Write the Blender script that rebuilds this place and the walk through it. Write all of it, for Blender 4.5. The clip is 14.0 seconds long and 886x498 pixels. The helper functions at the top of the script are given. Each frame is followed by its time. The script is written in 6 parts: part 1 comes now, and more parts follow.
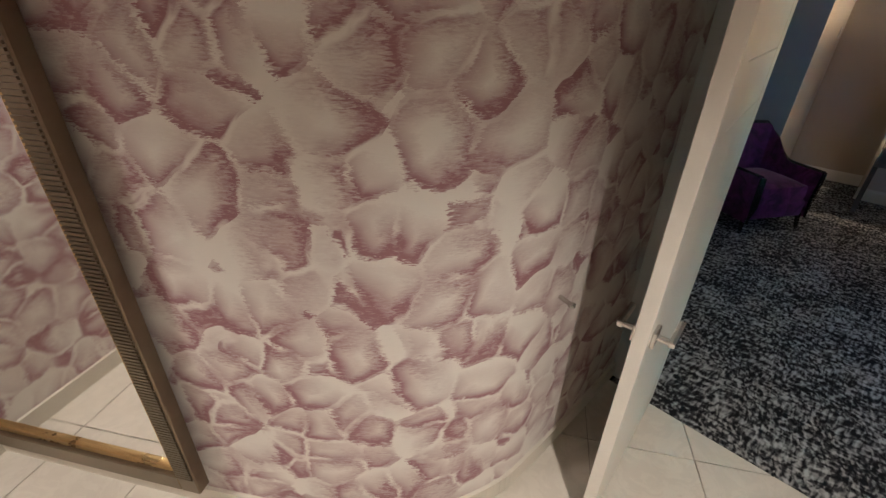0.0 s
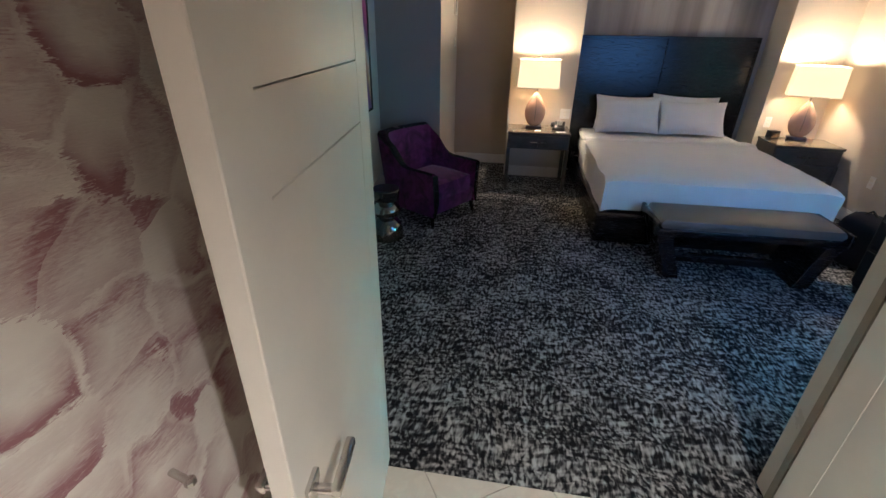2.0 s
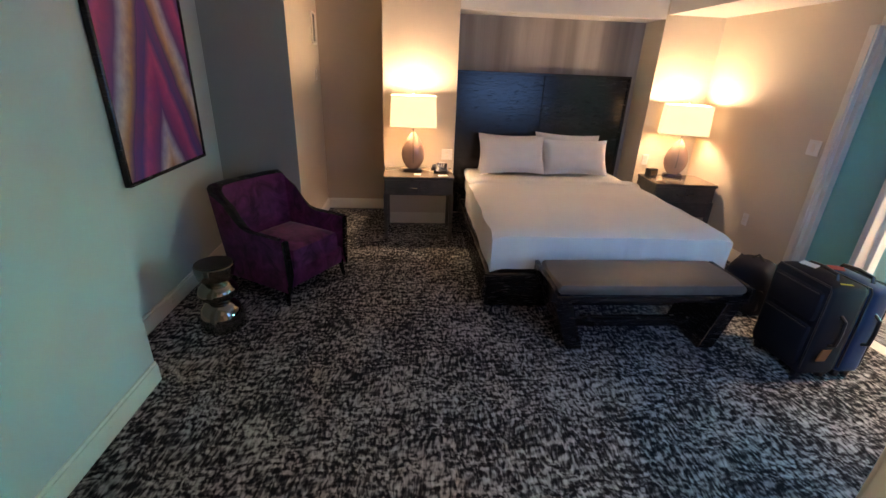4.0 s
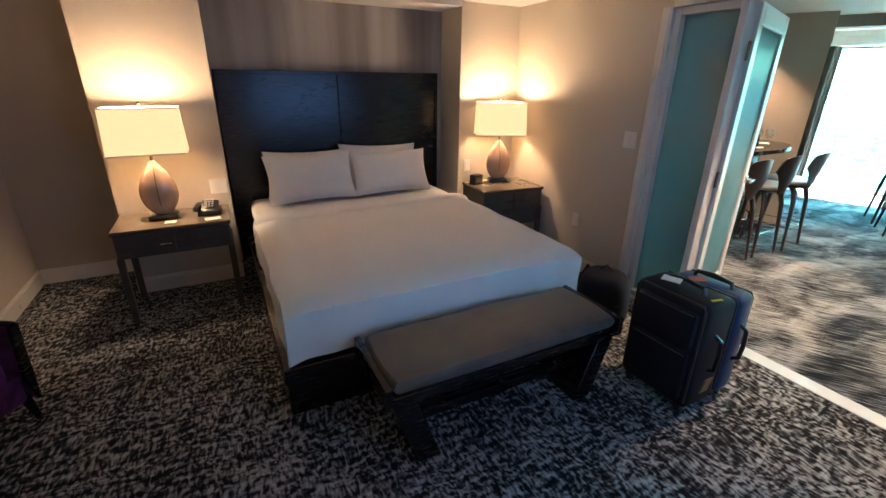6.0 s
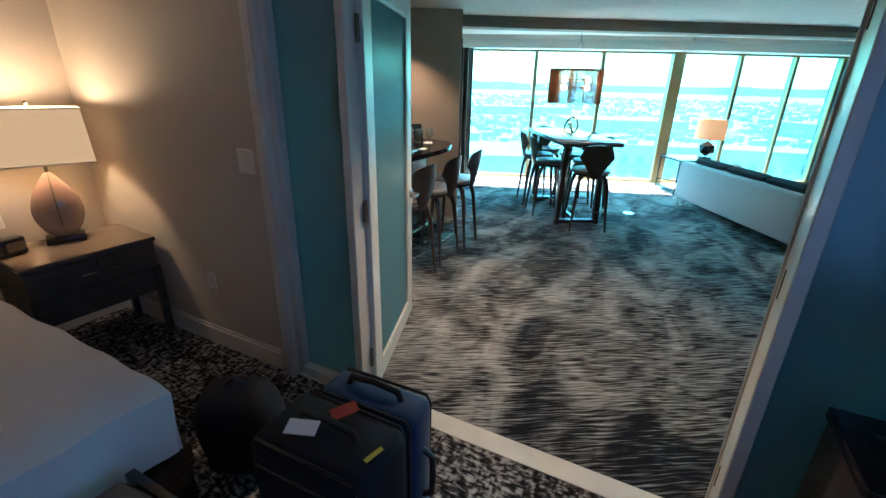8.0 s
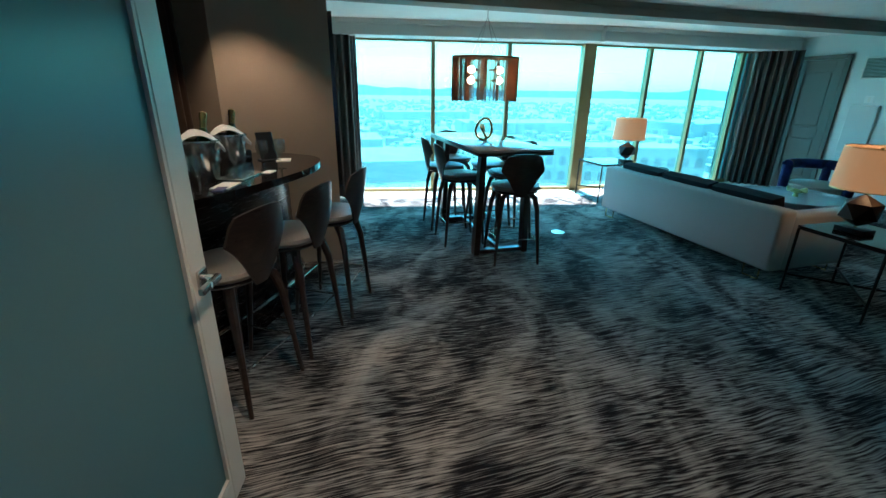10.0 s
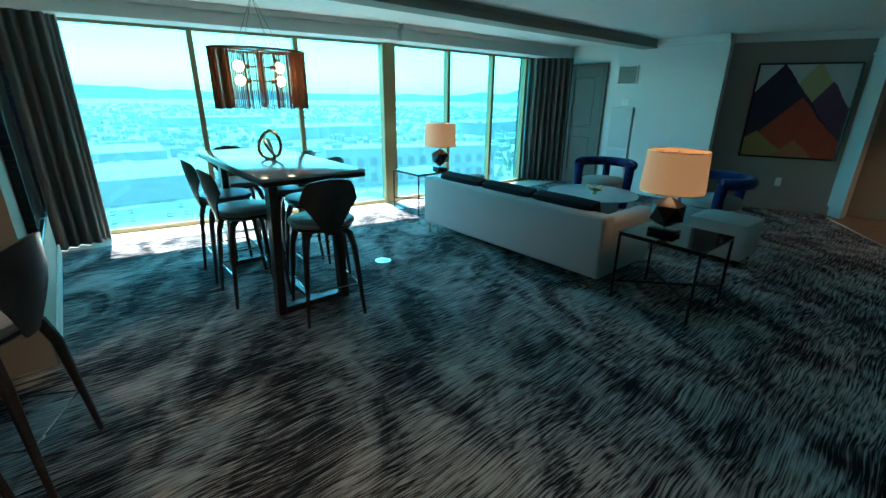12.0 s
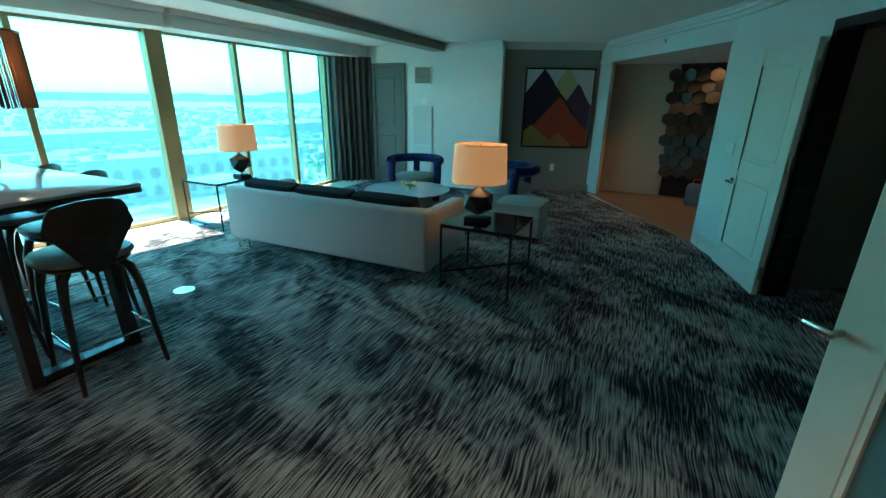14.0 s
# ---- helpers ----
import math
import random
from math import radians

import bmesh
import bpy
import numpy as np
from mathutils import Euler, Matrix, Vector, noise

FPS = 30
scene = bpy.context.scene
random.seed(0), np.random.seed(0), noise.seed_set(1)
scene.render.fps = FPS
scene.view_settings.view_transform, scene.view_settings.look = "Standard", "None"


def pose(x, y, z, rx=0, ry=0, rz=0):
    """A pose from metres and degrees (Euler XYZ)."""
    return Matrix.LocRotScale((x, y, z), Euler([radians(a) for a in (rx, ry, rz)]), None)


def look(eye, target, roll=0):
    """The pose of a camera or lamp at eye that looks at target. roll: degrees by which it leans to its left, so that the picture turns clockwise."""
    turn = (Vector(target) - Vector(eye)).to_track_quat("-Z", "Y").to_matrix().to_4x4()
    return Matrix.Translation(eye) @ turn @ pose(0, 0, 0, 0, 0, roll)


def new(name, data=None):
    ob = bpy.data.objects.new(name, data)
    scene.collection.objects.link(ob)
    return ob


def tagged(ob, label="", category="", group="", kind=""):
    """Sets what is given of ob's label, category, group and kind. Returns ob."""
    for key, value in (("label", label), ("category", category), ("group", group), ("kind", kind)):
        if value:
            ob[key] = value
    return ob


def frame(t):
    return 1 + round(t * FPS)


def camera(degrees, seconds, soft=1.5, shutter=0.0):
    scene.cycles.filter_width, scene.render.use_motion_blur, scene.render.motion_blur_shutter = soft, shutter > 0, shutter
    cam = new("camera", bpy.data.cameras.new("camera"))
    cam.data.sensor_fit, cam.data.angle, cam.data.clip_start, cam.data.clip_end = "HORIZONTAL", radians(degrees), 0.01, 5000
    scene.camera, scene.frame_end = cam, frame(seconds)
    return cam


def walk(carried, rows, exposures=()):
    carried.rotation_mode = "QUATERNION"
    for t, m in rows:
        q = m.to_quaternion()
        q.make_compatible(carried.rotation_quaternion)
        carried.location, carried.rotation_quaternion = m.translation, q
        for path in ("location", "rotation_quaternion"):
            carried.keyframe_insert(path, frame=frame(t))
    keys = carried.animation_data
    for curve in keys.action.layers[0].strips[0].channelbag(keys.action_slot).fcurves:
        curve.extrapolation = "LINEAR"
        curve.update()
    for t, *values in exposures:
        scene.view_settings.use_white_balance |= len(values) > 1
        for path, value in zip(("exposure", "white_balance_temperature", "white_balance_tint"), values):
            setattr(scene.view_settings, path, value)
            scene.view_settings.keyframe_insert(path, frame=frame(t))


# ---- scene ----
# Camera and walk: seconds, eye, target, roll
cam = camera(91.5, 14.0)
PATH = [
    (0, (0.715, 0.342, 1.708), (-0.522, 1.572, 0.729), 1.4),
    (0.5, (0.753, 0.521, 1.714), (-0.268, 1.951, 0.756), 1.2),
    (1, (0.743, 0.66, 1.709), (-0.019, 2.256, 0.775), 1.5),
    (1.5, (0.733, 0.78, 1.711), (0.217, 2.477, 0.787), 0.7),
    (2, (0.787, 0.964, 1.691), (0.516, 2.726, 0.785), 0.9),
    (2.5, (0.884, 1.153, 1.715), (0.766, 2.954, 0.854), 1.3),
    (2.7, (0.92, 1.215, 1.717), (0.846, 3.025, 0.869), 1.9),
    (5, (1.118, 2.331, 1.643), (1.476, 4.153, 0.901), 1.0),
    (5.5, (1.247, 2.574, 1.633), (1.787, 4.355, 0.9), 0.8),
    (6, (1.456, 2.753, 1.604), (2.306, 4.41, 0.873), 0.7),
    (6.5, (1.803, 2.895, 1.597), (2.93, 4.381, 0.875), 0.5),
    (7, (2.096, 3.053, 1.587), (3.48, 4.306, 0.869), 0.6),
    (7.5, (2.399, 3.168, 1.579), (3.979, 4.161, 0.859), 0.8),
    (8, (2.729, 3.225, 1.582), (4.398, 4.063, 0.864), 1.3),
    (8.2, (2.847, 3.257, 1.583), (4.536, 4.049, 0.862), 1.2),
    (10.3, (4.246, 3.64, 1.457), (6.086, 4.025, 0.772), 0.7),
    (10.5, (4.33, 3.618, 1.464), (6.182, 3.937, 0.779), 0.6),
    (11, (4.632, 3.628, 1.453), (6.509, 3.744, 0.771), 0.5),
    (11.5, (4.863, 3.593, 1.459), (6.746, 3.53, 0.789), 0.4),
    (12, (5.003, 3.631, 1.474), (6.86, 3.303, 0.809), 0.8),
    (12.5, (5.077, 3.649, 1.47), (6.849, 3.0, 0.808), 1.1),
    (13, (5.121, 3.638, 1.471), (6.79, 2.751, 0.816), 1.3),
    (13.5, (5.142, 3.614, 1.46), (6.735, 2.597, 0.808), 1.3),
    (14, (5.147, 3.611, 1.454), (6.702, 2.537, 0.801), 0.9),
]
EXPOSURES = [(0.0, 5.2, 5850, 9), (2.7, 5.5, 5500, 8), (4.8, 5.75, 8100, 29), (5.5, 5.5, 7900, 26), (6.5, 4.75, 6000, 14), (8.2, 3.95, 6050, 15), (10.3, 2.95, 5900, 11), (12.0, 2.95, 5950, 7), (13.0, 3.1, 6150, 5), (14.0, 3.2, 6350, 6)]
walk(cam, [(t, look(eye, target, roll)) for t, eye, target, roll in PATH], EXPOSURES)

# World, sun and exposure
world = bpy.data.worlds.new("sky")
scene.world = world
world.use_nodes = True
wn = world.node_tree.nodes
sky = wn.new("ShaderNodeTexSky")
sky.sky_type = 'NISHITA'
sky.sun_disc = False
sky.sun_elevation = radians(62)
sky.sun_rotation = radians(90 - 25)
sky.air_density = 1.2
sky.dust_density = 1.5
wn["Background"].inputs[1].default_value = 0.15
world.node_tree.links.new(sky.outputs[0], wn["Background"].inputs[0])

sun_data = bpy.data.lights.new("sun", 'SUN')
sun_data.energy = 3.5
sun_data.angle = radians(0.5)
sun_data.color = (1.0, 0.96, 0.9)
sun = new("sun", sun_data)
sun.matrix_world = look((9 + 30 * math.cos(radians(25)), 3 + 30 * math.sin(radians(25)), 62), (9, 3, 0))


BATH_W, FOYER_W, BAR_W, BED_W, SIDE_W = 7.0, 2.6, 5.0, 0.86, 0.32


def spot(name, x, y, z, watts, color, size=110, blend=0.6):
    data = bpy.data.lights.new(name, 'SPOT')
    data.energy, data.color, data.spot_size, data.spot_blend, data.shadow_soft_size = watts, color, radians(size), blend, 0.03
    ob = new(name, data)
    ob.matrix_world = look((x, y, z), (x, y - 0.001, 0))
    return ob


def point_lamp(name, x, y, z, watts, color, radius=0.04):
    data = bpy.data.lights.new(name, 'POINT')
    data.energy, data.color, data.shadow_soft_size = watts, color, radius
    ob = new(name, data)
    ob.location = (x, y, z)
    return ob


# ---- materials ----
class Nodes:
    """A small helper for node materials."""

    def __init__(self, name):
        self.mat = bpy.data.materials.new(name)
        self.mat.use_nodes = True
        self.t = self.mat.node_tree
        self.bsdf = self.t.nodes["Principled BSDF"]
        self.out = self.t.nodes["Material Output"]
        self._co = None

    def n(self, kind, **props):
        node = self.t.nodes.new(kind)
        for k, v in props.items():
            if k in ("operation", "blend_type", "data_type", "wave_type", "bands_direction", "feature", "distance",
                     "noise_dimensions", "interpolation_type", "clamp"):
                if k == "operation": node.operation = v
                elif k == "blend_type": node.blend_type = v
                elif k == "data_type": node.data_type = v
                elif k == "wave_type": node.wave_type = v
                elif k == "bands_direction": node.bands_direction = v
                elif k == "feature": node.feature = v
                elif k == "distance": node.distance = v
                elif k == "clamp": node.use_clamp = v
        return node

    def link(self, a, b):
        self.t.links.new(a, b)

    def co(self, scale=(1, 1, 1), rot=(0, 0, 0), loc=(0, 0, 0), world=False):
        if world:
            src = self.n("ShaderNodeNewGeometry").outputs["Position"]
        else:
            src = self.n("ShaderNodeTexCoord").outputs["Object"]
        m = self.n("ShaderNodeMapping")
        m.inputs["Location"].default_value = loc
        m.inputs["Rotation"].default_value = [radians(a) for a in rot]
        m.inputs["Scale"].default_value = scale
        self.link(src, m.inputs[0])
        return m.outputs[0]

    def noise(self, co, scale, detail=4, rough=0.55, distortion=0.0):
        x = self.n("ShaderNodeTexNoise")
        x.inputs["Scale"].default_value = scale
        x.inputs["Detail"].default_value = detail
        x.inputs["Roughness"].default_value = rough
        x.inputs["Distortion"].default_value = distortion
        self.link(co, x.inputs["Vector"])
        return x.outputs[0]

    def voronoi(self, co, scale, feature='F1'):
        x = self.n("ShaderNodeTexVoronoi", feature=feature)
        x.inputs["Scale"].default_value = scale
        self.link(co, x.inputs["Vector"])
        return x

    def ramp(self, fac, stops, mode='LINEAR'):
        r = self.n("ShaderNodeValToRGB")
        r.color_ramp.interpolation = mode
        els = r.color_ramp.elements
        while len(els) < len(stops):
            els.new(0.5)
        for e, (p, c) in zip(els, stops):
            e.position = p
            e.color = (*c, 1) if len(c) == 3 else c
        self.link(fac, r.inputs[0])
        return r.outputs[0]

    def grey(self, fac, a, b, lo=0.0, hi=1.0):
        m = self.n("ShaderNodeMapRange")
        for i, v in enumerate((a, b, lo, hi)):
            m.inputs[i + 1].default_value = v
        self.link(fac, m.inputs[0])
        return m.outputs[0]

    def mix(self, fac, a, b, mode='MIX'):
        m = self.n("ShaderNodeMix", data_type='RGBA', blend_type=mode)
        for sock, v in ((m.inputs[0], fac), (m.inputs[6], a), (m.inputs[7], b)):
            if isinstance(v, (int, float)):
                sock.default_value = v
            elif isinstance(v, tuple):
                sock.default_value = (*v, 1)
            else:
                self.link(v, sock)
        return m.outputs[2]

    def math(self, op, a, b=0.0):
        m = self.n("ShaderNodeMath", operation=op)
        for sock, v in ((m.inputs[0], a), (m.inputs[1], b)):
            if isinstance(v, (int, float)):
                sock.default_value = v
            else:
                self.link(v, sock)
        return m.outputs[0]

    def bump(self, height, strength=0.2, distance=0.01):
        b = self.n("ShaderNodeBump")
        b.inputs["Strength"].default_value = strength
        b.inputs["Distance"].default_value = distance
        self.link(height, b.inputs["Height"])
        self.link(b.outputs[0], self.bsdf.inputs["Normal"])

    def set(self, color=None, rough=None, metal=None, spec=None, **more):
        for key, v in (("Base Color", color), ("Roughness", rough), ("Metallic", metal), ("Specular IOR Level", spec), *more.items()):
            if v is None:
                continue
            sock = self.bsdf.inputs[key]
            if isinstance(v, tuple):
                sock.default_value = (*v, 1) if len(v) == 3 else v
            elif isinstance(v, (int, float)):
                sock.default_value = v
            else:
                self.link(v, sock)
        return self


def shade(c, k):
    return tuple(min(1.0, v * k) for v in c)


def plain(name, color, rough=0.5, metal=0.0, vary=0.12, scale=6.0, bump=0.05, fine=60.0, spec=0.5, **more):
    """Paint, plastic, metal or leather with mottling at two scales and a fine relief."""
    m = Nodes(name)
    co = m.co()
    big, small = m.noise(co, scale), m.noise(co, fine, 3)
    c = m.mix(m.grey(big, 0.3, 0.7), shade(color, 1 - vary), shade(color, 1 + vary))
    m.set(m.mix(m.math('MULTIPLY', small, vary), c, shade(color, 0.6)), m.grey(big, 0.3, 0.7, max(0.02, rough - 0.06), min(1, rough + 0.06)), metal, spec, **more)
    if bump:
        m.bump(small, bump, 0.004)
    return m.mat


def wood(name, dark, light, rough=0.4, scale=(1, 1, 1), coat=0.0):
    m = Nodes(name)
    co = m.co(scale=(2 * scale[0], 2 * scale[1], 22 * scale[2]))
    g = m.noise(m.co(scale=scale), 9, 5, 0.6, 1.2)
    f = m.noise(co, 6, 5, 0.65, 0.6)
    mixv = m.math('MULTIPLY', g, f)
    m.set(m.ramp(mixv, [(0.12, dark), (0.42, light)]), m.grey(f, 0.3, 0.7, rough - 0.08, rough + 0.1), 0.0, 0.5)
    if coat:
        m.set(**{"Coat Weight": coat, "Coat Roughness": 0.12})
    m.bump(f, 0.025, 0.003)
    return m.mat


def wall_paint(name, color, weave=220, rough=0.75):
    m = Nodes(name)
    co = m.co(world=True)
    big = m.noise(co, 0.9, 3)
    thread = m.noise(m.co(scale=(1, 1, 6), world=True), weave * 0.4, 3)
    c = m.mix(m.grey(big, 0.3, 0.7), shade(color, 0.94), shade(color, 1.05))
    m.set(m.mix(m.math('MULTIPLY', thread, 0.18), c, shade(color, 0.75)), rough, 0, 0.3)
    m.bump(thread, 0.12, 0.002)
    return m.mat


def bedroom_carpet():
    m = Nodes("bedroom carpet")
    warp = m.noise(m.co(world=True), 2.4, 2)
    w = m.n("ShaderNodeCombineXYZ")
    m.link(m.math('MULTIPLY', warp, 4.0), w.inputs[0])
    m.link(m.math('MULTIPLY', warp, 7.0), w.inputs[1])

    def strokes(scale, detail, distortion):
        d = m.n("ShaderNodeVectorMath", operation='ADD')
        m.link(m.co(scale=scale, world=True), d.inputs[0])
        m.link(w.outputs[0], d.inputs[1])
        return m.noise(d.outputs[0], 1.0, detail, 0.5, distortion)
    tuft, rows = strokes((58, 27, 1), 1.5, 0.4), strokes((17, 40, 1), 1.0, 0.3)
    patch = m.noise(m.co(world=True), 3.4, 3, 0.6, 0.4)
    v = m.math('ADD', m.math('MULTIPLY', tuft, 0.6), m.math('MULTIPLY', rows, 0.4))
    v = m.math('ADD', v, m.math('MULTIPLY', m.math('SUBTRACT', patch, 0.5), 0.28))
    c = m.ramp(v, [(0.41, (0.010, 0.010, 0.012)), (0.485, (0.05, 0.049, 0.050)), (0.55, (0.20, 0.195, 0.188)), (0.66, (0.40, 0.39, 0.375))])
    m.set(c, 0.95, 0, 0.1)
    m.bump(m.math('ADD', v, m.math('MULTIPLY', m.noise(m.co(world=True), 260, 2), 0.3)), 0.5, 0.008)
    return m.mat


def living_carpet():
    m = Nodes("living carpet")
    warp = m.noise(m.co(world=True), 1.1, 3)
    co = m.co(scale=(1, 1, 1), rot=(0, 0, 60), world=True)
    sc = m.n("ShaderNodeVectorMath", operation='MULTIPLY')
    sc.inputs[1].default_value = (6.0, 112, 1)
    m.link(co, sc.inputs[0])
    d = m.n("ShaderNodeVectorMath", operation='ADD')
    w = m.n("ShaderNodeCombineXYZ")
    m.link(m.math('MULTIPLY', warp, 4.0), w.inputs[0])
    m.link(m.math('MULTIPLY', warp, 14.0), w.inputs[1])
    m.link(sc.outputs[0], d.inputs[0])
    m.link(w.outputs[0], d.inputs[1])
    line = m.noise(d.outputs[0], 1.0, 2.0, 0.5, 0.3)
    band = m.noise(m.co(rot=(0, 0, 60), scale=(0.9, 1.7, 1), world=True), 1.5, 3, 0.55, 1.0)
    v = m.math('ADD', line, m.math('MULTIPLY', m.math('SUBTRACT', band, 0.5), 0.75))
    c = m.ramp(v, [(0.38, (0.010, 0.010, 0.013)), (0.455, (0.06, 0.059, 0.060)), (0.56, (0.22, 0.214, 0.206)), (0.73, (0.40, 0.385, 0.36))])
    m.set(c, 0.95, 0, 0.1)
    m.bump(m.math('ADD', line, m.noise(m.co(world=True), 240, 2)), 0.4, 0.006)
    return m.mat


def petal_paper():
    """Cream wallpaper with large feathery mauve petals and a fine ribbed print."""
    m = Nodes("petal wallpaper")
    base = m.co(scale=(1, 1, 1), world=True)
    rib = m.noise(m.co(scale=(1, 1, 5), world=True), 42, 3, 0.6, 0.8)
    wob = m.n("ShaderNodeTexNoise")
    wob.inputs["Scale"].default_value, wob.inputs["Detail"].default_value = 5.0, 2.5
    m.link(base, wob.inputs["Vector"])
    warp = m.n("ShaderNodeVectorMath", operation='SCALE')
    warp.inputs["Scale"].default_value = 0.10
    m.link(wob.outputs["Color"], warp.inputs[0])
    fray = m.n("ShaderNodeCombineXYZ")
    for i in range(3):
        m.link(m.math('MULTIPLY', rib, 0.04), fray.inputs[i])
    add, add2 = m.n("ShaderNodeVectorMath", operation='ADD'), m.n("ShaderNodeVectorMath", operation='ADD')
    m.link(base, add.inputs[0])
    m.link(warp.outputs[0], add.inputs[1])
    m.link(add.outputs[0], add2.inputs[0])
    m.link(fray.outputs[0], add2.inputs[1])
    v = m.voronoi(add2.outputs[0], 6.9)
    e = m.voronoi(add2.outputs[0], 6.9, 'DISTANCE_TO_EDGE')
    # each petal is dark along part of its rim and fades inwards
    rel = m.n("ShaderNodeVectorMath", operation='SUBTRACT')
    m.link(add2.outputs[0], rel.inputs[0])
    m.link(v.outputs["Position"], rel.inputs[1])
    way = m.n("ShaderNodeVectorMath", operation='SUBTRACT')
    m.link(v.outputs["Color"], way.inputs[0])
    way.inputs[1].default_value = (0.5, 0.5, 0.70)
    dot = m.n("ShaderNodeVectorMath", operation='DOT_PRODUCT')
    m.link(rel.outputs[0], dot.inputs[0])
    m.link(way.outputs[0], dot.inputs[1])
    side = m.grey(dot.outputs["Value"], -0.045, 0.028)
    gap = m.grey(m.noise(base, 9, 2), 0.42, 0.60, 0.9, 0.0)
    line = m.math('MAXIMUM', m.grey(e.outputs["Distance"], 0.02, 0.075), gap)
    rim = m.grey(e.outputs["Distance"], 0.08, 0.44, 1.0, 0.0)
    amount = m.math('MULTIPLY', m.math('MULTIPLY', side, rim), m.math('MULTIPLY', line, m.grey(rib, 0.30, 0.68, 0.7, 1.5)))
    m.set(m.mix(amount, (0.69, 0.65, 0.59), (0.30, 0.145, 0.16)), 0.55, 0, 0.35)
    m.bump(m.math('ADD', rib, m.math('MULTIPLY', amount, 0.8)), 0.35, 0.004)
    return m.mat


def stone_tile():
    m = Nodes("cream marble tile")
    co = m.co(world=True)
    big = m.noise(co, 2.5, 5, 0.6, 1.5)
    vein = m.noise(co, 7, 6, 0.7, 2.5)
    info = m.n("ShaderNodeObjectInfo")
    c = m.mix(big, (0.52, 0.47, 0.39), (0.66, 0.61, 0.52))
    c = m.mix(m.grey(vein, 0.47, 0.53, 0.0, 0.25), c, (0.45, 0.40, 0.33))
    c = m.mix(m.grey(info.outputs["Random"], 0, 1, 0, 0.25), c, (0.58, 0.54, 0.47))
    m.set(c, 0.28, 0, 0.5)
    return m.mat


def niche_paper():
    m = Nodes("striped grasscloth")
    wide = m.noise(m.co(scale=(3.2, 3.2, 0.12), world=True), 1.6, 3, 0.5)
    thread = m.noise(m.co(scale=(1, 1, 0.05), world=True), 130, 3)
    c = m.ramp(wide, [(0.35, (0.22, 0.19, 0.175)), (0.65, (0.40, 0.36, 0.33))])
    m.set(m.mix(m.math('MULTIPLY', thread, 0.35), c, (0.15, 0.13, 0.12)), 0.6, 0, 0.4)
    m.bump(thread, 0.2, 0.002)
    return m.mat


def velvet(name, color):
    m = Nodes(name)
    co = m.co()
    crush = m.noise(co, 7, 4, 0.6, 1.2)
    m.set(m.mix(m.grey(crush, 0.3, 0.7), shade(color, 0.35), shade(color, 1.5)), 0.85, 0, 0.2, **{"Sheen Weight": 0.15, "Sheen Roughness": 0.4})
    m.bump(m.noise(co, 300, 2), 0.15, 0.002)
    return m.mat


def cloth(name, color, rough=0.9, fine=400, vary=0.1, fold=0.0):
    m = Nodes(name)
    co = m.co()
    thread = m.noise(co, fine, 2)
    big = m.noise(co, 3, 3)
    m.set(m.mix(m.math('MULTIPLY', thread, vary * 2), m.mix(big, shade(color, 1 - vary), color), shade(color, 0.6)), rough, 0, 0.2, **{"Sheen Weight": 0.15 if max(color) > 0.05 else 0.0})
    h = thread if not fold else m.math('ADD', m.math('MULTIPLY', thread, 0.1), m.noise(m.co(scale=(1, 0.5, 1)), 5, 3, 0.5, 1.0))
    m.bump(h, 0.12 if not fold else fold, 0.003 if not fold else 0.02)
    return m.mat


def glass_mat(name, tint, rough=0.0, glossy=0.06, veil=0.0):
    """A thin pane: tinted see-through with a faint mirror image and an added veil for outdoor haze."""
    m = Nodes(name)
    tr = m.n("ShaderNodeBsdfTransparent")
    tr.inputs[0].default_value = (*tint, 1)
    gl = m.n("ShaderNodeBsdfGlossy")
    gl.inputs["Roughness"].default_value = max(rough, 0.01)
    ms = m.n("ShaderNodeMixShader")
    ms.inputs[0].default_value = glossy
    clear = tr.outputs[0]
    # Translucent film that pales the view, in place of haze outside
    if veil:
        film, md = m.n("ShaderNodeBsdfTranslucent"), m.n("ShaderNodeMixShader")
        film.inputs[0].default_value = (*tint, 1)
        md.inputs[0].default_value = veil
        m.link(tr.outputs[0], md.inputs[1])
        m.link(film.outputs[0], md.inputs[2])
        clear = md.outputs[0]
    m.link(clear, ms.inputs[1])
    m.link(gl.outputs[0], ms.inputs[2])
    m.link(ms.outputs[0], m.out.inputs[0])
    return m.mat


def frosted(name, tint):
    m = Nodes(name)
    a = m.n("ShaderNodeBsdfTranslucent")
    a.inputs[0].default_value = (*tint, 1)
    b = m.n("ShaderNodeBsdfGlossy")
    b.inputs["Roughness"].default_value = 0.25
    c = m.n("ShaderNodeBsdfDiffuse")
    c.inputs[0].default_value = (*shade(tint, 0.8), 1)
    m1, m2 = m.n("ShaderNodeMixShader"), m.n("ShaderNodeMixShader")
    m1.inputs[0].default_value = 0.35
    m2.inputs[0].default_value = 0.07
    m.link(a.outputs[0], m1.inputs[1])
    m.link(c.outputs[0], m1.inputs[2])
    m.link(m1.outputs[0], m2.inputs[1])
    m.link(b.outputs[0], m2.inputs[2])
    m.link(m2.outputs[0], m.out.inputs[0])
    return m.mat


def shade_cloth(name, color, glow, strength):
    """Lampshade linen lit from inside."""
    m = Nodes(name)
    co = m.co()
    thread = m.noise(m.co(scale=(1, 1, 1)), 160, 3)
    m.set(m.mix(m.math('MULTIPLY', thread, 0.3), color, shade(color, 0.7)), 0.9, 0, 0.1)
    m.set(**{"Emission Color": m.mix(m.math('MULTIPLY', thread, 0.3), glow, shade(glow, 0.75)), "Emission Strength": strength})
    return m.mat


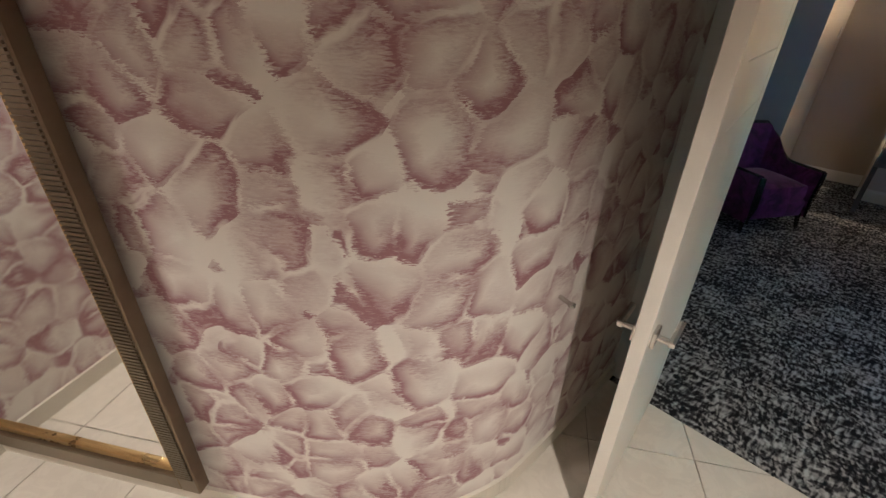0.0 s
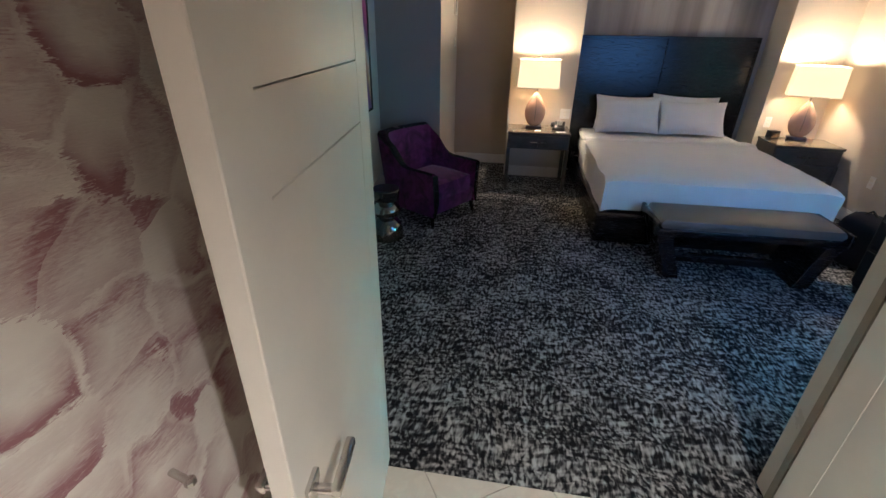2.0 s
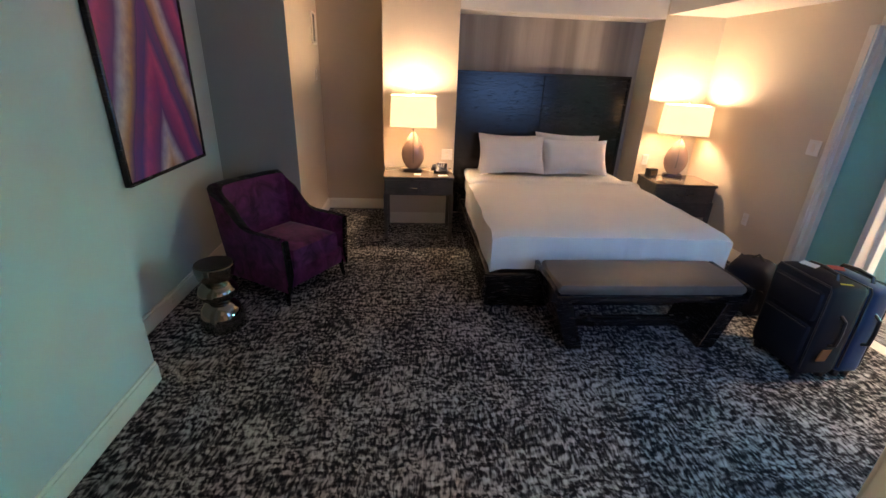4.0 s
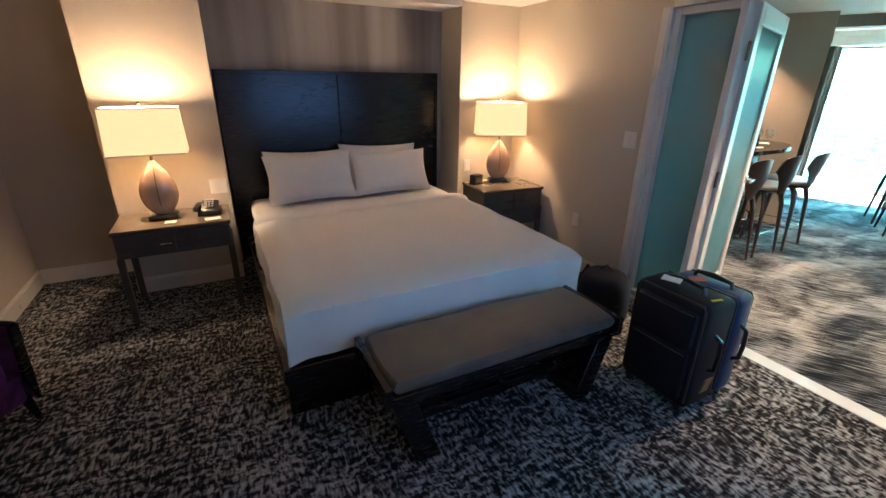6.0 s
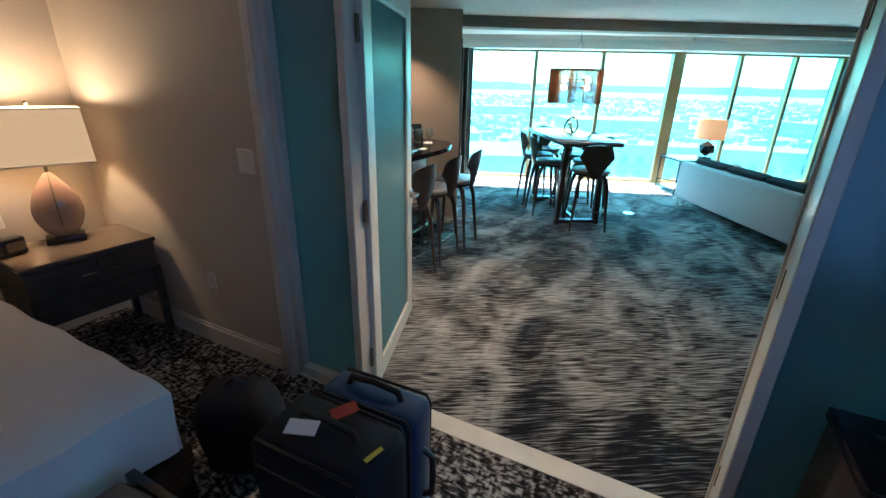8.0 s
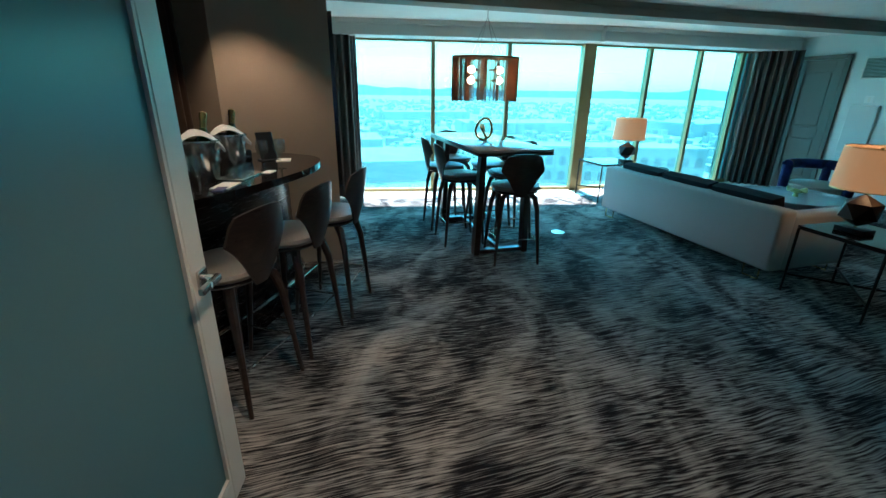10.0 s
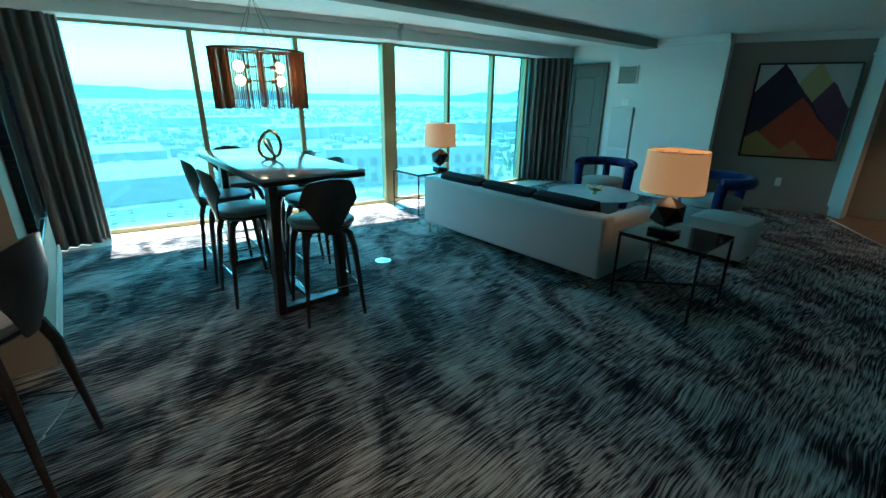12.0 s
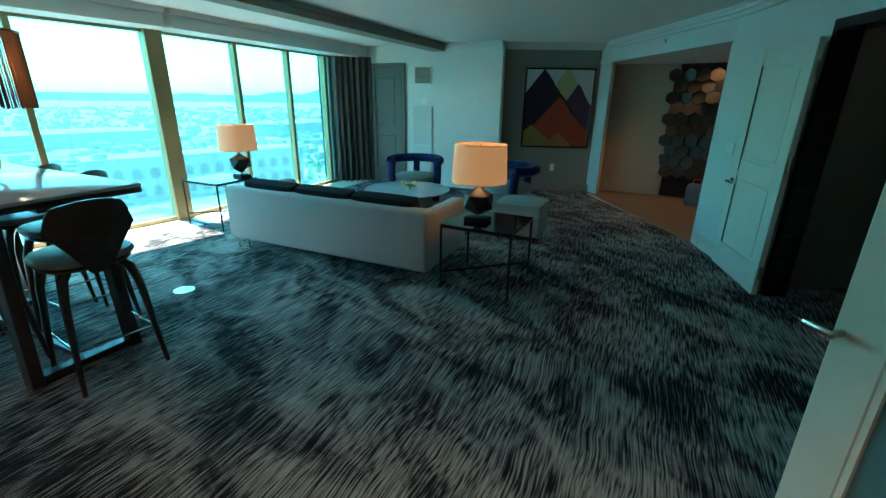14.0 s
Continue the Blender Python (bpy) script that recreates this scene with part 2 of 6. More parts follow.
def emitter(name, color, strength):
    m = Nodes(name)
    m.set(color, 0.5, **{"Emission Color": color, "Emission Strength": strength})
    return m.mat


M = {
    "carpet_bed": bedroom_carpet(), "carpet_live": living_carpet(), "petal": petal_paper(), "tile": stone_tile(),
    "niche": niche_paper(),
    "wall_cream": wall_paint("cream linen wallcovering", (0.56, 0.49, 0.40)),
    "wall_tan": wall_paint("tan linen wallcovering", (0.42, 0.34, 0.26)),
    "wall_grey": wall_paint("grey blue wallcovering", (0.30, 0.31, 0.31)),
    "wall_pale": wall_paint("pale grey wallcovering", (0.50, 0.54, 0.52)),
    "wall_live": wall_paint("off white living wallcovering", (0.62, 0.64, 0.61)),
    "wall_taupe": wall_paint("taupe wallcovering", (0.26, 0.235, 0.20)),
    "ceiling": plain("ceiling paint", (0.66, 0.65, 0.62), 0.9, vary=0.03, bump=0.02),
    "trim": plain("cream trim paint", (0.70, 0.65, 0.57), 0.32, vary=0.04, bump=0.02),
    "door": plain("white door paint", (0.66, 0.63, 0.56), 0.35, vary=0.04, bump=0.03),
    "grout": plain("grout", (0.36, 0.32, 0.26), 0.9),
    "threshold": plain("cream stone threshold", (0.62, 0.57, 0.48), 0.35, vary=0.08),
    "black_wood": wood("black stained oak", (0.006, 0.005, 0.006), (0.012, 0.010, 0.010), 0.22),
    "dark_wood": wood("dark walnut", (0.02, 0.013, 0.01), (0.065, 0.04, 0.03), 0.35, coat=0.2),
    "grey_wood": wood("grey stained oak", (0.035, 0.03, 0.027), (0.09, 0.078, 0.068), 0.4),
    "chrome": plain("brushed steel", (0.62, 0.60, 0.57), 0.22, 1.0, vary=0.05, bump=0.02),
    "bronze": plain("ribbed bronze", (0.20, 0.16, 0.11), 0.35, 0.9, vary=0.15),
    "gold": plain("brushed gold", (0.55, 0.38, 0.17), 0.28, 1.0, vary=0.08),
    "gunmetal": plain("polished gunmetal", (0.30, 0.28, 0.25), 0.10, 1.0, vary=0.05, bump=0.0),
    "black_metal": plain("black metal", (0.012, 0.012, 0.013), 0.4, 0.6, vary=0.1),
    "black_plastic": plain("black plastic", (0.012, 0.012, 0.013), 0.35),
    "white_plastic": plain("white plastic", (0.72, 0.70, 0.66), 0.4, vary=0.03, bump=0.0),
    "linen": cloth("white bed linen", (0.80, 0.80, 0.80), fold=0.25),
    "purple": velvet("purple velvet", (0.11, 0.02, 0.085)),
    "navy": velvet("navy velvet", (0.012, 0.022, 0.10)),
    "black_velvet": cloth("black cushion fabric", (0.006, 0.007, 0.010), vary=0.1),
    "sofa": cloth("pale grey sofa fabric", (0.42, 0.43, 0.42), vary=0.1),
    "ottoman": cloth("grey seat fabric", (0.30, 0.29, 0.26), vary=0.12),
    "leather": plain("grey brown leather", (0.13, 0.108, 0.086), 0.42, vary=0.25, scale=5, bump=0.25, fine=120),
    "seat_leather": plain("grey seat leather", (0.20, 0.19, 0.175), 0.4, vary=0.1, bump=0.2, fine=140),
    "suitcase": cloth("black ballistic nylon", (0.014, 0.015, 0.02), 0.7, 500, 0.15),
    "curtain": cloth("dark grey drapes", (0.075, 0.068, 0.06), vary=0.15),
    "curtain_brown": cloth("brown drapes", (0.07, 0.045, 0.032), vary=0.15),
    "sheer": cloth("light curtain lining", (0.34, 0.36, 0.34), vary=0.1),
    "granite": plain("black granite", (0.010, 0.010, 0.011), 0.08, vary=0.3, scale=40, bump=0.0, fine=200),
    "table_top": plain("pale polished table top", (0.55, 0.56, 0.57), 0.08, vary=0.06, bump=0.0),
    "mullion": plain("gold anodised aluminium", (0.30, 0.235, 0.12), 0.4, 0.5, vary=0.08),
    "mirror": plain("mirror silver", (0.86, 0.86, 0.85), 0.02, 1.0, vary=0.0, bump=0.0),
    "window_glass": glass_mat("tinted window glass", (0.41, 0.90, 0.96), veil=0.03),
    "clear_glass": glass_mat("clear glass", (0.93, 0.96, 0.95), glossy=0.12),
    "table_glass": glass_mat("grey table glass", (0.35, 0.42, 0.42), glossy=0.2),
    "frost": frosted("frosted glass", (0.30, 0.55, 0.60)),
    "shade_warm": shade_cloth("lit linen shade", (0.66, 0.54, 0.38), (1.0, 0.66, 0.33), 0.036),
    "shade_dim": shade_cloth("dim linen shade", (0.52, 0.37, 0.25), (1.0, 0.46, 0.18), 0.045),
    "bulb": emitter("warm bulb", (1.0, 0.78, 0.5), 3.0),
    "amber_glass": plain("smoked amber glass", (0.44, 0.29, 0.22), 0.2, vary=0.1, bump=0.0, spec=0.8),
    "rust_chain": plain("copper chain", (0.34, 0.135, 0.06), 0.45, 0.6, vary=0.3),
    "foyer_wood": wood("warm brown foyer floor", (0.16, 0.09, 0.05), (0.32, 0.19, 0.11), 0.35),
    "hex_wood": wood("dark carved wood", (0.008, 0.005, 0.004), (0.034, 0.020, 0.012), 0.45),
    "pack_cloth": cloth("dark navy nylon", (0.022, 0.024, 0.034), 0.7, 400, 0.15),
    # Taupe door colour with the shade at the end wall put into it
    "door_taupe_shaded": plain("taupe door paint darkened for shade", (0.075, 0.066, 0.052), 0.5, vary=0.05, bump=0.03),
    "screen": emitter("lit blue screen", (0.20, 0.46, 1.0), 0.095),
    "paper": plain("white paper", (0.75, 0.74, 0.70), 0.7, vary=0.03, bump=0.0),
}


# ---- mesh helpers ----
def solid(bm, x0, y0, z0, x1, y1, z1, m=None, bevel=0.0, seg=2):
    """A box between two corners, moved by m, with rounded edges."""
    v = [bm.verts.new(p) for p in ((x0, y0, z0), (x1, y0, z0), (x1, y1, z0), (x0, y1, z0), (x0, y0, z1), (x1, y0, z1), (x1, y1, z1), (x0, y1, z1))]
    f = [bm.faces.new([v[i] for i in q]) for q in ((3, 2, 1, 0), (4, 5, 6, 7), (0, 1, 5, 4), (1, 2, 6, 5), (2, 3, 7, 6), (3, 0, 4, 7))]
    geo = v
    if bevel:
        r = bmesh.ops.bevel(bm, geom=list({e for q in f for e in q.edges}), offset=bevel, segments=seg, profile=0.5, affect='EDGES')
        geo = list({w for q in r["faces"] for w in q.verts} | {w for w in v if w.is_valid})
    if m is not None:
        bmesh.ops.transform(bm, matrix=m, verts=geo)
    return geo


def rod(bm, a, b, r0, r1=None, n=10, cap=True):
    """A tapered round bar from a to b."""
    a, b = Vector(a), Vector(b)
    r1 = r0 if r1 is None else r1
    q = (b - a).to_track_quat('Z', 'Y').to_matrix()
    rings = []
    for p, r in ((a, r0), (b, r1)):
        rings.append([bm.verts.new(p + q @ Vector((r * math.cos(2 * math.pi * i / n), r * math.sin(2 * math.pi * i / n), 0))) for i in range(n)])
    for i in range(n):
        bm.faces.new((rings[0][i], rings[0][(i + 1) % n], rings[1][(i + 1) % n], rings[1][i]))
    if cap:
        bm.faces.new(rings[0][::-1])
        bm.faces.new(rings[1])


def tube(bm, pts, r, n=8, closed=False):
    """A round bar along a line of points; r may be one radius or one for each point."""
    pts = [Vector(p) for p in pts]
    k = len(pts)
    rs = r if isinstance(r, (list, tuple)) else [r] * k
    rings = []
    side = None
    for i, p in enumerate(pts):
        d = (pts[(i + 1) % k] if (closed or i < k - 1) else p) - (pts[i - 1] if (closed or i) else p)
        d.normalize()
        if side is None:
            side = d.orthogonal().normalized()
        side = (side - d * side.dot(d)).normalized()
        up = d.cross(side)
        rings.append([bm.verts.new(p + rs[i] * (math.cos(2 * math.pi * j / n) * side + math.sin(2 * math.pi * j / n) * up)) for j in range(n)])
    for i in range(k if closed else k - 1):
        a, b = rings[i], rings[(i + 1) % k]
        for j in range(n):
            bm.faces.new((a[j], a[(j + 1) % n], b[(j + 1) % n], b[j]))
    if not closed:
        bm.faces.new(rings[0][::-1])
        bm.faces.new(rings[-1])


def lathe(bm, profile, n=28, sx=1.0, sy=1.0, power=2.0, at=(0, 0, 0)):
    """Turned shape from (radius, height) pairs; power above 2 squares the outline."""
    rings = []
    for r, z in profile:
        ring = []
        for i in range(n):
            a = 2 * math.pi * i / n
            c, s = math.cos(a), math.sin(a)
            k = (abs(c) ** power + abs(s) ** power) ** (-1 / power)
            ring.append(bm.verts.new((at[0] + r * sx * c * k, at[1] + r * sy * s * k, at[2] + z)))
        rings.append(ring)
    for a, b in zip(rings, rings[1:]):
        for i in range(n):
            bm.faces.new((a[i], a[(i + 1) % n], b[(i + 1) % n], b[i]))
    bm.faces.new(rings[0][::-1])
    bm.faces.new(rings[-1])


def sheet(bm, f, nu, nv, thick=0.0):
    """A surface f(u, v) for u, v in 0..1, given thickness along its normals."""
    g = [[bm.verts.new(f(i / nu, j / nv)) for j in range(nv + 1)] for i in range(nu + 1)]
    faces = [bm.faces.new((g[i][j], g[i + 1][j], g[i + 1][j + 1], g[i][j + 1])) for i in range(nu) for j in range(nv)]
    if thick:
        bm.normal_update()
        bmesh.ops.solidify(bm, geom=faces, thickness=thick)


def slab(bm, f, nu, nv, shift):
    """A closed thin shell: the surface f and the same moved by shift."""
    sides = [[[bm.verts.new(f(i / nu, j / nv) + s) for j in range(nv + 1)] for i in range(nu + 1)] for s in (Vector((0, 0, 0)), Vector(shift))]
    for g in sides:
        for i in range(nu):
            for j in range(nv):
                bm.faces.new((g[i][j], g[i + 1][j], g[i + 1][j + 1], g[i][j + 1]))
    a, b = sides
    rim = [(i, 0) for i in range(nu)] + [(nu, j) for j in range(nv)] + [(i, nv) for i in range(nu, 0, -1)] + [(0, j) for j in range(nv, 0, -1)]
    for (i, j), (k, l) in zip(rim, rim[1:] + rim[:1]):
        bm.faces.new((a[i][j], a[k][l], b[k][l], b[i][j]))


def prism(bm, pts, z0, z1):
    low, high = [bm.verts.new((*p[:2], z0)) for p in pts], [bm.verts.new((*p[:2], z1)) for p in pts]
    bm.faces.new(low[::-1])
    bm.faces.new(high)
    for i in range(len(pts)):
        j = (i + 1) % len(pts)
        bm.faces.new((low[i], low[j], high[j], high[i]))


def done(name, bm, material, smooth=True):
    bmesh.ops.recalc_face_normals(bm, faces=bm.faces)
    me = bpy.data.meshes.new(name)
    bm.to_mesh(me)
    bm.free()
    if material:
        me.materials.append(M[material])
    if smooth:
        for p in me.polygons:
            p.use_smooth = True
        me.set_sharp_from_angle(angle=radians(35))
    return new(name, me)


def part(name, bm, material, parent, label=""):
    ob = done(name, bm, material)
    ob.parent = parent
    if label:
        ob["label"] = label
    return ob


def thing(name, x, y, z, rz, label, category, group=""):
    ob = new(name)
    ob.empty_display_size = 0.1
    ob.matrix_basis = pose(x, y, z, 0, 0, rz)
    return tagged(ob, label, category, group)


def setting(name, bm, material, label, category="wall"):
    return tagged(done(name, bm, material), label, category, kind="structure")


def bmnew():
    return bmesh.new()


def run(p, q, thick, z0, z1, bm=None):
    """An upright slab from p to q in plan, thickness to the right of the way (negative: left)."""
    bm = bm or bmnew()
    p, q = Vector(p), Vector(q)
    d = (q - p).normalized()
    s = Vector((d.y, -d.x)) * thick
    pts = [p, q, q + s, p + s]
    if thick > 0:
        pts = pts[::-1]
    prism(bm, pts, z0, z1)
    return bm


def skirt(name, p, q, out, material="trim", h=0.11):
    """Baseboard with a stepped top along p to q, standing out to the right by out (negative: left)."""
    bm = run(p, q, out, 0.004, h)
    run(p, q, out * 0.55, h, h + 0.018, bm)
    return setting(name, bm, material, "cream painted baseboard with a moulded top edge", "baseboard")


# ---- structure: bedroom ----
CEIL = 2.62
X_R, Y_N = 4.20, 6.55           # wall to the living room, wall behind the bed
bm = bmnew()
prism(bm, [(-0.75, 2.162), (4.20, 2.162), (4.20, 7.2), (-0.75, 7.2)], -0.05, 0.0)
setting("floor_bedroom", bm, "carpet_bed", "black and grey carpet with brushed tuft pattern", "carpet")
bm = bmnew()
prism(bm, [(-0.9, 2.2), (4.33, 2.2), (4.33, 7.25), (-0.9, 7.25)], CEIL, CEIL + 0.1)
setting("ceiling_bedroom", bm, "ceiling", "white painted bedroom ceiling", "ceiling")
bm = bmnew()
solid(bm, 3.58, 2.36, 2.25, 4.198, 6.548, CEIL - 0.002)
setting("ceiling_soffit", bm, "ceiling", "white dropped ceiling soffit along the wall", "soffit")

setting("wall_west", run((-0.70, 3.84), (-0.70, 5.92), -0.12, 0, CEIL), "wall_pale", "pale blue grey wallcovering wall behind the armchair")
setting("wall_west_near", run((-0.39, 2.34), (-0.39, 3.84), -0.43, 0, CEIL), "wall_pale", "pale wallcovering wall return beside the bathroom door")
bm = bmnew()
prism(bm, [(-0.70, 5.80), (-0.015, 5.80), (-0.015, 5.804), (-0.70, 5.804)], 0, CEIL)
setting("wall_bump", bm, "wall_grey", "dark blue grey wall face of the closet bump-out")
bm = bmnew()
prism(bm, [(-0.82, 5.804), (-0.015, 5.804), (-0.015, 7.08), (-0.82, 7.08)], 0, CEIL)
setting("wall_bump_side", bm, "wall_cream", "cream wall side with an air vent and a thermostat")
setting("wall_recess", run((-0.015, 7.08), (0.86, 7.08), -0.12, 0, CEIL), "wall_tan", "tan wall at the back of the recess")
bm = bmnew()
prism(bm, [(0.715, Y_N), (1.478, Y_N), (1.478, 7.2), (0.715, 7.2)], 0, CEIL)
setting("wall_lamp_1", bm, "wall_cream", "cream wall pier behind the bedside table")
bm = bmnew()
prism(bm, [(3.565, Y_N), (4.20, Y_N), (4.20, 7.2), (3.565, 7.2)], 0, CEIL)
setting("wall_lamp_2", bm, "wall_cream", "cream wall pier beside the bed niche")
setting("wall_niche", run((1.478, 6.95), (3.565, 6.95), -0.12, 0, CEIL), "niche", "grey striped shimmering wallcovering above the headboard")
bm = bmnew()
solid(bm, 1.48, Y_N - 0.004, 2.21, 3.563, 6.948, CEIL - 0.002)
setting("niche_lintel", bm, "ceiling", "white lintel over the bed niche", "lintel")
for x in (2.05, 3.0):
    d = thing("downlight", x, 6.72, 2.209, 0, "small round recessed downlight in the niche lintel", "light", "niche downlights")
    bm = bmnew()
    lathe(bm, [(0.04, -0.006), (0.045, 0.0), (0.028, 0.0), (0.026, -0.001)], 20)
    part("ring", bm, "trim", d)
# wall between bedroom and living room, with the wide opening
for name, y0, y1, z0, z1 in (("wall_east_1", 4.93, 7.2, 0, CEIL), ("wall_east_2", 2.05, 2.36, 0, CEIL), ("wall_east_head", 2.36, 4.93, 2.06, CEIL)):
    bm = bmnew()
    solid(bm, X_R, y0, z0, X_R + 0.065, y1, z1)
    setting(name, bm, "wall_cream", "cream linen wall beside the double doors")
    bm = bmnew()
    solid(bm, X_R + 0.067, y0, z0, X_R + 0.13, y1, z1)
    setting(name + "_living", bm, "wall_live", "off-white living room side of the wall")
# wall between bathroom and bedroom
for name, x0, x1, z0, z1 in (("wall_south_1", -0.9, 0.30, 0, CEIL), ("wall_south_2", 1.935, 4.2, 0, CEIL), ("wall_south_head", 0.30, 1.935, 2.12, CEIL)):
    bm = bmnew()
    solid(bm, x0, 2.20, z0, x1, 2.34, z1)
    setting(name, bm, "wall_pale", "pale wall around the bathroom double door")

skirt("baseboard_recess", (0.001, 7.08), (0.71, 7.08), 0.016)
skirt("baseboard_bump_side", (-0.015, 5.80), (-0.015, 7.08), 0.016)
skirt("baseboard_bump", (-0.70, 5.80), (0.001, 5.80), 0.016)
skirt("baseboard_west", (-0.70, 3.84), (-0.70, 5.784), 0.016)
skirt("baseboard_west_near", (-0.39, 2.34), (-0.39, 3.84), 0.016)
skirt("baseboard_lamp_1", (0.715, Y_N), (1.478, Y_N), 0.016)
skirt("baseboard_lamp_2", (3.565, Y_N), (4.184, Y_N), 0.016)
skirt("baseboard_east", (X_R, 6.534), (X_R, 4.98), 0.016)


def framed(name, x0, x1, z0, z1, w, depth, material, parent, label=""):
    """Four rails round an opening in the local xz plane, centred on y = 0."""
    bm = bmnew()
    for a in ((x0, z0, x0 + w, z1), (x1 - w, z0, x1, z1), (x0 + w, z1 - w, x1 - w, z1), (x0 + w, z0, x1 - w, z0 + w)):
        solid(bm, a[0], -depth / 2, a[1], a[2], depth / 2, a[3], bevel=0.004, seg=1)
    return part(name, bm, material, parent, label)


def lever(parent, x, y, z, side, turn=1, arm=0.115):
    """Door lever on a square rose; side: which way it stands out along y."""
    bm = bmnew()
    solid(bm, x - 0.028, min(y, y + side * 0.012), z - 0.028, x + 0.028, max(y, y + side * 0.012), z + 0.028, bevel=0.003, seg=1)
    rod(bm, (x, y, z), (x, y + side * 0.052, z), 0.010, n=12)
    solid(bm, min(x - turn * 0.012, x + turn * arm), min(y + side * 0.042, y + side * 0.062), z - 0.011, max(x - turn * 0.012, x + turn * arm), max(y + side * 0.042, y + side * 0.062), z + 0.011, bevel=0.005, seg=2)
    return part("door_handle", bm, "chrome", parent, "brushed steel lever handle on a square plate")


def hinge_set(parent, x, zs, y=0.0):
    for z in zs:
        bm = bmnew()
        solid(bm, x - 0.022, y - 0.004, z - 0.05, x + 0.022, y + 0.004, z + 0.05, bevel=0.001, seg=1)
        rod(bm, (x, y, z - 0.052), (x, y, z + 0.052), 0.008, n=10)
        part("hinge", bm, "bronze", parent, "dark bronze butt hinge")


# sidelights and frame of the wide opening (local x runs along the wall towards the bed)
OPEN = [(2.41, 2.83), (2.83, 4.42), (4.42, 4.88)]
d = thing("door_frame", X_R + 0.065, 0, 0, 90, "cream painted door frame with frosted glass sidelights", "door frame")
d["kind"] = "structure"
for a, b in (OPEN[0], OPEN[2]):
    framed("sidelight_frame", a, b, 0.02, 2.05, 0.045, 0.11, "trim", d)
    bm = bmnew()
    solid(bm, a + 0.045, -0.008, 0.065, b - 0.045, 0.008, 2.005)
    part("sidelight_pane", bm, "frost", d, "blue green frosted glass pane")
bm = bmnew()
for x0, x1, z0, z1 in ((2.335, 2.41, 0, 2.06), (4.88, 4.955, 0, 2.06), (2.41, 4.88, 2.05, 2.11)):
    solid(bm, x0 - 0.002, -0.085, z0, x1 + 0.002, 0.085, z1, bevel=0.006, seg=2)
    solid(bm, x0 + 0.012, -0.092, z0, x1 - 0.012, 0.092, z1, bevel=0.004, seg=1)
part("casing", bm, "trim", d)


def glass_leaf(x, y, rz, length, flip, label):
    """Door leaf with a frosted pane; local x runs from the hinge to the free edge."""
    d = thing("glass_door", x, y, 0.0, rz, label, "door", "double doors to the living room")
    framed("leaf_frame", 0, length, 0.012, 2.035, 0.105, 0.042, "door", d, "cream painted door frame rails")
    bm = bmnew()
    solid(bm, 0.085, -0.006, 0.1, length - 0.085, 0.006, 1.95)
    part("pane", bm, "frost", d, "frosted glass pane")
    bm = bmnew()
    for s in (-1, 1):
        for a in ((0.105, 0.117, 0.118, 1.93), (length - 0.118, 0.117, length - 0.105, 1.93), (0.118, 0.117, length - 0.118, 0.13), (0.118, 1.917, length - 0.118, 1.93)):
            solid(bm, a[0], min(s * 0.007, s * 0.019), a[1], a[2], max(s * 0.007, s * 0.019), a[3])
    part("glazing_bead", bm, "trim", d)
    if flip > 0:
        for s in (-1, 1):
            lever(d, length - 0.05, s * 0.021, 0.90, s, -1)
    else:
        bm = bmnew()
        rod(bm, (length - 0.02, 0.018, 1.0), (length - 0.02, 0.056, 1.0), 0.008, n=10)
        solid(bm, length - 0.03, 0.047, 0.992, length + 0.04, 0.06, 1.008, bevel=0.004)
        part("door_handle", bm, "chrome", d, "brushed steel lever handle")
    hinge_set(d, -0.006, (0.22, 1.02, 1.78))
    return d


glass_leaf(4.295, 4.415, 19, 0.91, 1, "cream double door leaf with a frosted glass pane, standing open")
glass_leaf(4.315, 2.82, -21, 1.10, -1, "cream double door leaf with frosted glass, swung open against the wall")

bm = bmnew()
solid(bm, 4.20, 2.41, -0.05, 4.31, 4.88, 0.004)
setting("threshold", bm, "threshold", "cream stone threshold strip between two carpets", "threshold")

# ---- structure: bathroom ----
def smooth_line(pts, k=8):
    out = []
    P = [Vector(p) for p in pts]
    for i in range(len(P) - 1):
        a, b, c, e = P[max(i - 1, 0)], P[i], P[i + 1], P[min(i + 2, len(P) - 1)]
        for j in range(k):
            t = j / k
            out.append(0.5 * ((2 * b) + (c - a) * t + (2 * a - 5 * b + 4 * c - e) * t * t + (3 * b - a - 3 * c + e) * t ** 3))
    out.append(P[-1])
    return out


CURVE = smooth_line([(-1.95, -0.48), (-1.38, -0.10), (-0.94, 0.19), (-0.57, 0.44), (-0.22, 0.70), (0.02, 0.95), (0.135, 1.22), (0.155, 1.45), (0.155, 1.78), (0.15, 2.198)])
bm = bmnew()
prism(bm, [(p.x, p.y) for p in CURVE] + [(-0.4, 2.198), (-1.95, 0.5)], 0, 2.5)
setting("wall_petals", bm, "petal", "curved wall in cream wallpaper with mauve petals")
bm = bmnew()
left = [Vector((p.x, p.y)) for p in CURVE]
for a, b in zip(left, left[1:]):
    run(a, b, 0.014, 0.0, 0.09, bm)
setting("baseboard_petals", bm, "threshold", "cream stone skirting along the curved wall", "baseboard")
bm = bmnew()
prism(bm, [(-2.0, -1.3), (2.6, -1.3), (2.6, 2.16), (-2.0, 2.16)], -0.05, -0.006)
setting("floor_bathroom", bm, "grout", "cream marble tiled bathroom floor", "floor")
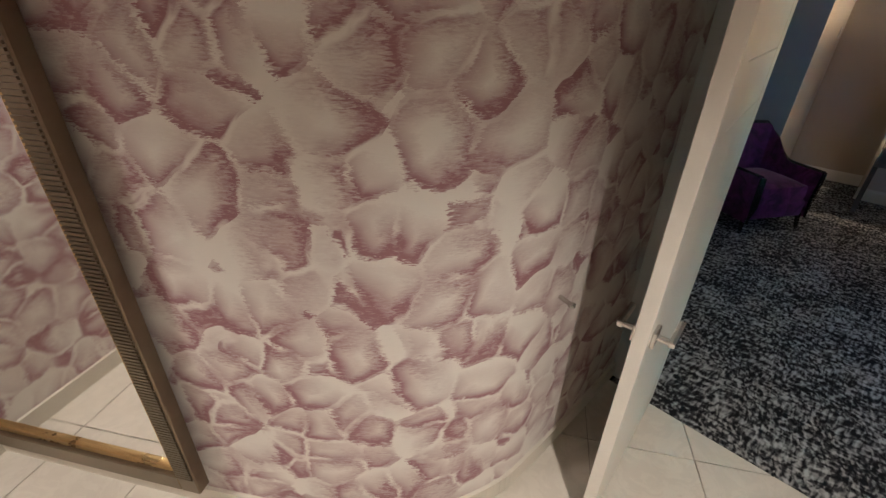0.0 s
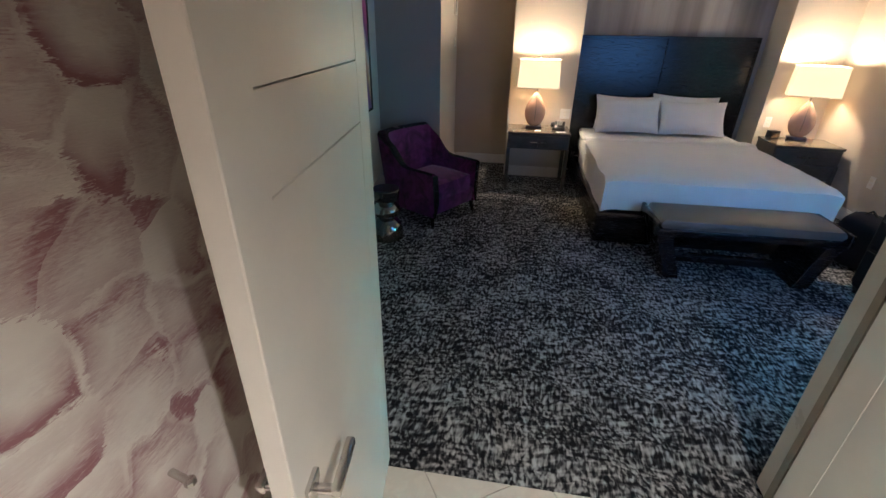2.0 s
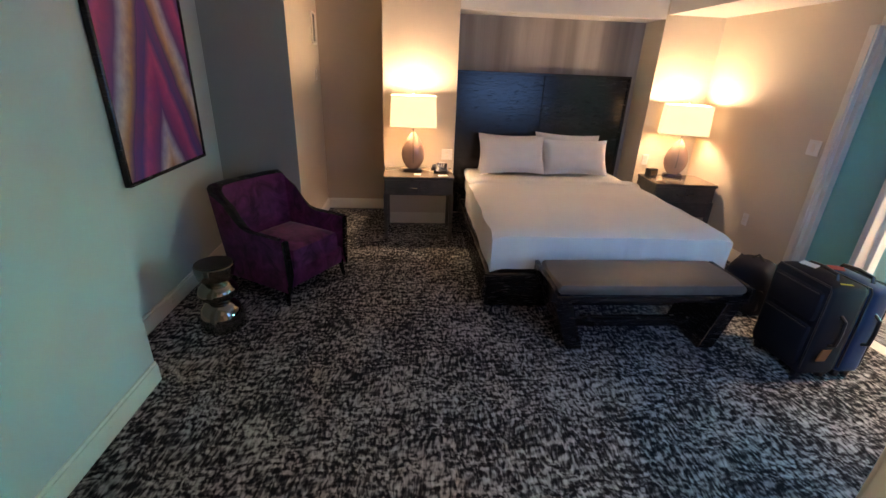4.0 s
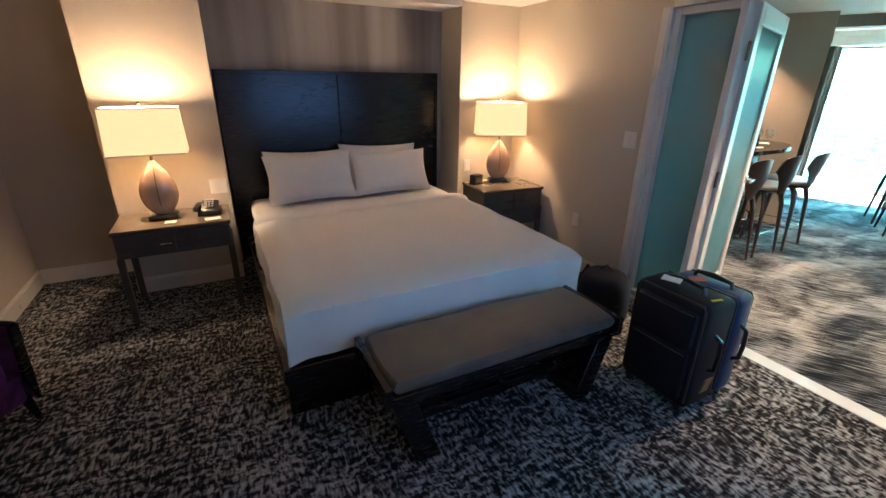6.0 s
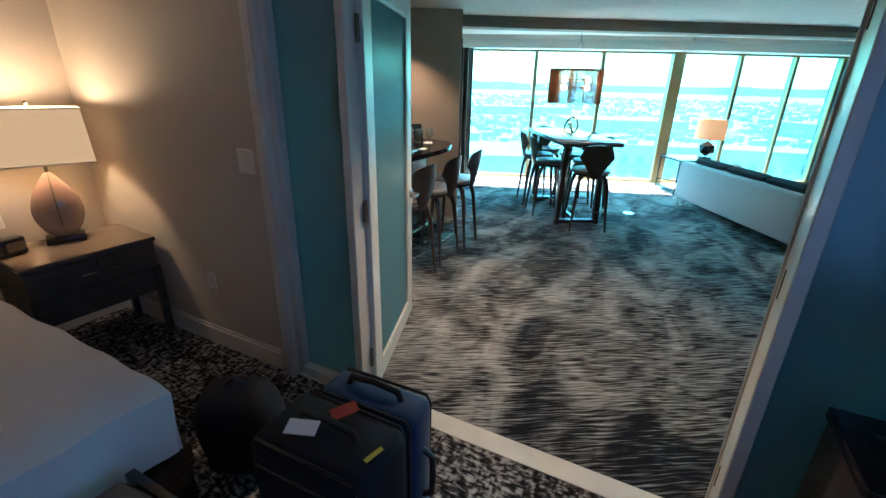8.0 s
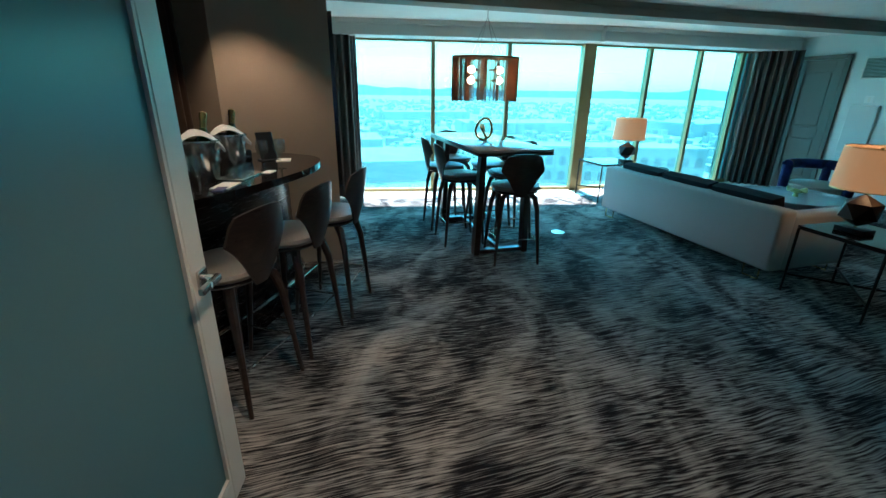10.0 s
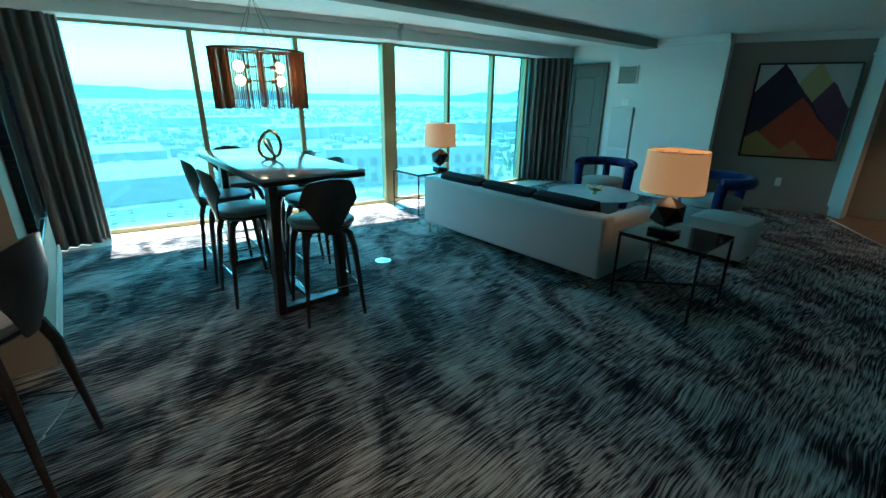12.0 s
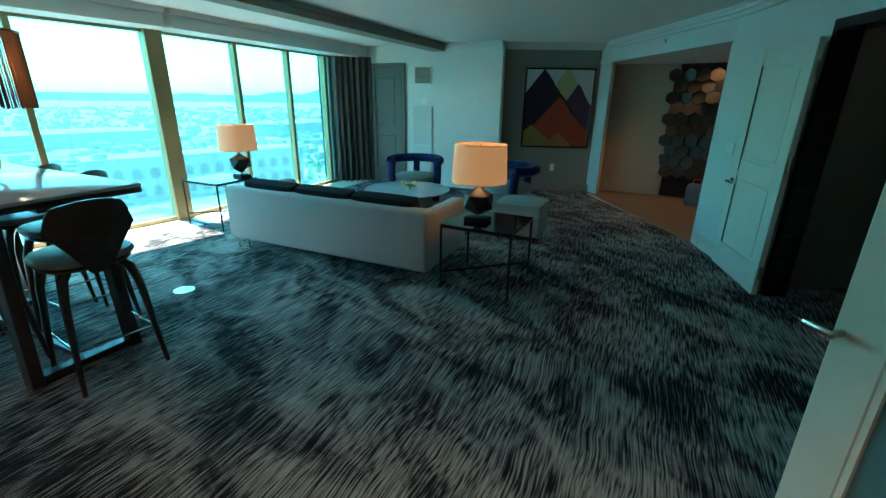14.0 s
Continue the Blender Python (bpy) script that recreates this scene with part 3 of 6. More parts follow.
for name, p, q in (("wall_bath_south", (-2.0, -1.3), (2.6, -1.3)), ("wall_bath_east", (2.6, -1.3), (2.6, 2.2)), ("wall_bath_west", (-1.96, 0.5), (-1.96, -1.3))):
    setting(name, run(p, q, 0.1, -0.05, 2.5), "petal", "bathroom wall in petal wallpaper")
# wall at the end of the mirror, running out from the curved wall
setting("wall_bath_fin", run((-1.014, -0.723), (-1.514, -0.057), -0.1, -0.05, 2.5), "petal", "bathroom wall in petal wallpaper beside the mirror")
bm = bmnew()
run((-1.014, -0.723), (-1.489, -0.09), 0.014, 0.0, 0.09, bm)
setting("baseboard_fin", bm, "threshold", "cream stone skirting beside the mirror", "baseboard")
bm = bmnew()
prism(bm, [(-2.1, -1.4), (2.7, -1.4), (2.7, 2.2), (-2.1, 2.2)], 2.5, 2.6)
setting("ceiling_bathroom", bm, "ceiling", "white bathroom ceiling", "ceiling")


def panel_door(name, x, y, rz, w, h, label, sides=(1, -1), handle=0.98, turn=-1, hinges=True, material="door"):
    """A leaf with two recessed panels; local x runs from the hinge to the free edge."""
    d = thing(name, x, y, 0, rz, label, "door")
    t = 0.021
    bm = bmnew()
    st, mid = 0.115, 0.86
    rails = ((0, 0.012, st, h), (w - st, 0.012, w, h), (st, 0.012, w - st, 0.24), (st, h - 0.15, w - st, h), (st, mid, w - st, mid + 0.14))
    for a in rails:
        solid(bm, a[0], -t, a[1], a[2], t, a[3], bevel=0.002, seg=1)
    part("leaf_frame", bm, material, d)
    for z0, z1 in ((0.24, mid), (mid + 0.14, h - 0.15)):
        bm = bmnew()
        solid(bm, st - 0.01, -t + 0.009, z0 - 0.01, w - st + 0.01, t - 0.009, z1 + 0.01)
        solid(bm, st + 0.03, -t + 0.003, z0 + 0.03, w - st - 0.03, t - 0.003, z1 - 0.03, bevel=0.005, seg=1)
        part("panel", bm, material, d)
    for s in sides:
        lever(d, w - 0.06, s * t, handle, s, turn)
    if hinges:
        hinge_set(d, -0.004, (0.2, 1.05, h - 0.2))
    return d


def grooved_door(name, x, y, rz, w, h, label, handle):
    """A flat leaf whose boards meet in thin grooves; local x runs from the hinge to the free edge."""
    d = thing(name, x, y, 0, rz, label, "door")
    t, st = 0.021, 0.115
    bm = bmnew()
    for x0, x1 in ((0, st), (w - st, w)):
        solid(bm, x0, -t, 0.012, x1, t, h, bevel=0.002, seg=1)
    part("stile", bm, "door", d)
    for z0, z1 in ((0.012, 1.469), (1.471, 1.619), (1.621, 1.769), (1.771, h)):
        bm = bmnew()
        solid(bm, st - 0.002, -t + 0.001, z0, w - st + 0.002, t - 0.001, z1, bevel=0.0015, seg=1)
        part("board", bm, "door", d)
    for s in (1, -1):
        lever(d, w - 0.06, s * t, handle, s, -1)
    hinge_set(d, -0.004, (0.2, 1.05, h - 0.2))
    return d


# the bathroom double door, both leaves swung into the bathroom
grooved_door("door_1", 0.355, 2.194, -83.5, 0.81, 2.08, "white painted door leaf with fine horizontal grooves, standing open", 0.90)
grooved_door("door_2", 1.91, 2.196, -89, 0.81, 2.08, "white painted door leaf, open against the bathroom wall", 0.90)
d = thing("door_frame", 0, 2.27, 0, 0, "cream painted frame of the bathroom double door", "door frame")
d["kind"] = "structure"
bm = bmnew()
for x0, x1, z0, z1 in ((0.298, 0.325, 0, 2.12), (1.93, 1.957, 0, 2.12), (0.325, 1.93, 2.095, 2.122)):
    solid(bm, x0, -0.075, z0, x1, 0.075, z1, bevel=0.002, seg=1)
part("jamb", bm, "trim", d)
bm = bmnew()
for x0, x1, z0, z1 in ((0.225, 0.312, 0, 2.20), (1.943, 2.03, 0, 2.20), (0.312, 1.943, 2.108, 2.20)):
    solid(bm, x0, 0.071, z0, x1, 0.092, z1, bevel=0.005, seg=2)
part("casing", bm, "trim", d)
bm = bmnew()
solid(bm, 1.922, -0.03, 0, 1.931, 0.0, 2.09)
part("door_seal", bm, "grout", d, "dark rubber door seal")

# mirror on the curved wall
d = thing("wall_mirror", -0.914, 0.215, 0.11, 33.7, "full-length mirror in a ribbed bronze frame on the petal wallpaper", "mirror")
framed("frame", -0.60, 0.42, 0.06, 2.1, 0.075, 0.05, "bronze", d, "dark ribbed bronze frame").location.y = -0.055
bm = bmnew()
for i in range(150):
    z = 0.14 + i * 0.013
    solid(bm, 0.352, -0.086, z, 0.412, -0.079, z + 0.007)
part("rib", bm, "bronze", d)
# Gold band put in for a wall trim reflected in the mirror
framed("inner_frame", -0.525, 0.345, 0.135, 2.025, 0.03, 0.03, "gold", d, "brushed gold band standing in for reflected wall trim").location.y = -0.05
bm = bmnew()
solid(bm, -0.50, -0.05, 0.16, 0.32, -0.044, 2.0)
part("mirror_glass", bm, "mirror", d)
# small door stop on the wallpaper
d = thing("door_stop", 0.157, 1.45, 0.877, 0, "small chrome door stop on the wallpaper", "door stop")
bm = bmnew()
rod(bm, (0.0, 0, 0), (0.05, -0.012, 0), 0.008, 0.008, 12)
lathe(bm, [(0.004, -0.008), (0.012, -0.005), (0.012, 0.005), (0.004, 0.008)], 12, at=(0.052, -0.012, 0))
part("peg", bm, "chrome", d)

# ---- structure: living room ----
LC = 2.32
A30 = radians(30)
UX, UY = math.cos(A30), math.sin(A30)


def uv(u, v, o=(0, 0)):
    """A point in plan from living room axes: u towards the windows, v to the left of it."""
    return (o[0] + UX * u - UY * v, o[1] + UY * u + UX * v)


W0, W1, W2 = (9.72, 7.35), (11.28, 3.32), (13.15, 0.12)      # window line, bent at the wide post
E0, E1 = (10.6, -1.22), (13.3, 0.34)                        # end wall with the vent
F0, F1, F2, F3 = (7.33, -1.24), (6.31, -0.37), (5.60, 0.25), (4.33, 1.4)
bm = bmnew()
prism(bm, [(4.31, 2.0), F3, F2, F1, F0, (9.72, -2.45), (9.75, -2.75), (10.75, -1.40), (10.6, -1.22), E1, (13.3, 0.4), (11.4, 3.35), (9.85, 7.4), (4.31, 7.4)], -0.05, 0.0)
setting("floor_living", bm, "carpet_live", "grey carpet with streaky woven strokes", "carpet")
bm = bmnew()
prism(bm, [(4.33, -6), (14.5, -6), (14.5, 0.6), (11.42, 3.4), (9.9, 7.5), (4.33, 7.5)], LC, LC + 0.1)
setting("ceiling_living", bm, "ceiling", "white painted living room ceiling", "ceiling")
setting("wall_end", run(E0, E1, 0.12, 0, LC), "wall_live", "off-white textured end wall with vent and panel")
setting("wall_art", run((9.70, -2.78), (10.74, -1.40), 0.12, 0, LC), "wall_taupe", "taupe wall behind the mountain painting")
bm = bmnew()
prism(bm, [(10.6, -1.225), (10.74, -1.40), (11.1, -1.5), (11.0, -1.1)], 0, LC)
setting("wall_end_return", bm, "wall_taupe", "taupe return of the end wall")
bm = bmnew()
prism(bm, [(9.60, -2.56), (9.70, -2.78), (10.0, -2.9), (9.85, -2.60)], 0, LC)
setting("wall_foyer_edge", bm, "wall_live", "off-white wall edge at the foyer opening")
bm = bmnew()
prism(bm, [(9.62, -2.52), F0, (7.43, -1.42), (9.72, -2.70)], 2.03, LC)
setting("foyer_head", bm, "wall_live", "off-white header over the foyer opening", "header")
bm = bmnew()
prism(bm, [F0, (6.33, -0.385), (6.42, -0.49), (7.43, -1.42)], 0, LC)
setting("wall_closet", bm, "wall_live", "off-white wall beside the foyer with light switches")
bm = bmnew()
prism(bm, [(6.31, -0.37), (5.60, 0.25), (5.51, 0.13), (6.42, -0.49)], 2.0, LC)
setting("closet_head", bm, "wall_live", "wall over the dark doorway", "header")
bm = bmnew()
prism(bm, [(5.60, 0.25), F3, (4.23, 1.3), (5.51, 0.13)], 0, LC)
setting("wall_closet_2", bm, "wall_live", "off-white wall behind the open door leaf")
bm = bmnew()
prism(bm, [(4.33, 1.3), (4.33, 2.36), (4.22, 2.36), (4.22, 1.3)], 0, LC)
setting("wall_live_corner", bm, "wall_live", "off-white living room wall corner")
# dark room behind the doorway
bm = bmnew()
for p, q in (((5.51, 0.13), (4.6, -1.0)), ((4.6, -1.0), (5.6, -1.9)), ((5.6, -1.9), (6.42, -0.49))):
    run(p, q, -0.08, 0, 2.25, bm)
setting("wall_closet_inner", bm, "wall_taupe", "dark walls of the unlit room")
bm = bmnew()
prism(bm, [(6.40, -0.44), (5.57, 0.20), (4.4, -1.0), (5.6, -2.2), (6.65, -0.62)], -0.06, -0.002)
setting("floor_closet", bm, "carpet_live", "dark carpet of the unlit room", "carpet")
# foyer
bm = bmnew()
prism(bm, [(9.9, -2.6), (9.62, -2.45), (7.33, -1.24), (7.0, -1.0), (6.3, -3.8), (10.2, -4.4)], -0.05, -0.001)
setting("floor_foyer", bm, "foyer_wood", "warm brown polished foyer floor", "floor")
setting("wall_foyer_back", run((8.98, -3.40), (9.92, -2.75), 0.1, 0, LC), "wall_tan", "tan foyer wall")
bm = bmnew()
for p, q in (((7.1, -4.05), (9.0, -3.42)), ((6.5, -1.0), (7.1, -4.05))):
    run(p, q, 0.1, 0, LC, bm)
setting("wall_foyer_dark", bm, "black_wood", "black foyer wall behind carved wood hexagons")
bm = bmnew()
prism(bm, [(9.9, -2.6), (9.62, -2.53), (7.43, -1.43), (6.4, -1.0), (6.4, -4.2), (9.9, -4.2)], 2.03, 2.06)
setting("ceiling_foyer", bm, "ceiling", "lower white foyer ceiling", "ceiling")
skirt("baseboard_art", (9.72, -2.72), (10.7, -1.43), -0.016, "wall_taupe")
skirt("baseboard_foyer", (9.0, -3.37), (9.88, -2.76), -0.016, "wall_tan")
skirt("baseboard_closet", F0, (6.33, -0.38), 0.016)

# bar nook and the pillar
bm = bmnew()
prism(bm, [(7.45, 5.42), (9.42, 6.56), (9.3, 6.9), (8.6, 7.4), (7.2, 7.4), (7.03, 6.15)], 0, LC)
setting("wall_pillar", bm, "wall_tan", "taupe wall pier between bar and windows")
bm = bmnew()
solid(bm, 4.33, 7.0, 0, 7.4, 7.1, LC)
setting("wall_bar", bm, "wall_taupe", "dark wall behind the bar")
bm = bmnew()
solid(bm, 4.33, 6.0, 2.06, 7.12, 6.998, LC - 0.002)
setting("bar_soffit", bm, "wall_tan", "beige soffit over the back of the bar", "soffit")
bm = run((7.472, 5.409), (9.45, 6.553), -0.016, 0.004, 0.1)
setting("baseboard_pillar", bm, "trim", "pale baseboard along the pier", "baseboard")

d = thing("wall_panel", 7.45, 5.42, 0.58, 30.06, "tall glossy black panel on the pier wall by the windows", "wall panel")
bm = bmnew()
solid(bm, 0.46, -0.035, 0, 1.60, -0.003, 1.5, bevel=0.004, seg=1)
part("board", bm, "granite", d)
framed("frame", 0.45, 1.61, -0.01, 1.51, 0.03, 0.05, "black_wood", d, "black frame").location.y = -0.026

# ceiling beam and window valance
bm = bmnew()
run((7.55, 6.05), (11.45, -0.73), -0.24, 2.20, LC - 0.002, bm)
run((7.53, 6.04), (11.43, -0.74), -0.03, 2.27, LC - 0.002, bm)
setting("ceiling_beam", bm, "wall_taupe", "dark taupe ceiling beam with crown moulding", "beam")
for name, p, q in (("window_valance_1", W0, W1), ("window_valance_2", W1, W2)):
    bm = run(p, q, 0.36, 2.135, LC - 0.002)
    run(p, q, 0.40, 2.26, LC - 0.002, bm)
    run(p, q, 0.39, 2.128, 2.15, bm)
    setting(name, bm, "wall_live", "off-white valance box over the windows", "valance")


def crown(name, p, q, out):
    bm = run(p, q, out * 0.4, LC - 0.1, LC - 0.002)
    run(p, q, out * 0.75, LC - 0.06, LC - 0.002, bm)
    run(p, q, out, LC - 0.025, LC - 0.002, bm)
    return setting(name, bm, "wall_live", "painted crown moulding", "moulding")


crown("crown_end", E0, (11.5, -0.70), -0.09)
crown("crown_art", (9.70, -2.78), (10.74, -1.40), -0.09)
crown("crown_foyer", F0, (9.62, -2.52), -0.09)
crown("crown_closet", (4.36, 1.4), F0, -0.09)


def window_run(name, p, q, posts, wide_end):
    """Window wall: sill, posts and panes between p and q; posts at parts of the length."""
    p, q = Vector(p), Vector(q)
    d = q - p
    n = d.length
    rz = math.degrees(math.atan2(d.y, d.x))
    w = thing(name, p.x, p.y, 0, rz, "floor-to-ceiling tinted windows with gold aluminium mullions", "window")
    w["kind"] = "structure"
    bm = bmnew()
    solid(bm, 0, -0.03, 0.0, n, 0.05, 0.055, bevel=0.004, seg=1)
    solid(bm, 0, -0.03, 2.10, n, 0.05, 2.15)
    part("window_frame", bm, "mullion", w)
    edges = [0.0] + posts + [n]
    for x in posts:
        bm = bmnew()
        solid(bm, x - 0.028, -0.055, 0.05, x + 0.028, 0.05, 2.11, bevel=0.004, seg=1)
        part("mullion", bm, "mullion", w)
    for a, b in zip(edges, edges[1:]):
        bm = bmnew()
        solid(bm, a + 0.02, 0.0, 0.05, b - 0.02, 0.006, 2.11)
        ob = part("pane", bm, "window_glass", w)
        ob.visible_shadow = False
    bm = bmnew()
    solid(bm, 0, -0.46, -0.04, n, -0.03, 0.006, bevel=0.003, seg=1)
    part("window_sill", bm, "threshold", w, "cream stone sill along the glass")
    return w


n1 = (Vector(W1) - Vector(W0)).length
window_run("window_1", W0, W1, [0.95, 2.05, 3.14], True)
n2 = (Vector(W2) - Vector(W1)).length
window_run("window_2", W1, W2, [1.06, 2.0, 2.82], False)
w = thing("window_post", W1[0], W1[1], 0, -64.5, "wide gold aluminium window post", "post")
w["kind"] = "structure"
bm = bmnew()
solid(bm, -0.095, -0.07, 0, 0.095, 0.06, 2.13, bevel=0.006, seg=1)
part("post_cover", bm, "mullion", w)


# ---- things: bedroom ----
def cushion(bm, x0, y0, z0, x1, y1, z1, puff=0.02, m=None, n=10):
    """A soft box: rounded edges and bulging faces."""
    cx, cy, cz = (x0 + x1) / 2, (y0 + y1) / 2, (z0 + z1) / 2
    hx, hy, hz = (x1 - x0) / 2, (y1 - y0) / 2, (z1 - z0) / 2
    verts = {}

    def at(i, j, k):
        if (i, j, k) not in verts:
            u, v, w = 2 * i / n - 1, 2 * j / n - 1, 2 * k / 4 - 1
            r = 0.75
            q = Vector((u, v, w))
            px = hx * (u - 0.04 * u * (v * v + w * w) * r)
            py = hy * (v - 0.04 * v * (u * u + w * w) * r)
            pz = hz * w + puff * w * (1 - u ** 4) * (1 - v ** 4) - 0.12 * hz * w * max(u ** 8, v ** 8)
            p = Vector((cx + px, cy + py, cz + pz))
            verts[(i, j, k)] = bm.verts.new(m @ p if m is not None else p)
        return verts[(i, j, k)]

    for i in range(n):
        for j in range(n):
            bm.faces.new((at(i, j, 4), at(i + 1, j, 4), at(i + 1, j + 1, 4), at(i, j + 1, 4)))
            bm.faces.new((at(i, j + 1, 0), at(i + 1, j + 1, 0), at(i + 1, j, 0), at(i, j, 0)))
    for i in range(n):
        for k in range(4):
            bm.faces.new((at(i, 0, k), at(i + 1, 0, k), at(i + 1, 0, k + 1), at(i, 0, k + 1)))
            bm.faces.new((at(i + 1, n, k), at(i, n, k), at(i, n, k + 1), at(i + 1, n, k + 1)))
            bm.faces.new((at(0, i + 1, k), at(0, i, k), at(0, i, k + 1), at(0, i + 1, k + 1)))
            bm.faces.new((at(n, i, k), at(n, i + 1, k), at(n, i + 1, k + 1), at(n, i, k + 1)))


def pillow(bm, w, h, t, m):
    """A sleeping pillow in its local xz plane, with pointed corners."""
    def f(s):
        def g(u, v):
            a, b = 2 * u - 1, 2 * v - 1
            e = (1 - abs(a) ** 2.6) * (1 - abs(b) ** 2.6)
            pin = 1 - 0.10 * (1 - a * a) * abs(b) ** 3
            pin2 = 1 - 0.07 * (1 - b * b) * abs(a) ** 3
            wr = 0.006 * noise.noise(Vector((a * 3, b * 3, s)))
            return m @ Vector((a * w / 2 * pin2, s * (t / 2 * e ** 0.55 + wr * e), b * h / 2 * pin))
        return g
    sheet(bm, f(1), 18, 14)
    sheet(bm, f(-1), 18, 14)
    bmesh.ops.remove_doubles(bm, verts=bm.verts, dist=0.0015)


BX0, BX1, BY0, BY1 = 1.61, 3.365, 4.62, 6.84
d = thing("bed", 0, 0, 0, 0, "king bed with white linen on a dark wooden frame", "bed")
bm = bmnew()
solid(bm, BX0 - 0.04, BY0 - 0.02, 0.03, BX1 + 0.04, BY1, 0.30, bevel=0.012)
solid(bm, BX0 - 0.05, BY0 - 0.03, 0.22, BX1 + 0.05, BY1, 0.315, bevel=0.01)
part("bed_frame", bm, "black_wood", d, "black stained wooden bed frame")
bm = bmnew()
cushion(bm, BX0 + 0.01, BY0 + 0.01, 0.28, BX1 - 0.01, BY1, 0.56, 0.02)
part("mattress", bm, "linen", d)


def duvet(u, v):
    # u across the bed with the drops, v from the foot drop to the turn-down
    a, b = (u * 2 - 1), v
    half = (BX1 - BX0) / 2 + 0.005
    s = a * (half + 0.27)
    x = max(-half, min(half, s))
    over = abs(s) - half
    z = 0.625 + 0.012 * noise.noise(Vector((a * 2.2, b * 2.5, 0.3)))
    y = BY0 - 0.005 + (b * (6.06 - BY0 + 0.26) - 0.26)
    foot = BY0 - 0.005 - y
    rnd = 0.05
    z -= rnd * max(0.0, (abs(s) - half + 0.12) / 0.12) ** 2 * (0.5 if over < 0 else 0.5)
    if over > 0:
        z -= over
        x += math.copysign(0.012 + 0.016 * noise.noise(Vector((b * 8, a, 1.7))), a)
    if foot > 0:
        z -= foot + 0.025
        y = BY0 - 0.012 - 0.012 * (1 + noise.noise(Vector((a * 9, foot, 4.1))))
        if over > 0:
            z += min(over, foot)
            k = min(over, foot) / 0.27
            x -= math.copysign(k * 0.05, a)
            y += k * 0.05
    else:
        z -= 0.025 * max(0.0, 1 - (-foot) / 0.12) ** 2
    return Vector(((BX0 + BX1) / 2 + x, y, max(z, 0.318)))


bm = bmnew()
sheet(bm, duvet, 60, 54)
part("bedspread", bm, "linen", d, "white bedspread tucked at the foot")


def turndown(u, v):
    p = duvet(u, 1.0)
    y = 6.0 + 0.15 * v
    top = 0.022 * math.sin(math.pi * min(1, max(0, v))) ** 0.5
    return Vector((p.x * 1.0 + (p.x - 2.49) * 0.006, y, p.z + 0.004 + top))


bm = bmnew()
sheet(bm, turndown, 50, 8)
part("folded_sheet", bm, "linen", d, "folded white top sheet edge")
bm = bmnew()
cushion(bm, BX0, 6.05, 0.52, BX1, 6.84, 0.60, 0.01)
part("bottom_sheet", bm, "linen", d)
# headboard in the niche
d = thing("headboard", 2.48, 6.88, 0, 0, "tall glossy black wooden headboard in the wall niche", "headboard")
bm = bmnew()
for x0, x1 in ((-0.975, -0.002), (0.002, 0.975)):
    solid(bm, x0, -0.03, 0.05, x1, 0.03, 1.635, bevel=0.004, seg=1)
part("panel", bm, "black_wood", d)
bm = bmnew()
solid(bm, -0.987, -0.045, 1.63, 0.987, 0.045, 1.66, bevel=0.004, seg=1)
for x in (-0.987, 0.96):
    solid(bm, x, -0.045, 0.03, x + 0.027, 0.045, 1.63, bevel=0.004, seg=1)
part("frame", bm, "black_wood", d)
for x, y, w, h, ry, rx in ((2.12, 6.66, 0.72, 0.42, 1, -24), (2.79, 6.68, 0.76, 0.44, 2, -22), (2.11, 6.49, 0.73, 0.42, -1, -24), (2.83, 6.50, 0.73, 0.40, 0, -24)):
    d = thing("pillow", x, y, 0.615, 0, "plump white pillow propped against the headboard", "pillow", "pillows on the bed")
    bm = bmnew()
    pillow(bm, w, h, 0.17, Matrix.Translation((0, 0, h * 0.49)) @ pose(0, 0, 0, rx, ry, 0))
    part("pillowcase", bm, "linen", d)

# bench at the foot of the bed
d = thing("bench", 2.54, 4.285, 0, 0, "black wooden bench with a brown leather seat at the bed foot", "bench")
bm = bmnew()
cushion(bm, -0.63, -0.205, 0.405, 0.63, 0.205, 0.475, 0.012, n=14)
part("seat", bm, "leather", d, "grey brown leather seat pad")
bm = bmnew()
solid(bm, -0.645, -0.215, 0.36, 0.645, 0.215, 0.41, bevel=0.006)
for s in (-1, 1):
    solid(bm, s * 0.64 - 0.015, -0.22, 0.365, s * 0.64 + 0.015, 0.22, 0.46, bevel=0.005)
part("seat_frame", bm, "black_wood", d)
for s in (-1, 1):
    bm = bmnew()
    low, high = s * 0.45, s * 0.57
    vs = []
    for z, x, hw in ((0.004, low, 0.20), (0.36, high, 0.20)):
        vs.append([bm.verts.new((x + a * 0.055, b * hw, z)) for a, b in ((-1, -1), (1, -1), (1, 1), (-1, 1))])
    bm.faces.new(vs[0][::-1])
    bm.faces.new(vs[1])
    for i in range(4):
        bm.faces.new((vs[0][i], vs[0][(i + 1) % 4], vs[1][(i + 1) % 4], vs[1][i]))
    bmesh.ops.bevel(bm, geom=bm.edges[:], offset=0.005, segments=1, affect='EDGES')
    part("leg", bm, "black_wood", d)
bm = bmnew()
solid(bm, -0.45, -0.03, 0.07, 0.45, 0.03, 0.13, bevel=0.004)
part("stretcher", bm, "black_wood", d)


M["night_top"] = plain("brown glazed top", (0.20, 0.15, 0.11), 0.15, vary=0.1, bump=0.0)


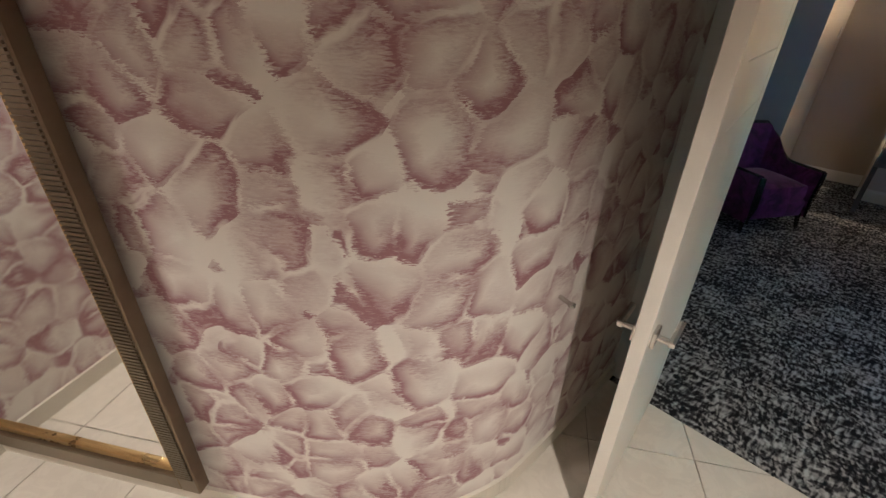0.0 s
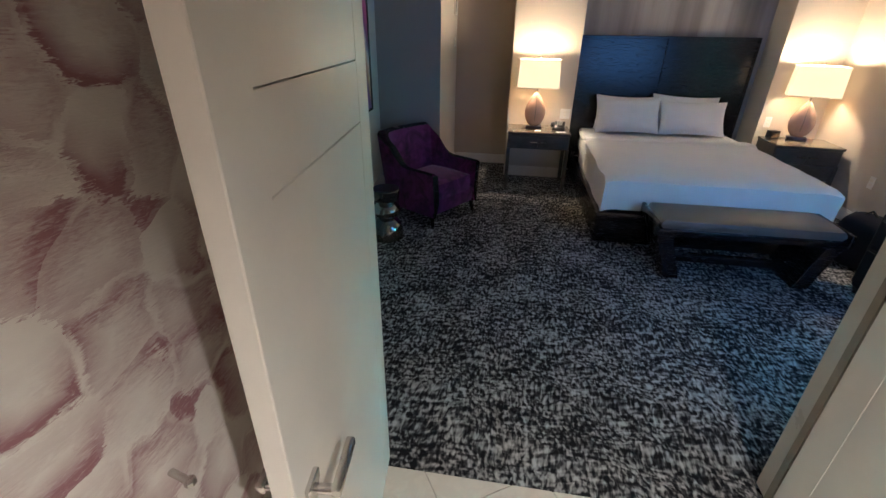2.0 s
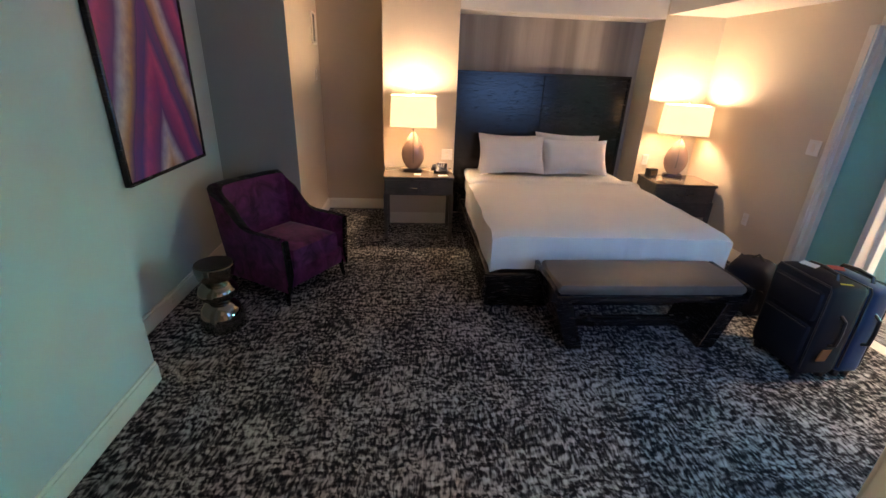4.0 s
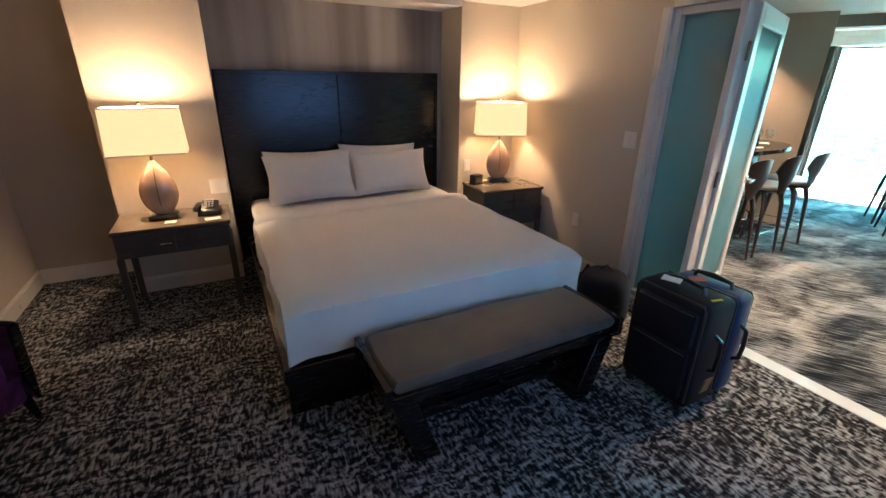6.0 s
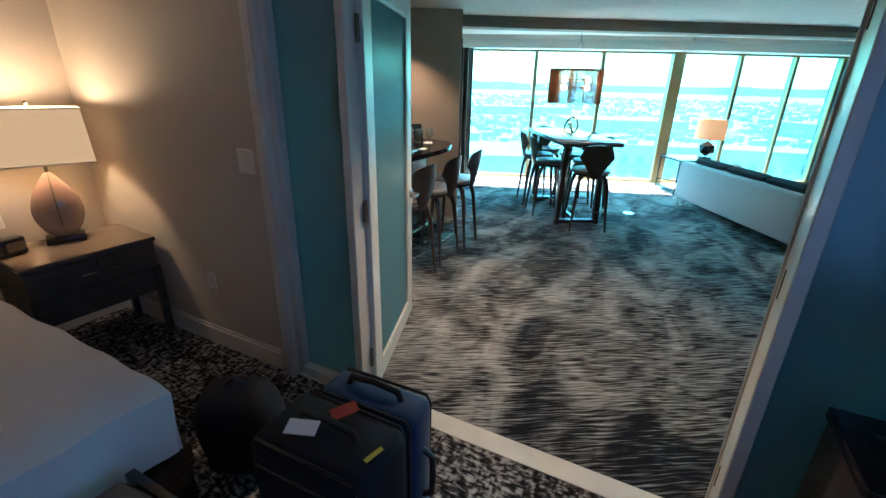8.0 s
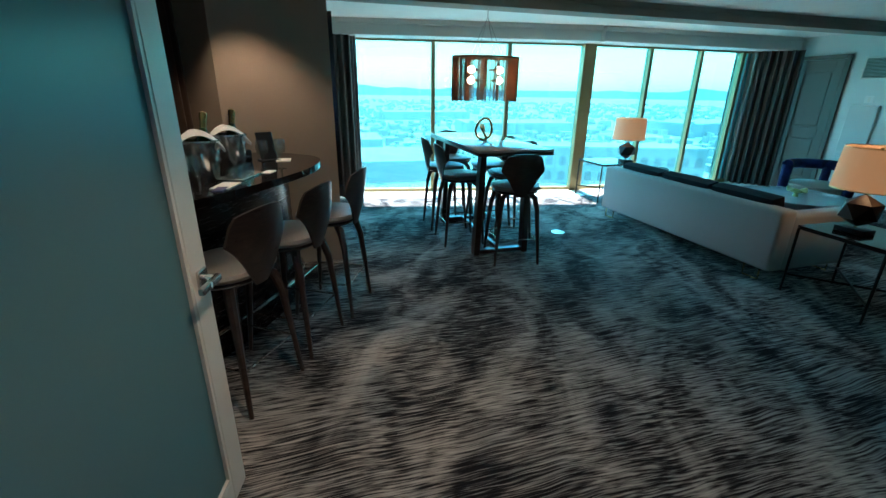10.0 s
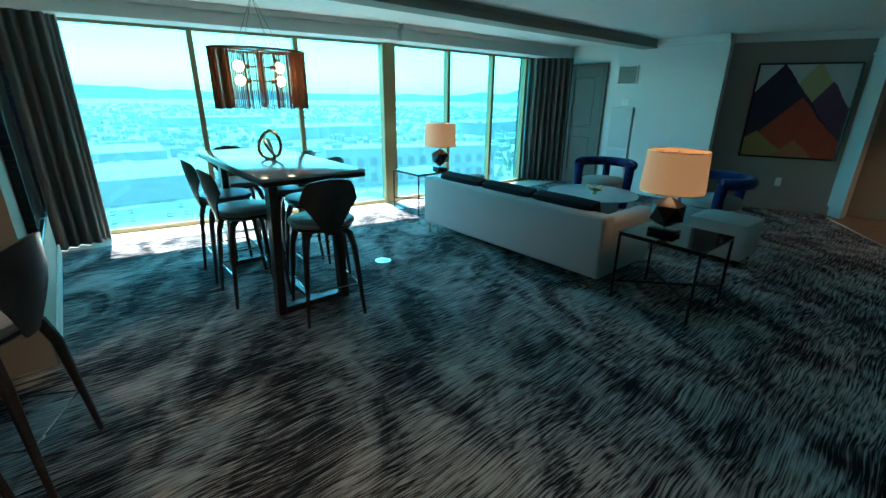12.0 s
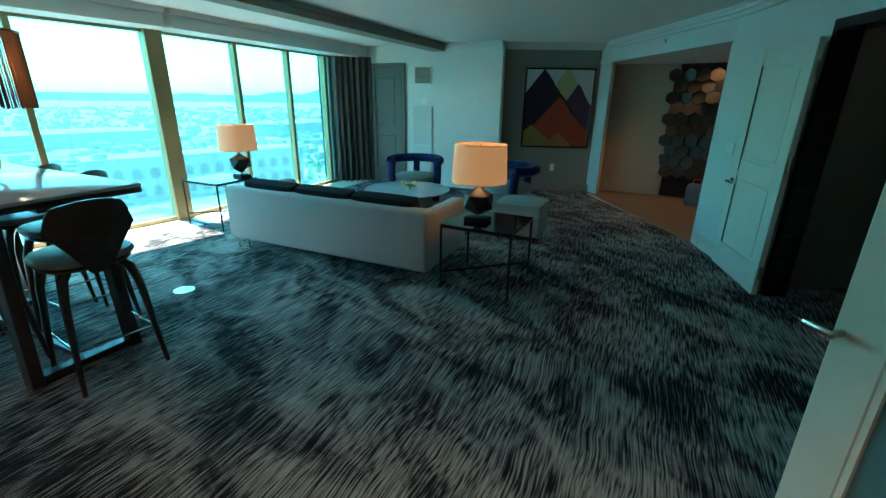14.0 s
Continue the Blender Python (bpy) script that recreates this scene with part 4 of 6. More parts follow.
def nightstand(x, y, rz, w, label, shelf):
    d = thing("nightstand", x, y, 0, rz, label, "nightstand", "nightstands beside the bed")
    dp = 0.46
    bm = bmnew()
    solid(bm, -w / 2, -dp / 2, 0.615, w / 2, dp / 2, 0.632, bevel=0.003, seg=1)
    part("top", bm, "grey_wood", d)
    bm = bmnew()
    solid(bm, -w / 2 + 0.002, -dp / 2 + 0.002, 0.633, w / 2 - 0.002, dp / 2 - 0.002, 0.64, bevel=0.002, seg=1)
    part("glass_top", bm, "night_top", d, "glass top with a glossy edge")
    bm = bmnew()
    solid(bm, -w / 2 + 0.01, -dp / 2 + 0.015, 0.455, w / 2 - 0.01, dp / 2, 0.615, bevel=0.004, seg=1)
    part("body", bm, "grey_wood", d)
    bm = bmnew()
    for x0, x1 in ((-w / 2 + 0.02, -0.003), (0.003, w / 2 - 0.02)):
        solid(bm, x0, -dp / 2 + 0.003, 0.47, x1, -dp / 2 + 0.02, 0.605, bevel=0.003, seg=1)
    front = part("drawer", bm, "grey_wood", d)
    for s in (-1, 1):
        bm = bmnew()
        tube(bm, [(s * 0.02, -dp / 2 + 0.005, 0.535), (s * 0.02, -dp / 2 - 0.018, 0.535), (s * 0.085, -dp / 2 - 0.018, 0.535), (s * 0.085, -dp / 2 + 0.005, 0.535)], 0.005, 8)
        part("handle", bm, "gunmetal", front, "small dark metal pull")
    if shelf:
        bm = bmnew()
        solid(bm, -w / 2 + 0.01, -dp / 2 + 0.02, 0.30, w / 2 - 0.01, dp / 2, 0.45, bevel=0.004, seg=1)
        part("lower_cabinet", bm, "grey_wood", d)
    for sx in (-1, 1):
        for sy in (-1, 1):
            bm = bmnew()
            x0, y0 = sx * (w / 2 - 0.022), sy * (dp / 2 - 0.022)
            solid(bm, x0 - 0.02, y0 - 0.02, 0.0, x0 + 0.02, y0 + 0.02, 0.46, bevel=0.004, seg=1)
            part("leg", bm, "grey_wood", d)
    d.scale.z = 1.04
    return d


nightstand(1.09, 6.255, 0, 0.71, "grey wood nightstand on slim legs with a glass top", False)
nightstand(3.853, 6.177, -4, 0.645, "grey wood nightstand with drawers and a glass top", True)


def bedside_lamp(x, y, rz, z=0.667):
    d = thing("table_lamp", x, y, z, rz, "lit bedside lamp with an amber glass body and rectangular shade", "lamp", "bedside lamps")
    bm = bmnew()
    solid(bm, -0.09, -0.06, 0.0, 0.09, 0.06, 0.03, bevel=0.004)
    part("base", bm, "dark_wood", d)
    bm = bmnew()
    prof = [(0.045, 0.03)]
    for i in range(1, 17):
        t = i / 16
        prof.append((0.045 + 0.085 * math.sin(math.pi * t ** 0.85) ** 0.9 - 0.030 * t, 0.03 + 0.37 * t))
    lathe(bm, prof, 28, 1.0, 0.62)
    part("body", bm, "amber_glass", d, "smoked amber glass body")
    bm = bmnew()
    tube(bm, [(0.001, -0.083 * math.sin(math.pi * (0.03 + 0.94 * t / 12) ** 0.85) - 0.002, 0.04 + 0.355 * t / 12) for t in range(13)], 0.004, 6)
    rod(bm, (0, 0, 0.39), (0, 0, 0.49), 0.009)
    part("stem", bm, "bronze", d)
    w0, w1, t0, t1, z0, z1 = 0.228, 0.215, 0.125, 0.115, 0.455, 0.745
    bm = bmnew()
    for (ax, ay), (bx, by) in (((-1, -1), (1, -1)), ((1, -1), (1, 1)), ((1, 1), (-1, 1)), ((-1, 1), (-1, -1))):
        def f(u, v, ax=ax, ay=ay, bx=bx, by=by):
            sx, sy = ax + (bx - ax) * u, ay + (by - ay) * u
            return Vector((sx * (w0 + (w1 - w0) * v), sy * (t0 + (t1 - t0) * v), z0 + (z1 - z0) * v))
        sheet(bm, f, 2, 2)
    bmesh.ops.remove_doubles(bm, verts=bm.verts, dist=0.0005)
    part("shade", bm, "shade_warm", d, "lit cream linen shade")
    for ww, tt, z in ((w0, t0, z0), (w1, t1, z1)):
        bm = bmnew()
        tube(bm, [(sx * (ww + 0.001), sy * (tt + 0.001), z) for sx, sy in ((-1, -1), (1, -1), (1, 1), (-1, 1))], 0.004, 6, closed=True)
        part("trim", bm, "trim", d)
    bm = bmnew()
    rod(bm, (0, 0, z1 - 0.01), (0, 0, z1 + 0.02), 0.004)
    lathe(bm, [(0.003, 0.0), (0.011, 0.008), (0.008, 0.018), (0.002, 0.022)], 12, at=(0, 0, z1 + 0.015))
    part("finial", bm, "bronze", d)
    point_lamp("lamp_bulb", x, y, z + 0.62, BED_W, (1.0, 0.76, 0.50), 0.05)


bedside_lamp(1.03, 6.28, 0)
bedside_lamp(3.87, 6.30, -22)

# phone, cards and clock on the nightstands
d = thing("telephone", 1.30, 6.26, 0.667, -8, "black desk telephone on the nightstand", "telephone")
bm = bmnew()
solid(bm, -0.05, -0.08, 0.0, 0.09, 0.08, 0.035, pose(0, 0, 0), bevel=0.006)
solid(bm, -0.03, -0.07, 0.03, 0.085, 0.07, 0.05, pose(0, 0, 0.012, 30, 0, 0), bevel=0.005)
part("body", bm, "black_plastic", d)
bm = bmnew()
solid(bm, -0.075, -0.09, 0.035, -0.03, 0.09, 0.07, bevel=0.014)
part("handset", bm, "black_plastic", d)
bm = bmnew()
for i in range(4):
    for j in range(3):
        solid(bm, -0.005 + j * 0.022, -0.04 + i * 0.02, 0.058 + i * 0.0115, 0.011 + j * 0.022, -0.028 + i * 0.02, 0.066 + i * 0.0115)
part("key", bm, "white_plastic", d, "small grey keys")
for x, y, rz, w in ((1.335, 6.10, 8, 0.10), (1.075, 6.13, -4, 0.07)):
    d = thing("card", x, y, 0.667, rz, "white printed card on the nightstand", "card")
    bm = bmnew()
    solid(bm, -w / 2, -0.03, 0, w / 2, 0.03, 0.003)
    part("sheet", bm, "paper", d)
d = thing("alarm_clock", 3.61, 6.27, 0.667, 12, "small black alarm clock beside the lamp", "clock")
bm = bmnew()
solid(bm, -0.055, -0.04, 0.0, 0.055, 0.04, 0.095, bevel=0.012)
part("case", bm, "black_plastic", d)
bm = bmnew()
solid(bm, -0.042, -0.0435, 0.025, 0.042, -0.041, 0.075)
part("screen", bm, "gunmetal", d, "dark glossy display")


def wall_plate(name, x, y, z, rz, w, h, label, category, kind_of):
    """Plate on a wall; local -y looks into the room."""
    d = thing(name, x, y, z, rz, label, category)
    bm = bmnew()
    solid(bm, -w / 2, -0.007, -h / 2, w / 2, 0, h / 2, bevel=0.003, seg=1)
    part("plate", bm, "white_plastic", d)
    if kind_of == "outlet":
        bm = bmnew()
        for s in (-1, 1):
            solid(bm, -0.016, -0.009, s * 0.02 - 0.012, 0.016, -0.0065, s * 0.02 + 0.012, bevel=0.003, seg=1)
        part("socket", bm, "trim", d)
    else:
        k = max(1, round(w / 0.055) - 1)
        for i in range(k):
            bm = bmnew()
            x0 = (i - (k - 1) / 2) * 0.045
            solid(bm, x0 - 0.015, -0.011, -0.032, x0 + 0.015, -0.0065, 0.032, bevel=0.002, seg=1)
            part("rocker", bm, "trim", d)
    return d


wall_plate("light_switch", X_R, 5.06, 1.20, -90, 0.115, 0.12, "white light switch plate on the cream wall", "switch", "switch")
wall_plate("outlet", X_R, 5.505, 0.45, -90, 0.07, 0.115, "white power outlet on the cream wall", "outlet", "outlet")
wall_plate("outlet", 1.40, Y_N, 0.80, 0, 0.12, 0.115, "white wall outlet above the nightstand", "outlet", "outlet")
wall_plate("outlet", 3.66, Y_N, 0.80, 0, 0.07, 0.115, "white wall outlet beside the alarm clock", "outlet", "outlet")
wall_plate("thermostat", -0.015, 6.86, 1.56, 90, 0.07, 0.11, "white thermostat on the cream wall side", "thermostat", "switch")


def vent(x, y, z, rz, w, h, k, label):
    d = thing("air_vent", x, y, z, rz, label, "vent")
    framed("frame", -w / 2, w / 2, -h / 2, h / 2, 0.02, 0.02, "trim", d)
    bm = bmnew()
    solid(bm, -w / 2 + 0.01, 0.002, -h / 2 + 0.01, w / 2 - 0.01, 0.006, h / 2 - 0.01)
    part("backing", bm, "black_metal", d)
    for i in range(k):
        z0 = -h / 2 + 0.02 + (h - 0.04) * (i + 0.5) / k
        bm = bmnew()
        solid(bm, -w / 2 + 0.015, -0.008, -0.0015, w / 2 - 0.015, 0.004, 0.0015, pose(0, 0, z0, 35, 0, 0))
        part("slat", bm, "trim", d)
    return d


vent(-0.003, 6.84, 2.0, 90, 0.20, 0.30, 12, "painted air vent grille high on the cream wall")

# armchair
def armchair():
    d = thing("armchair", 0.02, 5.08, 0, 58.5, "purple velvet armchair with dark wood trim", "armchair")
    # local -y is the front
    bm = bmnew()
    cushion(bm, -0.27, -0.36, 0.27, 0.27, 0.22, 0.45, 0.025)
    part("seat_cushion", bm, "purple", d)
    bm = bmnew()
    solid(bm, -0.33, -0.34, 0.13, 0.33, 0.30, 0.29, bevel=0.02)
    part("seat_base", bm, "purple", d)

    def wrap(u):
        # plan of the back and arms: from one arm tip round the back to the other
        a = math.pi * (u * 1.0)
        t = 2 * u - 1
        x = 0.37 * math.copysign(min(1, abs(t) / 0.42) ** 0.6, t)
        back = 0.36 - 0.06 * (t / 0.42) ** 2 if abs(t) < 0.42 else 0.30 - (abs(t) - 0.42) / 0.58 * 0.68
        return x, back

    def top(u):
        t = abs(2 * u - 1)
        k = min(1, max(0, (t - 0.34) / 0.36))
        k = k * k * (3 - 2 * k)
        return 0.86 - 0.30 * k

    def inner(u, v):
        x, y = wrap(u)
        z0, z1 = 0.28, top(u)
        lean = 0.06 * v if abs(2 * u - 1) < 0.5 else 0.02 * v
        return Vector((x * (0.86 + 0.06 * v), y * 0.9 - 0.03 + lean * (1 if y > 0 else 0.2), z0 + (z1 - z0) * v))

    def outer(u, v):
        x, y = wrap(u)
        z0, z1 = 0.12, top(u)
        lean = 0.10 * v if abs(2 * u - 1) < 0.5 else 0.02 * v
        return Vector((x * (0.98 + 0.07 * v), y + 0.02 + lean * (1 if y > 0 else 0.1), z0 + (z1 - z0) * v))

    bm = bmnew()
    sheet(bm, inner, 40, 8)
    sheet(bm, outer, 40, 8)
    n = 40
    part("backrest", bm, "purple", d, "curved purple velvet back and arms")
    bm = bmnew()

    def rim(u, v):
        a, b = inner(u, 1), outer(u, 1)
        q = a.lerp(b, v)
        q.z += 0.018 * math.sin(math.pi * v)
        return q
    sheet(bm, rim, 40, 4)
    for u in (0.0, 1.0):
        def endcap(s, v, u=u):
            a, b = inner(u, v), outer(u, v)
            q = a.lerp(b, s)
            q.y -= 0.012
            return q
        sheet(bm, endcap, 3, 8, 0.02)
    part("trim", bm, "black_wood", d, "dark wood top rail")
    for sx, sy in ((-1, -1), (1, -1), (-1, 1), (1, 1)):
        bm = bmnew()
        rod(bm, (sx * 0.33, sy * 0.31, 0.15), (sx * 0.345, sy * 0.335, 0.0), 0.026, 0.016, 8)
        part("leg", bm, "black_wood", d)
    return d


armchair().scale = (0.90, 0.91, 0.945)

# side stool of polished metal
d = thing("side_table", -0.25, 4.40, 0, 0, "polished gunmetal hourglass side table with a dark top", "side table")
bm = bmnew()
lathe(bm, [(0.135, 0.0), (0.145, 0.01), (0.136, 0.10), (0.12, 0.15), (0.085, 0.19), (0.07, 0.20), (0.085, 0.21), (0.115, 0.235), (0.125, 0.265), (0.115, 0.30), (0.085, 0.325), (0.07, 0.335), (0.085, 0.345), (0.11, 0.375), (0.12, 0.42), (0.121, 0.455), (0.116, 0.46)], 36)
part("body", bm, "gunmetal", d)
bm = bmnew()
lathe(bm, [(0.10, 0.461), (0.113, 0.463), (0.113, 0.468), (0.02, 0.469)], 36)
part("top", bm, "black_metal", d, "dark inset top")


def painting(name, x, y, z, rz, w, h, label, material):
    d = thing(name, x, y, z, rz, label, "painting")
    framed("frame", -w / 2, w / 2, 0, h, 0.022, 0.04, "black_wood", d, "thin black frame").location.y = -0.022
    bm = bmnew()
    solid(bm, -w / 2 + 0.012, -0.03, 0.012, w / 2 - 0.012, -0.006, h - 0.012)
    part("canvas", bm, material, d, "abstract painted canvas")
    return d


def abstract_rays():
    m = Nodes("abstract rays canvas")
    tex = m.n("ShaderNodeTexCoord").outputs["Object"]
    sep = m.n("ShaderNodeSeparateXYZ")
    m.link(tex, sep.inputs[0])
    # leaning strokes that meet in points
    ax = m.math('ABSOLUTE', m.math('ADD', sep.outputs[0], -0.02))
    v = m.math('ADD', m.math('MULTIPLY', sep.outputs[2], 0.42), m.math('MULTIPLY', ax, 1.0))
    wob = m.noise(tex, 2.6, 3, 0.5, 0.5)
    v = m.math('ADD', v, m.math('MULTIPLY', wob, 0.10))
    c = m.ramp(m.math('FRACT', m.math('MULTIPLY', v, 1.9)), [
        (0.0, (0.05, 0.02, 0.14)), (0.12, (0.45, 0.24, 0.10)), (0.24, (0.62, 0.50, 0.42)), (0.34, (0.40, 0.42, 0.55)), (0.44, (0.10, 0.02, 0.16)),
        (0.58, (0.32, 0.02, 0.16)), (0.72, (0.50, 0.06, 0.20)), (0.84, (0.07, 0.03, 0.20)), (1.0, (0.16, 0.03, 0.18))])
    c = m.mix(m.grey(m.noise(tex, 14, 4), 0.35, 0.65, 0.0, 0.35), c, (0.09, 0.03, 0.16))
    m.set(c, 0.5, 0, 0.4)
    m.bump(m.noise(tex, 60, 3), 0.2, 0.003)
    return m.mat


M["rays"] = abstract_rays()
painting("painting", -0.698, 4.94, 0.94, 90, 1.02, 1.36, "abstract painting in purple, pink and orange strokes", "rays")

# suitcases and backpack
M["blue_cloth"] = cloth("dark blue nylon", (0.014, 0.045, 0.11), 0.6, 500, 0.15)
M["tag_red"] = plain("red tag", (0.40, 0.05, 0.03), 0.5)
M["tag_yellow"] = plain("yellow ribbon", (0.65, 0.52, 0.05), 0.6)
M["tag_orange"] = plain("orange leather tag", (0.30, 0.10, 0.03), 0.5)


def suitcase(x, y, rz, w, dp, h, material, label):
    """Soft upright case; local -y is the front."""
    d = thing("suitcase", x, y, 0, rz, label, "suitcase", "suitcases at the bed foot")
    a, b = w / 2, dp / 2
    bm = bmnew()
    solid(bm, -a, -b, 0.045, a, b, h, bevel=0.04, seg=3)
    part("body", bm, material, d)
    for z0, z1 in ((0.10, 0.37), (0.40, h - 0.05)):
        bm = bmnew()
        solid(bm, -a + 0.035, -b - 0.022, z0, a - 0.035, -b + 0.02, z1, bevel=0.02, seg=2)
        pocket = part("front_pocket", bm, material, d)
        bm = bmnew()
        tube(bm, [(-a + 0.05, -b - 0.021, z1 - 0.012), (a - 0.05, -b - 0.021, z1 - 0.012)], 0.004, 6)
        part("zip", bm, "black_plastic", pocket)
    for yy in (-b, b):
        bm = bmnew()
        tube(bm, [(sx * (a - 0.015), yy * 0.93, z) for sx, z in ((-1, 0.09), (-1, h - 0.035), (-0.93, h - 0.008), (0.93, h - 0.008), (1, h - 0.035), (1, 0.09))], 0.006, 6)
        part("piping", bm, "black_plastic", d)
    bm = bmnew()
    tube(bm, [(-0.10, 0.0, h - 0.004), (-0.09, 0.0, h + 0.028), (0.0, 0.0, h + 0.038), (0.09, 0.0, h + 0.028), (0.10, 0.0, h - 0.004)], 0.012, 8)
    part("top_handle", bm, "black_plastic", d)
    bm = bmnew()
    tube(bm, [(a - 0.004, 0.0, 0.26), (a + 0.03, 0.0, 0.28), (a + 0.035, 0.0, 0.36), (a + 0.03, 0.0, 0.44), (a - 0.004, 0.0, 0.46)], 0.011, 8)
    part("side_handle", bm, "black_plastic", d)
    for sx in (-1, 1):
        for sy in (-1, 1):
            bm = bmnew()
            lathe(bm, [(0.012, -0.012), (0.024, -0.012), (0.024, 0.012), (0.012, 0.012)], 14, at=(sx * (a - 0.05), sy * (b - 0.04), 0.024))
            solid(bm, sx * (a - 0.05) - 0.02, sy * (b - 0.04) - 0.02, 0.03, sx * (a - 0.05) + 0.02, sy * (b - 0.04) + 0.02, 0.06)
            part("wheel", bm, "black_plastic", d)
    return d


d = suitcase(3.455, 3.945, -89, 0.40, 0.24, 0.64, "suitcase", "black soft upright suitcase with luggage tags")
for nm, mt, x, y, z, rx, rz, w, h, lb in (("tag", "paper", -0.05, -0.05, 0.672, 8, 20, 0.09, 0.05, "white luggage label"), ("tag", "tag_red", 0.02, 0.05, 0.68, 12, 60, 0.08, 0.04, "red luggage tag"), ("ribbon", "tag_yellow", 0.17, -0.02, 0.648, 0, 75, 0.06, 0.014, "yellow ribbon")):
    bm = bmnew()
    solid(bm, -w / 2, -h / 2, -0.001, w / 2, h / 2, 0.002, pose(x, y, z, rx, 0, rz))
    part(nm, bm, mt, d, lb)
bm = bmnew()
solid(bm, -0.003, -0.03, -0.06, 0.003, 0.03, 0.03, pose(0.245, -0.06, 0.24, 0, 8, 0), bevel=0.002, seg=1)
part("tag", bm, "tag_orange", d, "round orange luggage tag")
suitcase(3.672, 3.94, -88, 0.37, 0.15, 0.625, "blue_cloth", "dark blue suitcase behind the black one")

d = thing("backpack", 3.68, 4.62, 0, -62, "black backpack lying against the suitcase", "backpack")
bm = bmnew()
def pack(u, v):
    a, b = 2 * math.pi * u, math.pi * (v - 0.5)
    c = math.cos(b)
    k = lambda s, e: math.copysign(abs(s) ** e, s)
    return Vector((0.17 * k(math.cos(a), 0.6) * k(c, 0.5), 0.12 * k(math.sin(a), 0.7) * k(c, 0.5) + 0.02 * math.sin(b), 0.225 + 0.22 * k(math.sin(b), 0.7)))
sheet(bm, pack, 28, 16)
bmesh.ops.remove_doubles(bm, verts=bm.verts, dist=0.001)
bmesh.ops.rotate(bm, verts=bm.verts, cent=(0, 0, 0), matrix=Matrix.Rotation(radians(14), 3, 'X'))
part("body", bm, "pack_cloth", d)
bm = bmnew()
solid(bm, -0.125, -0.165, 0.06, 0.125, -0.09, 0.25, bevel=0.03, seg=2)
part("pocket", bm, "pack_cloth", d)
bm = bmnew()
tube(bm, [(-0.13, -0.168, 0.245), (0.0, -0.172, 0.25), (0.13, -0.168, 0.245)], 0.004, 6)
tube(bm, [(-0.10, -0.155, 0.34), (0.0, -0.16, 0.37), (0.10, -0.155, 0.34)], 0.004, 6)
tube(bm, [(-0.05, -0.06, 0.43), (0.0, -0.07, 0.475), (0.05, -0.06, 0.43)], 0.009, 6)
tube(bm, [(-0.15, 0.05, 0.40), (-0.21, 0.0, 0.25), (-0.17, -0.02, 0.06)], 0.014, 6)
part("strap", bm, "black_plastic", d)

# lit television on the wall across from the bed
d = thing("television", 2.86, 2.342, 0.84, 0, "black wall-mounted television with a lit blue screen", "television")
bm = bmnew()
solid(bm, -0.78, 0.03, 0, 0.78, 0.075, 0.88, bevel=0.008)
part("casing", bm, "black_plastic", d)
bm = bmnew()
solid(bm, -0.25, 0.0, 0.25, 0.25, 0.03, 0.62)
part("bracket", bm, "black_metal", d)
bm = bmnew()
solid(bm, -0.765, 0.072, 0.015, 0.765, 0.0765, 0.865)
part("screen", bm, "screen", d, "glowing blue screen")

# dark cabinet by the opening
d = thing("cabinet", 3.98, 2.50, 0, 0, "dark wooden cabinet against the bedroom wall", "cabinet")
bm = bmnew()
solid(bm, -0.10, -0.14, 0.02, 0.215, 0.14, 0.66, bevel=0.006)
part("body", bm, "grey_wood", d)
bm = bmnew()
solid(bm, -0.115, -0.15, 0.66, 0.218, 0.15, 0.70, bevel=0.006)
part("top", bm, "black_wood", d)


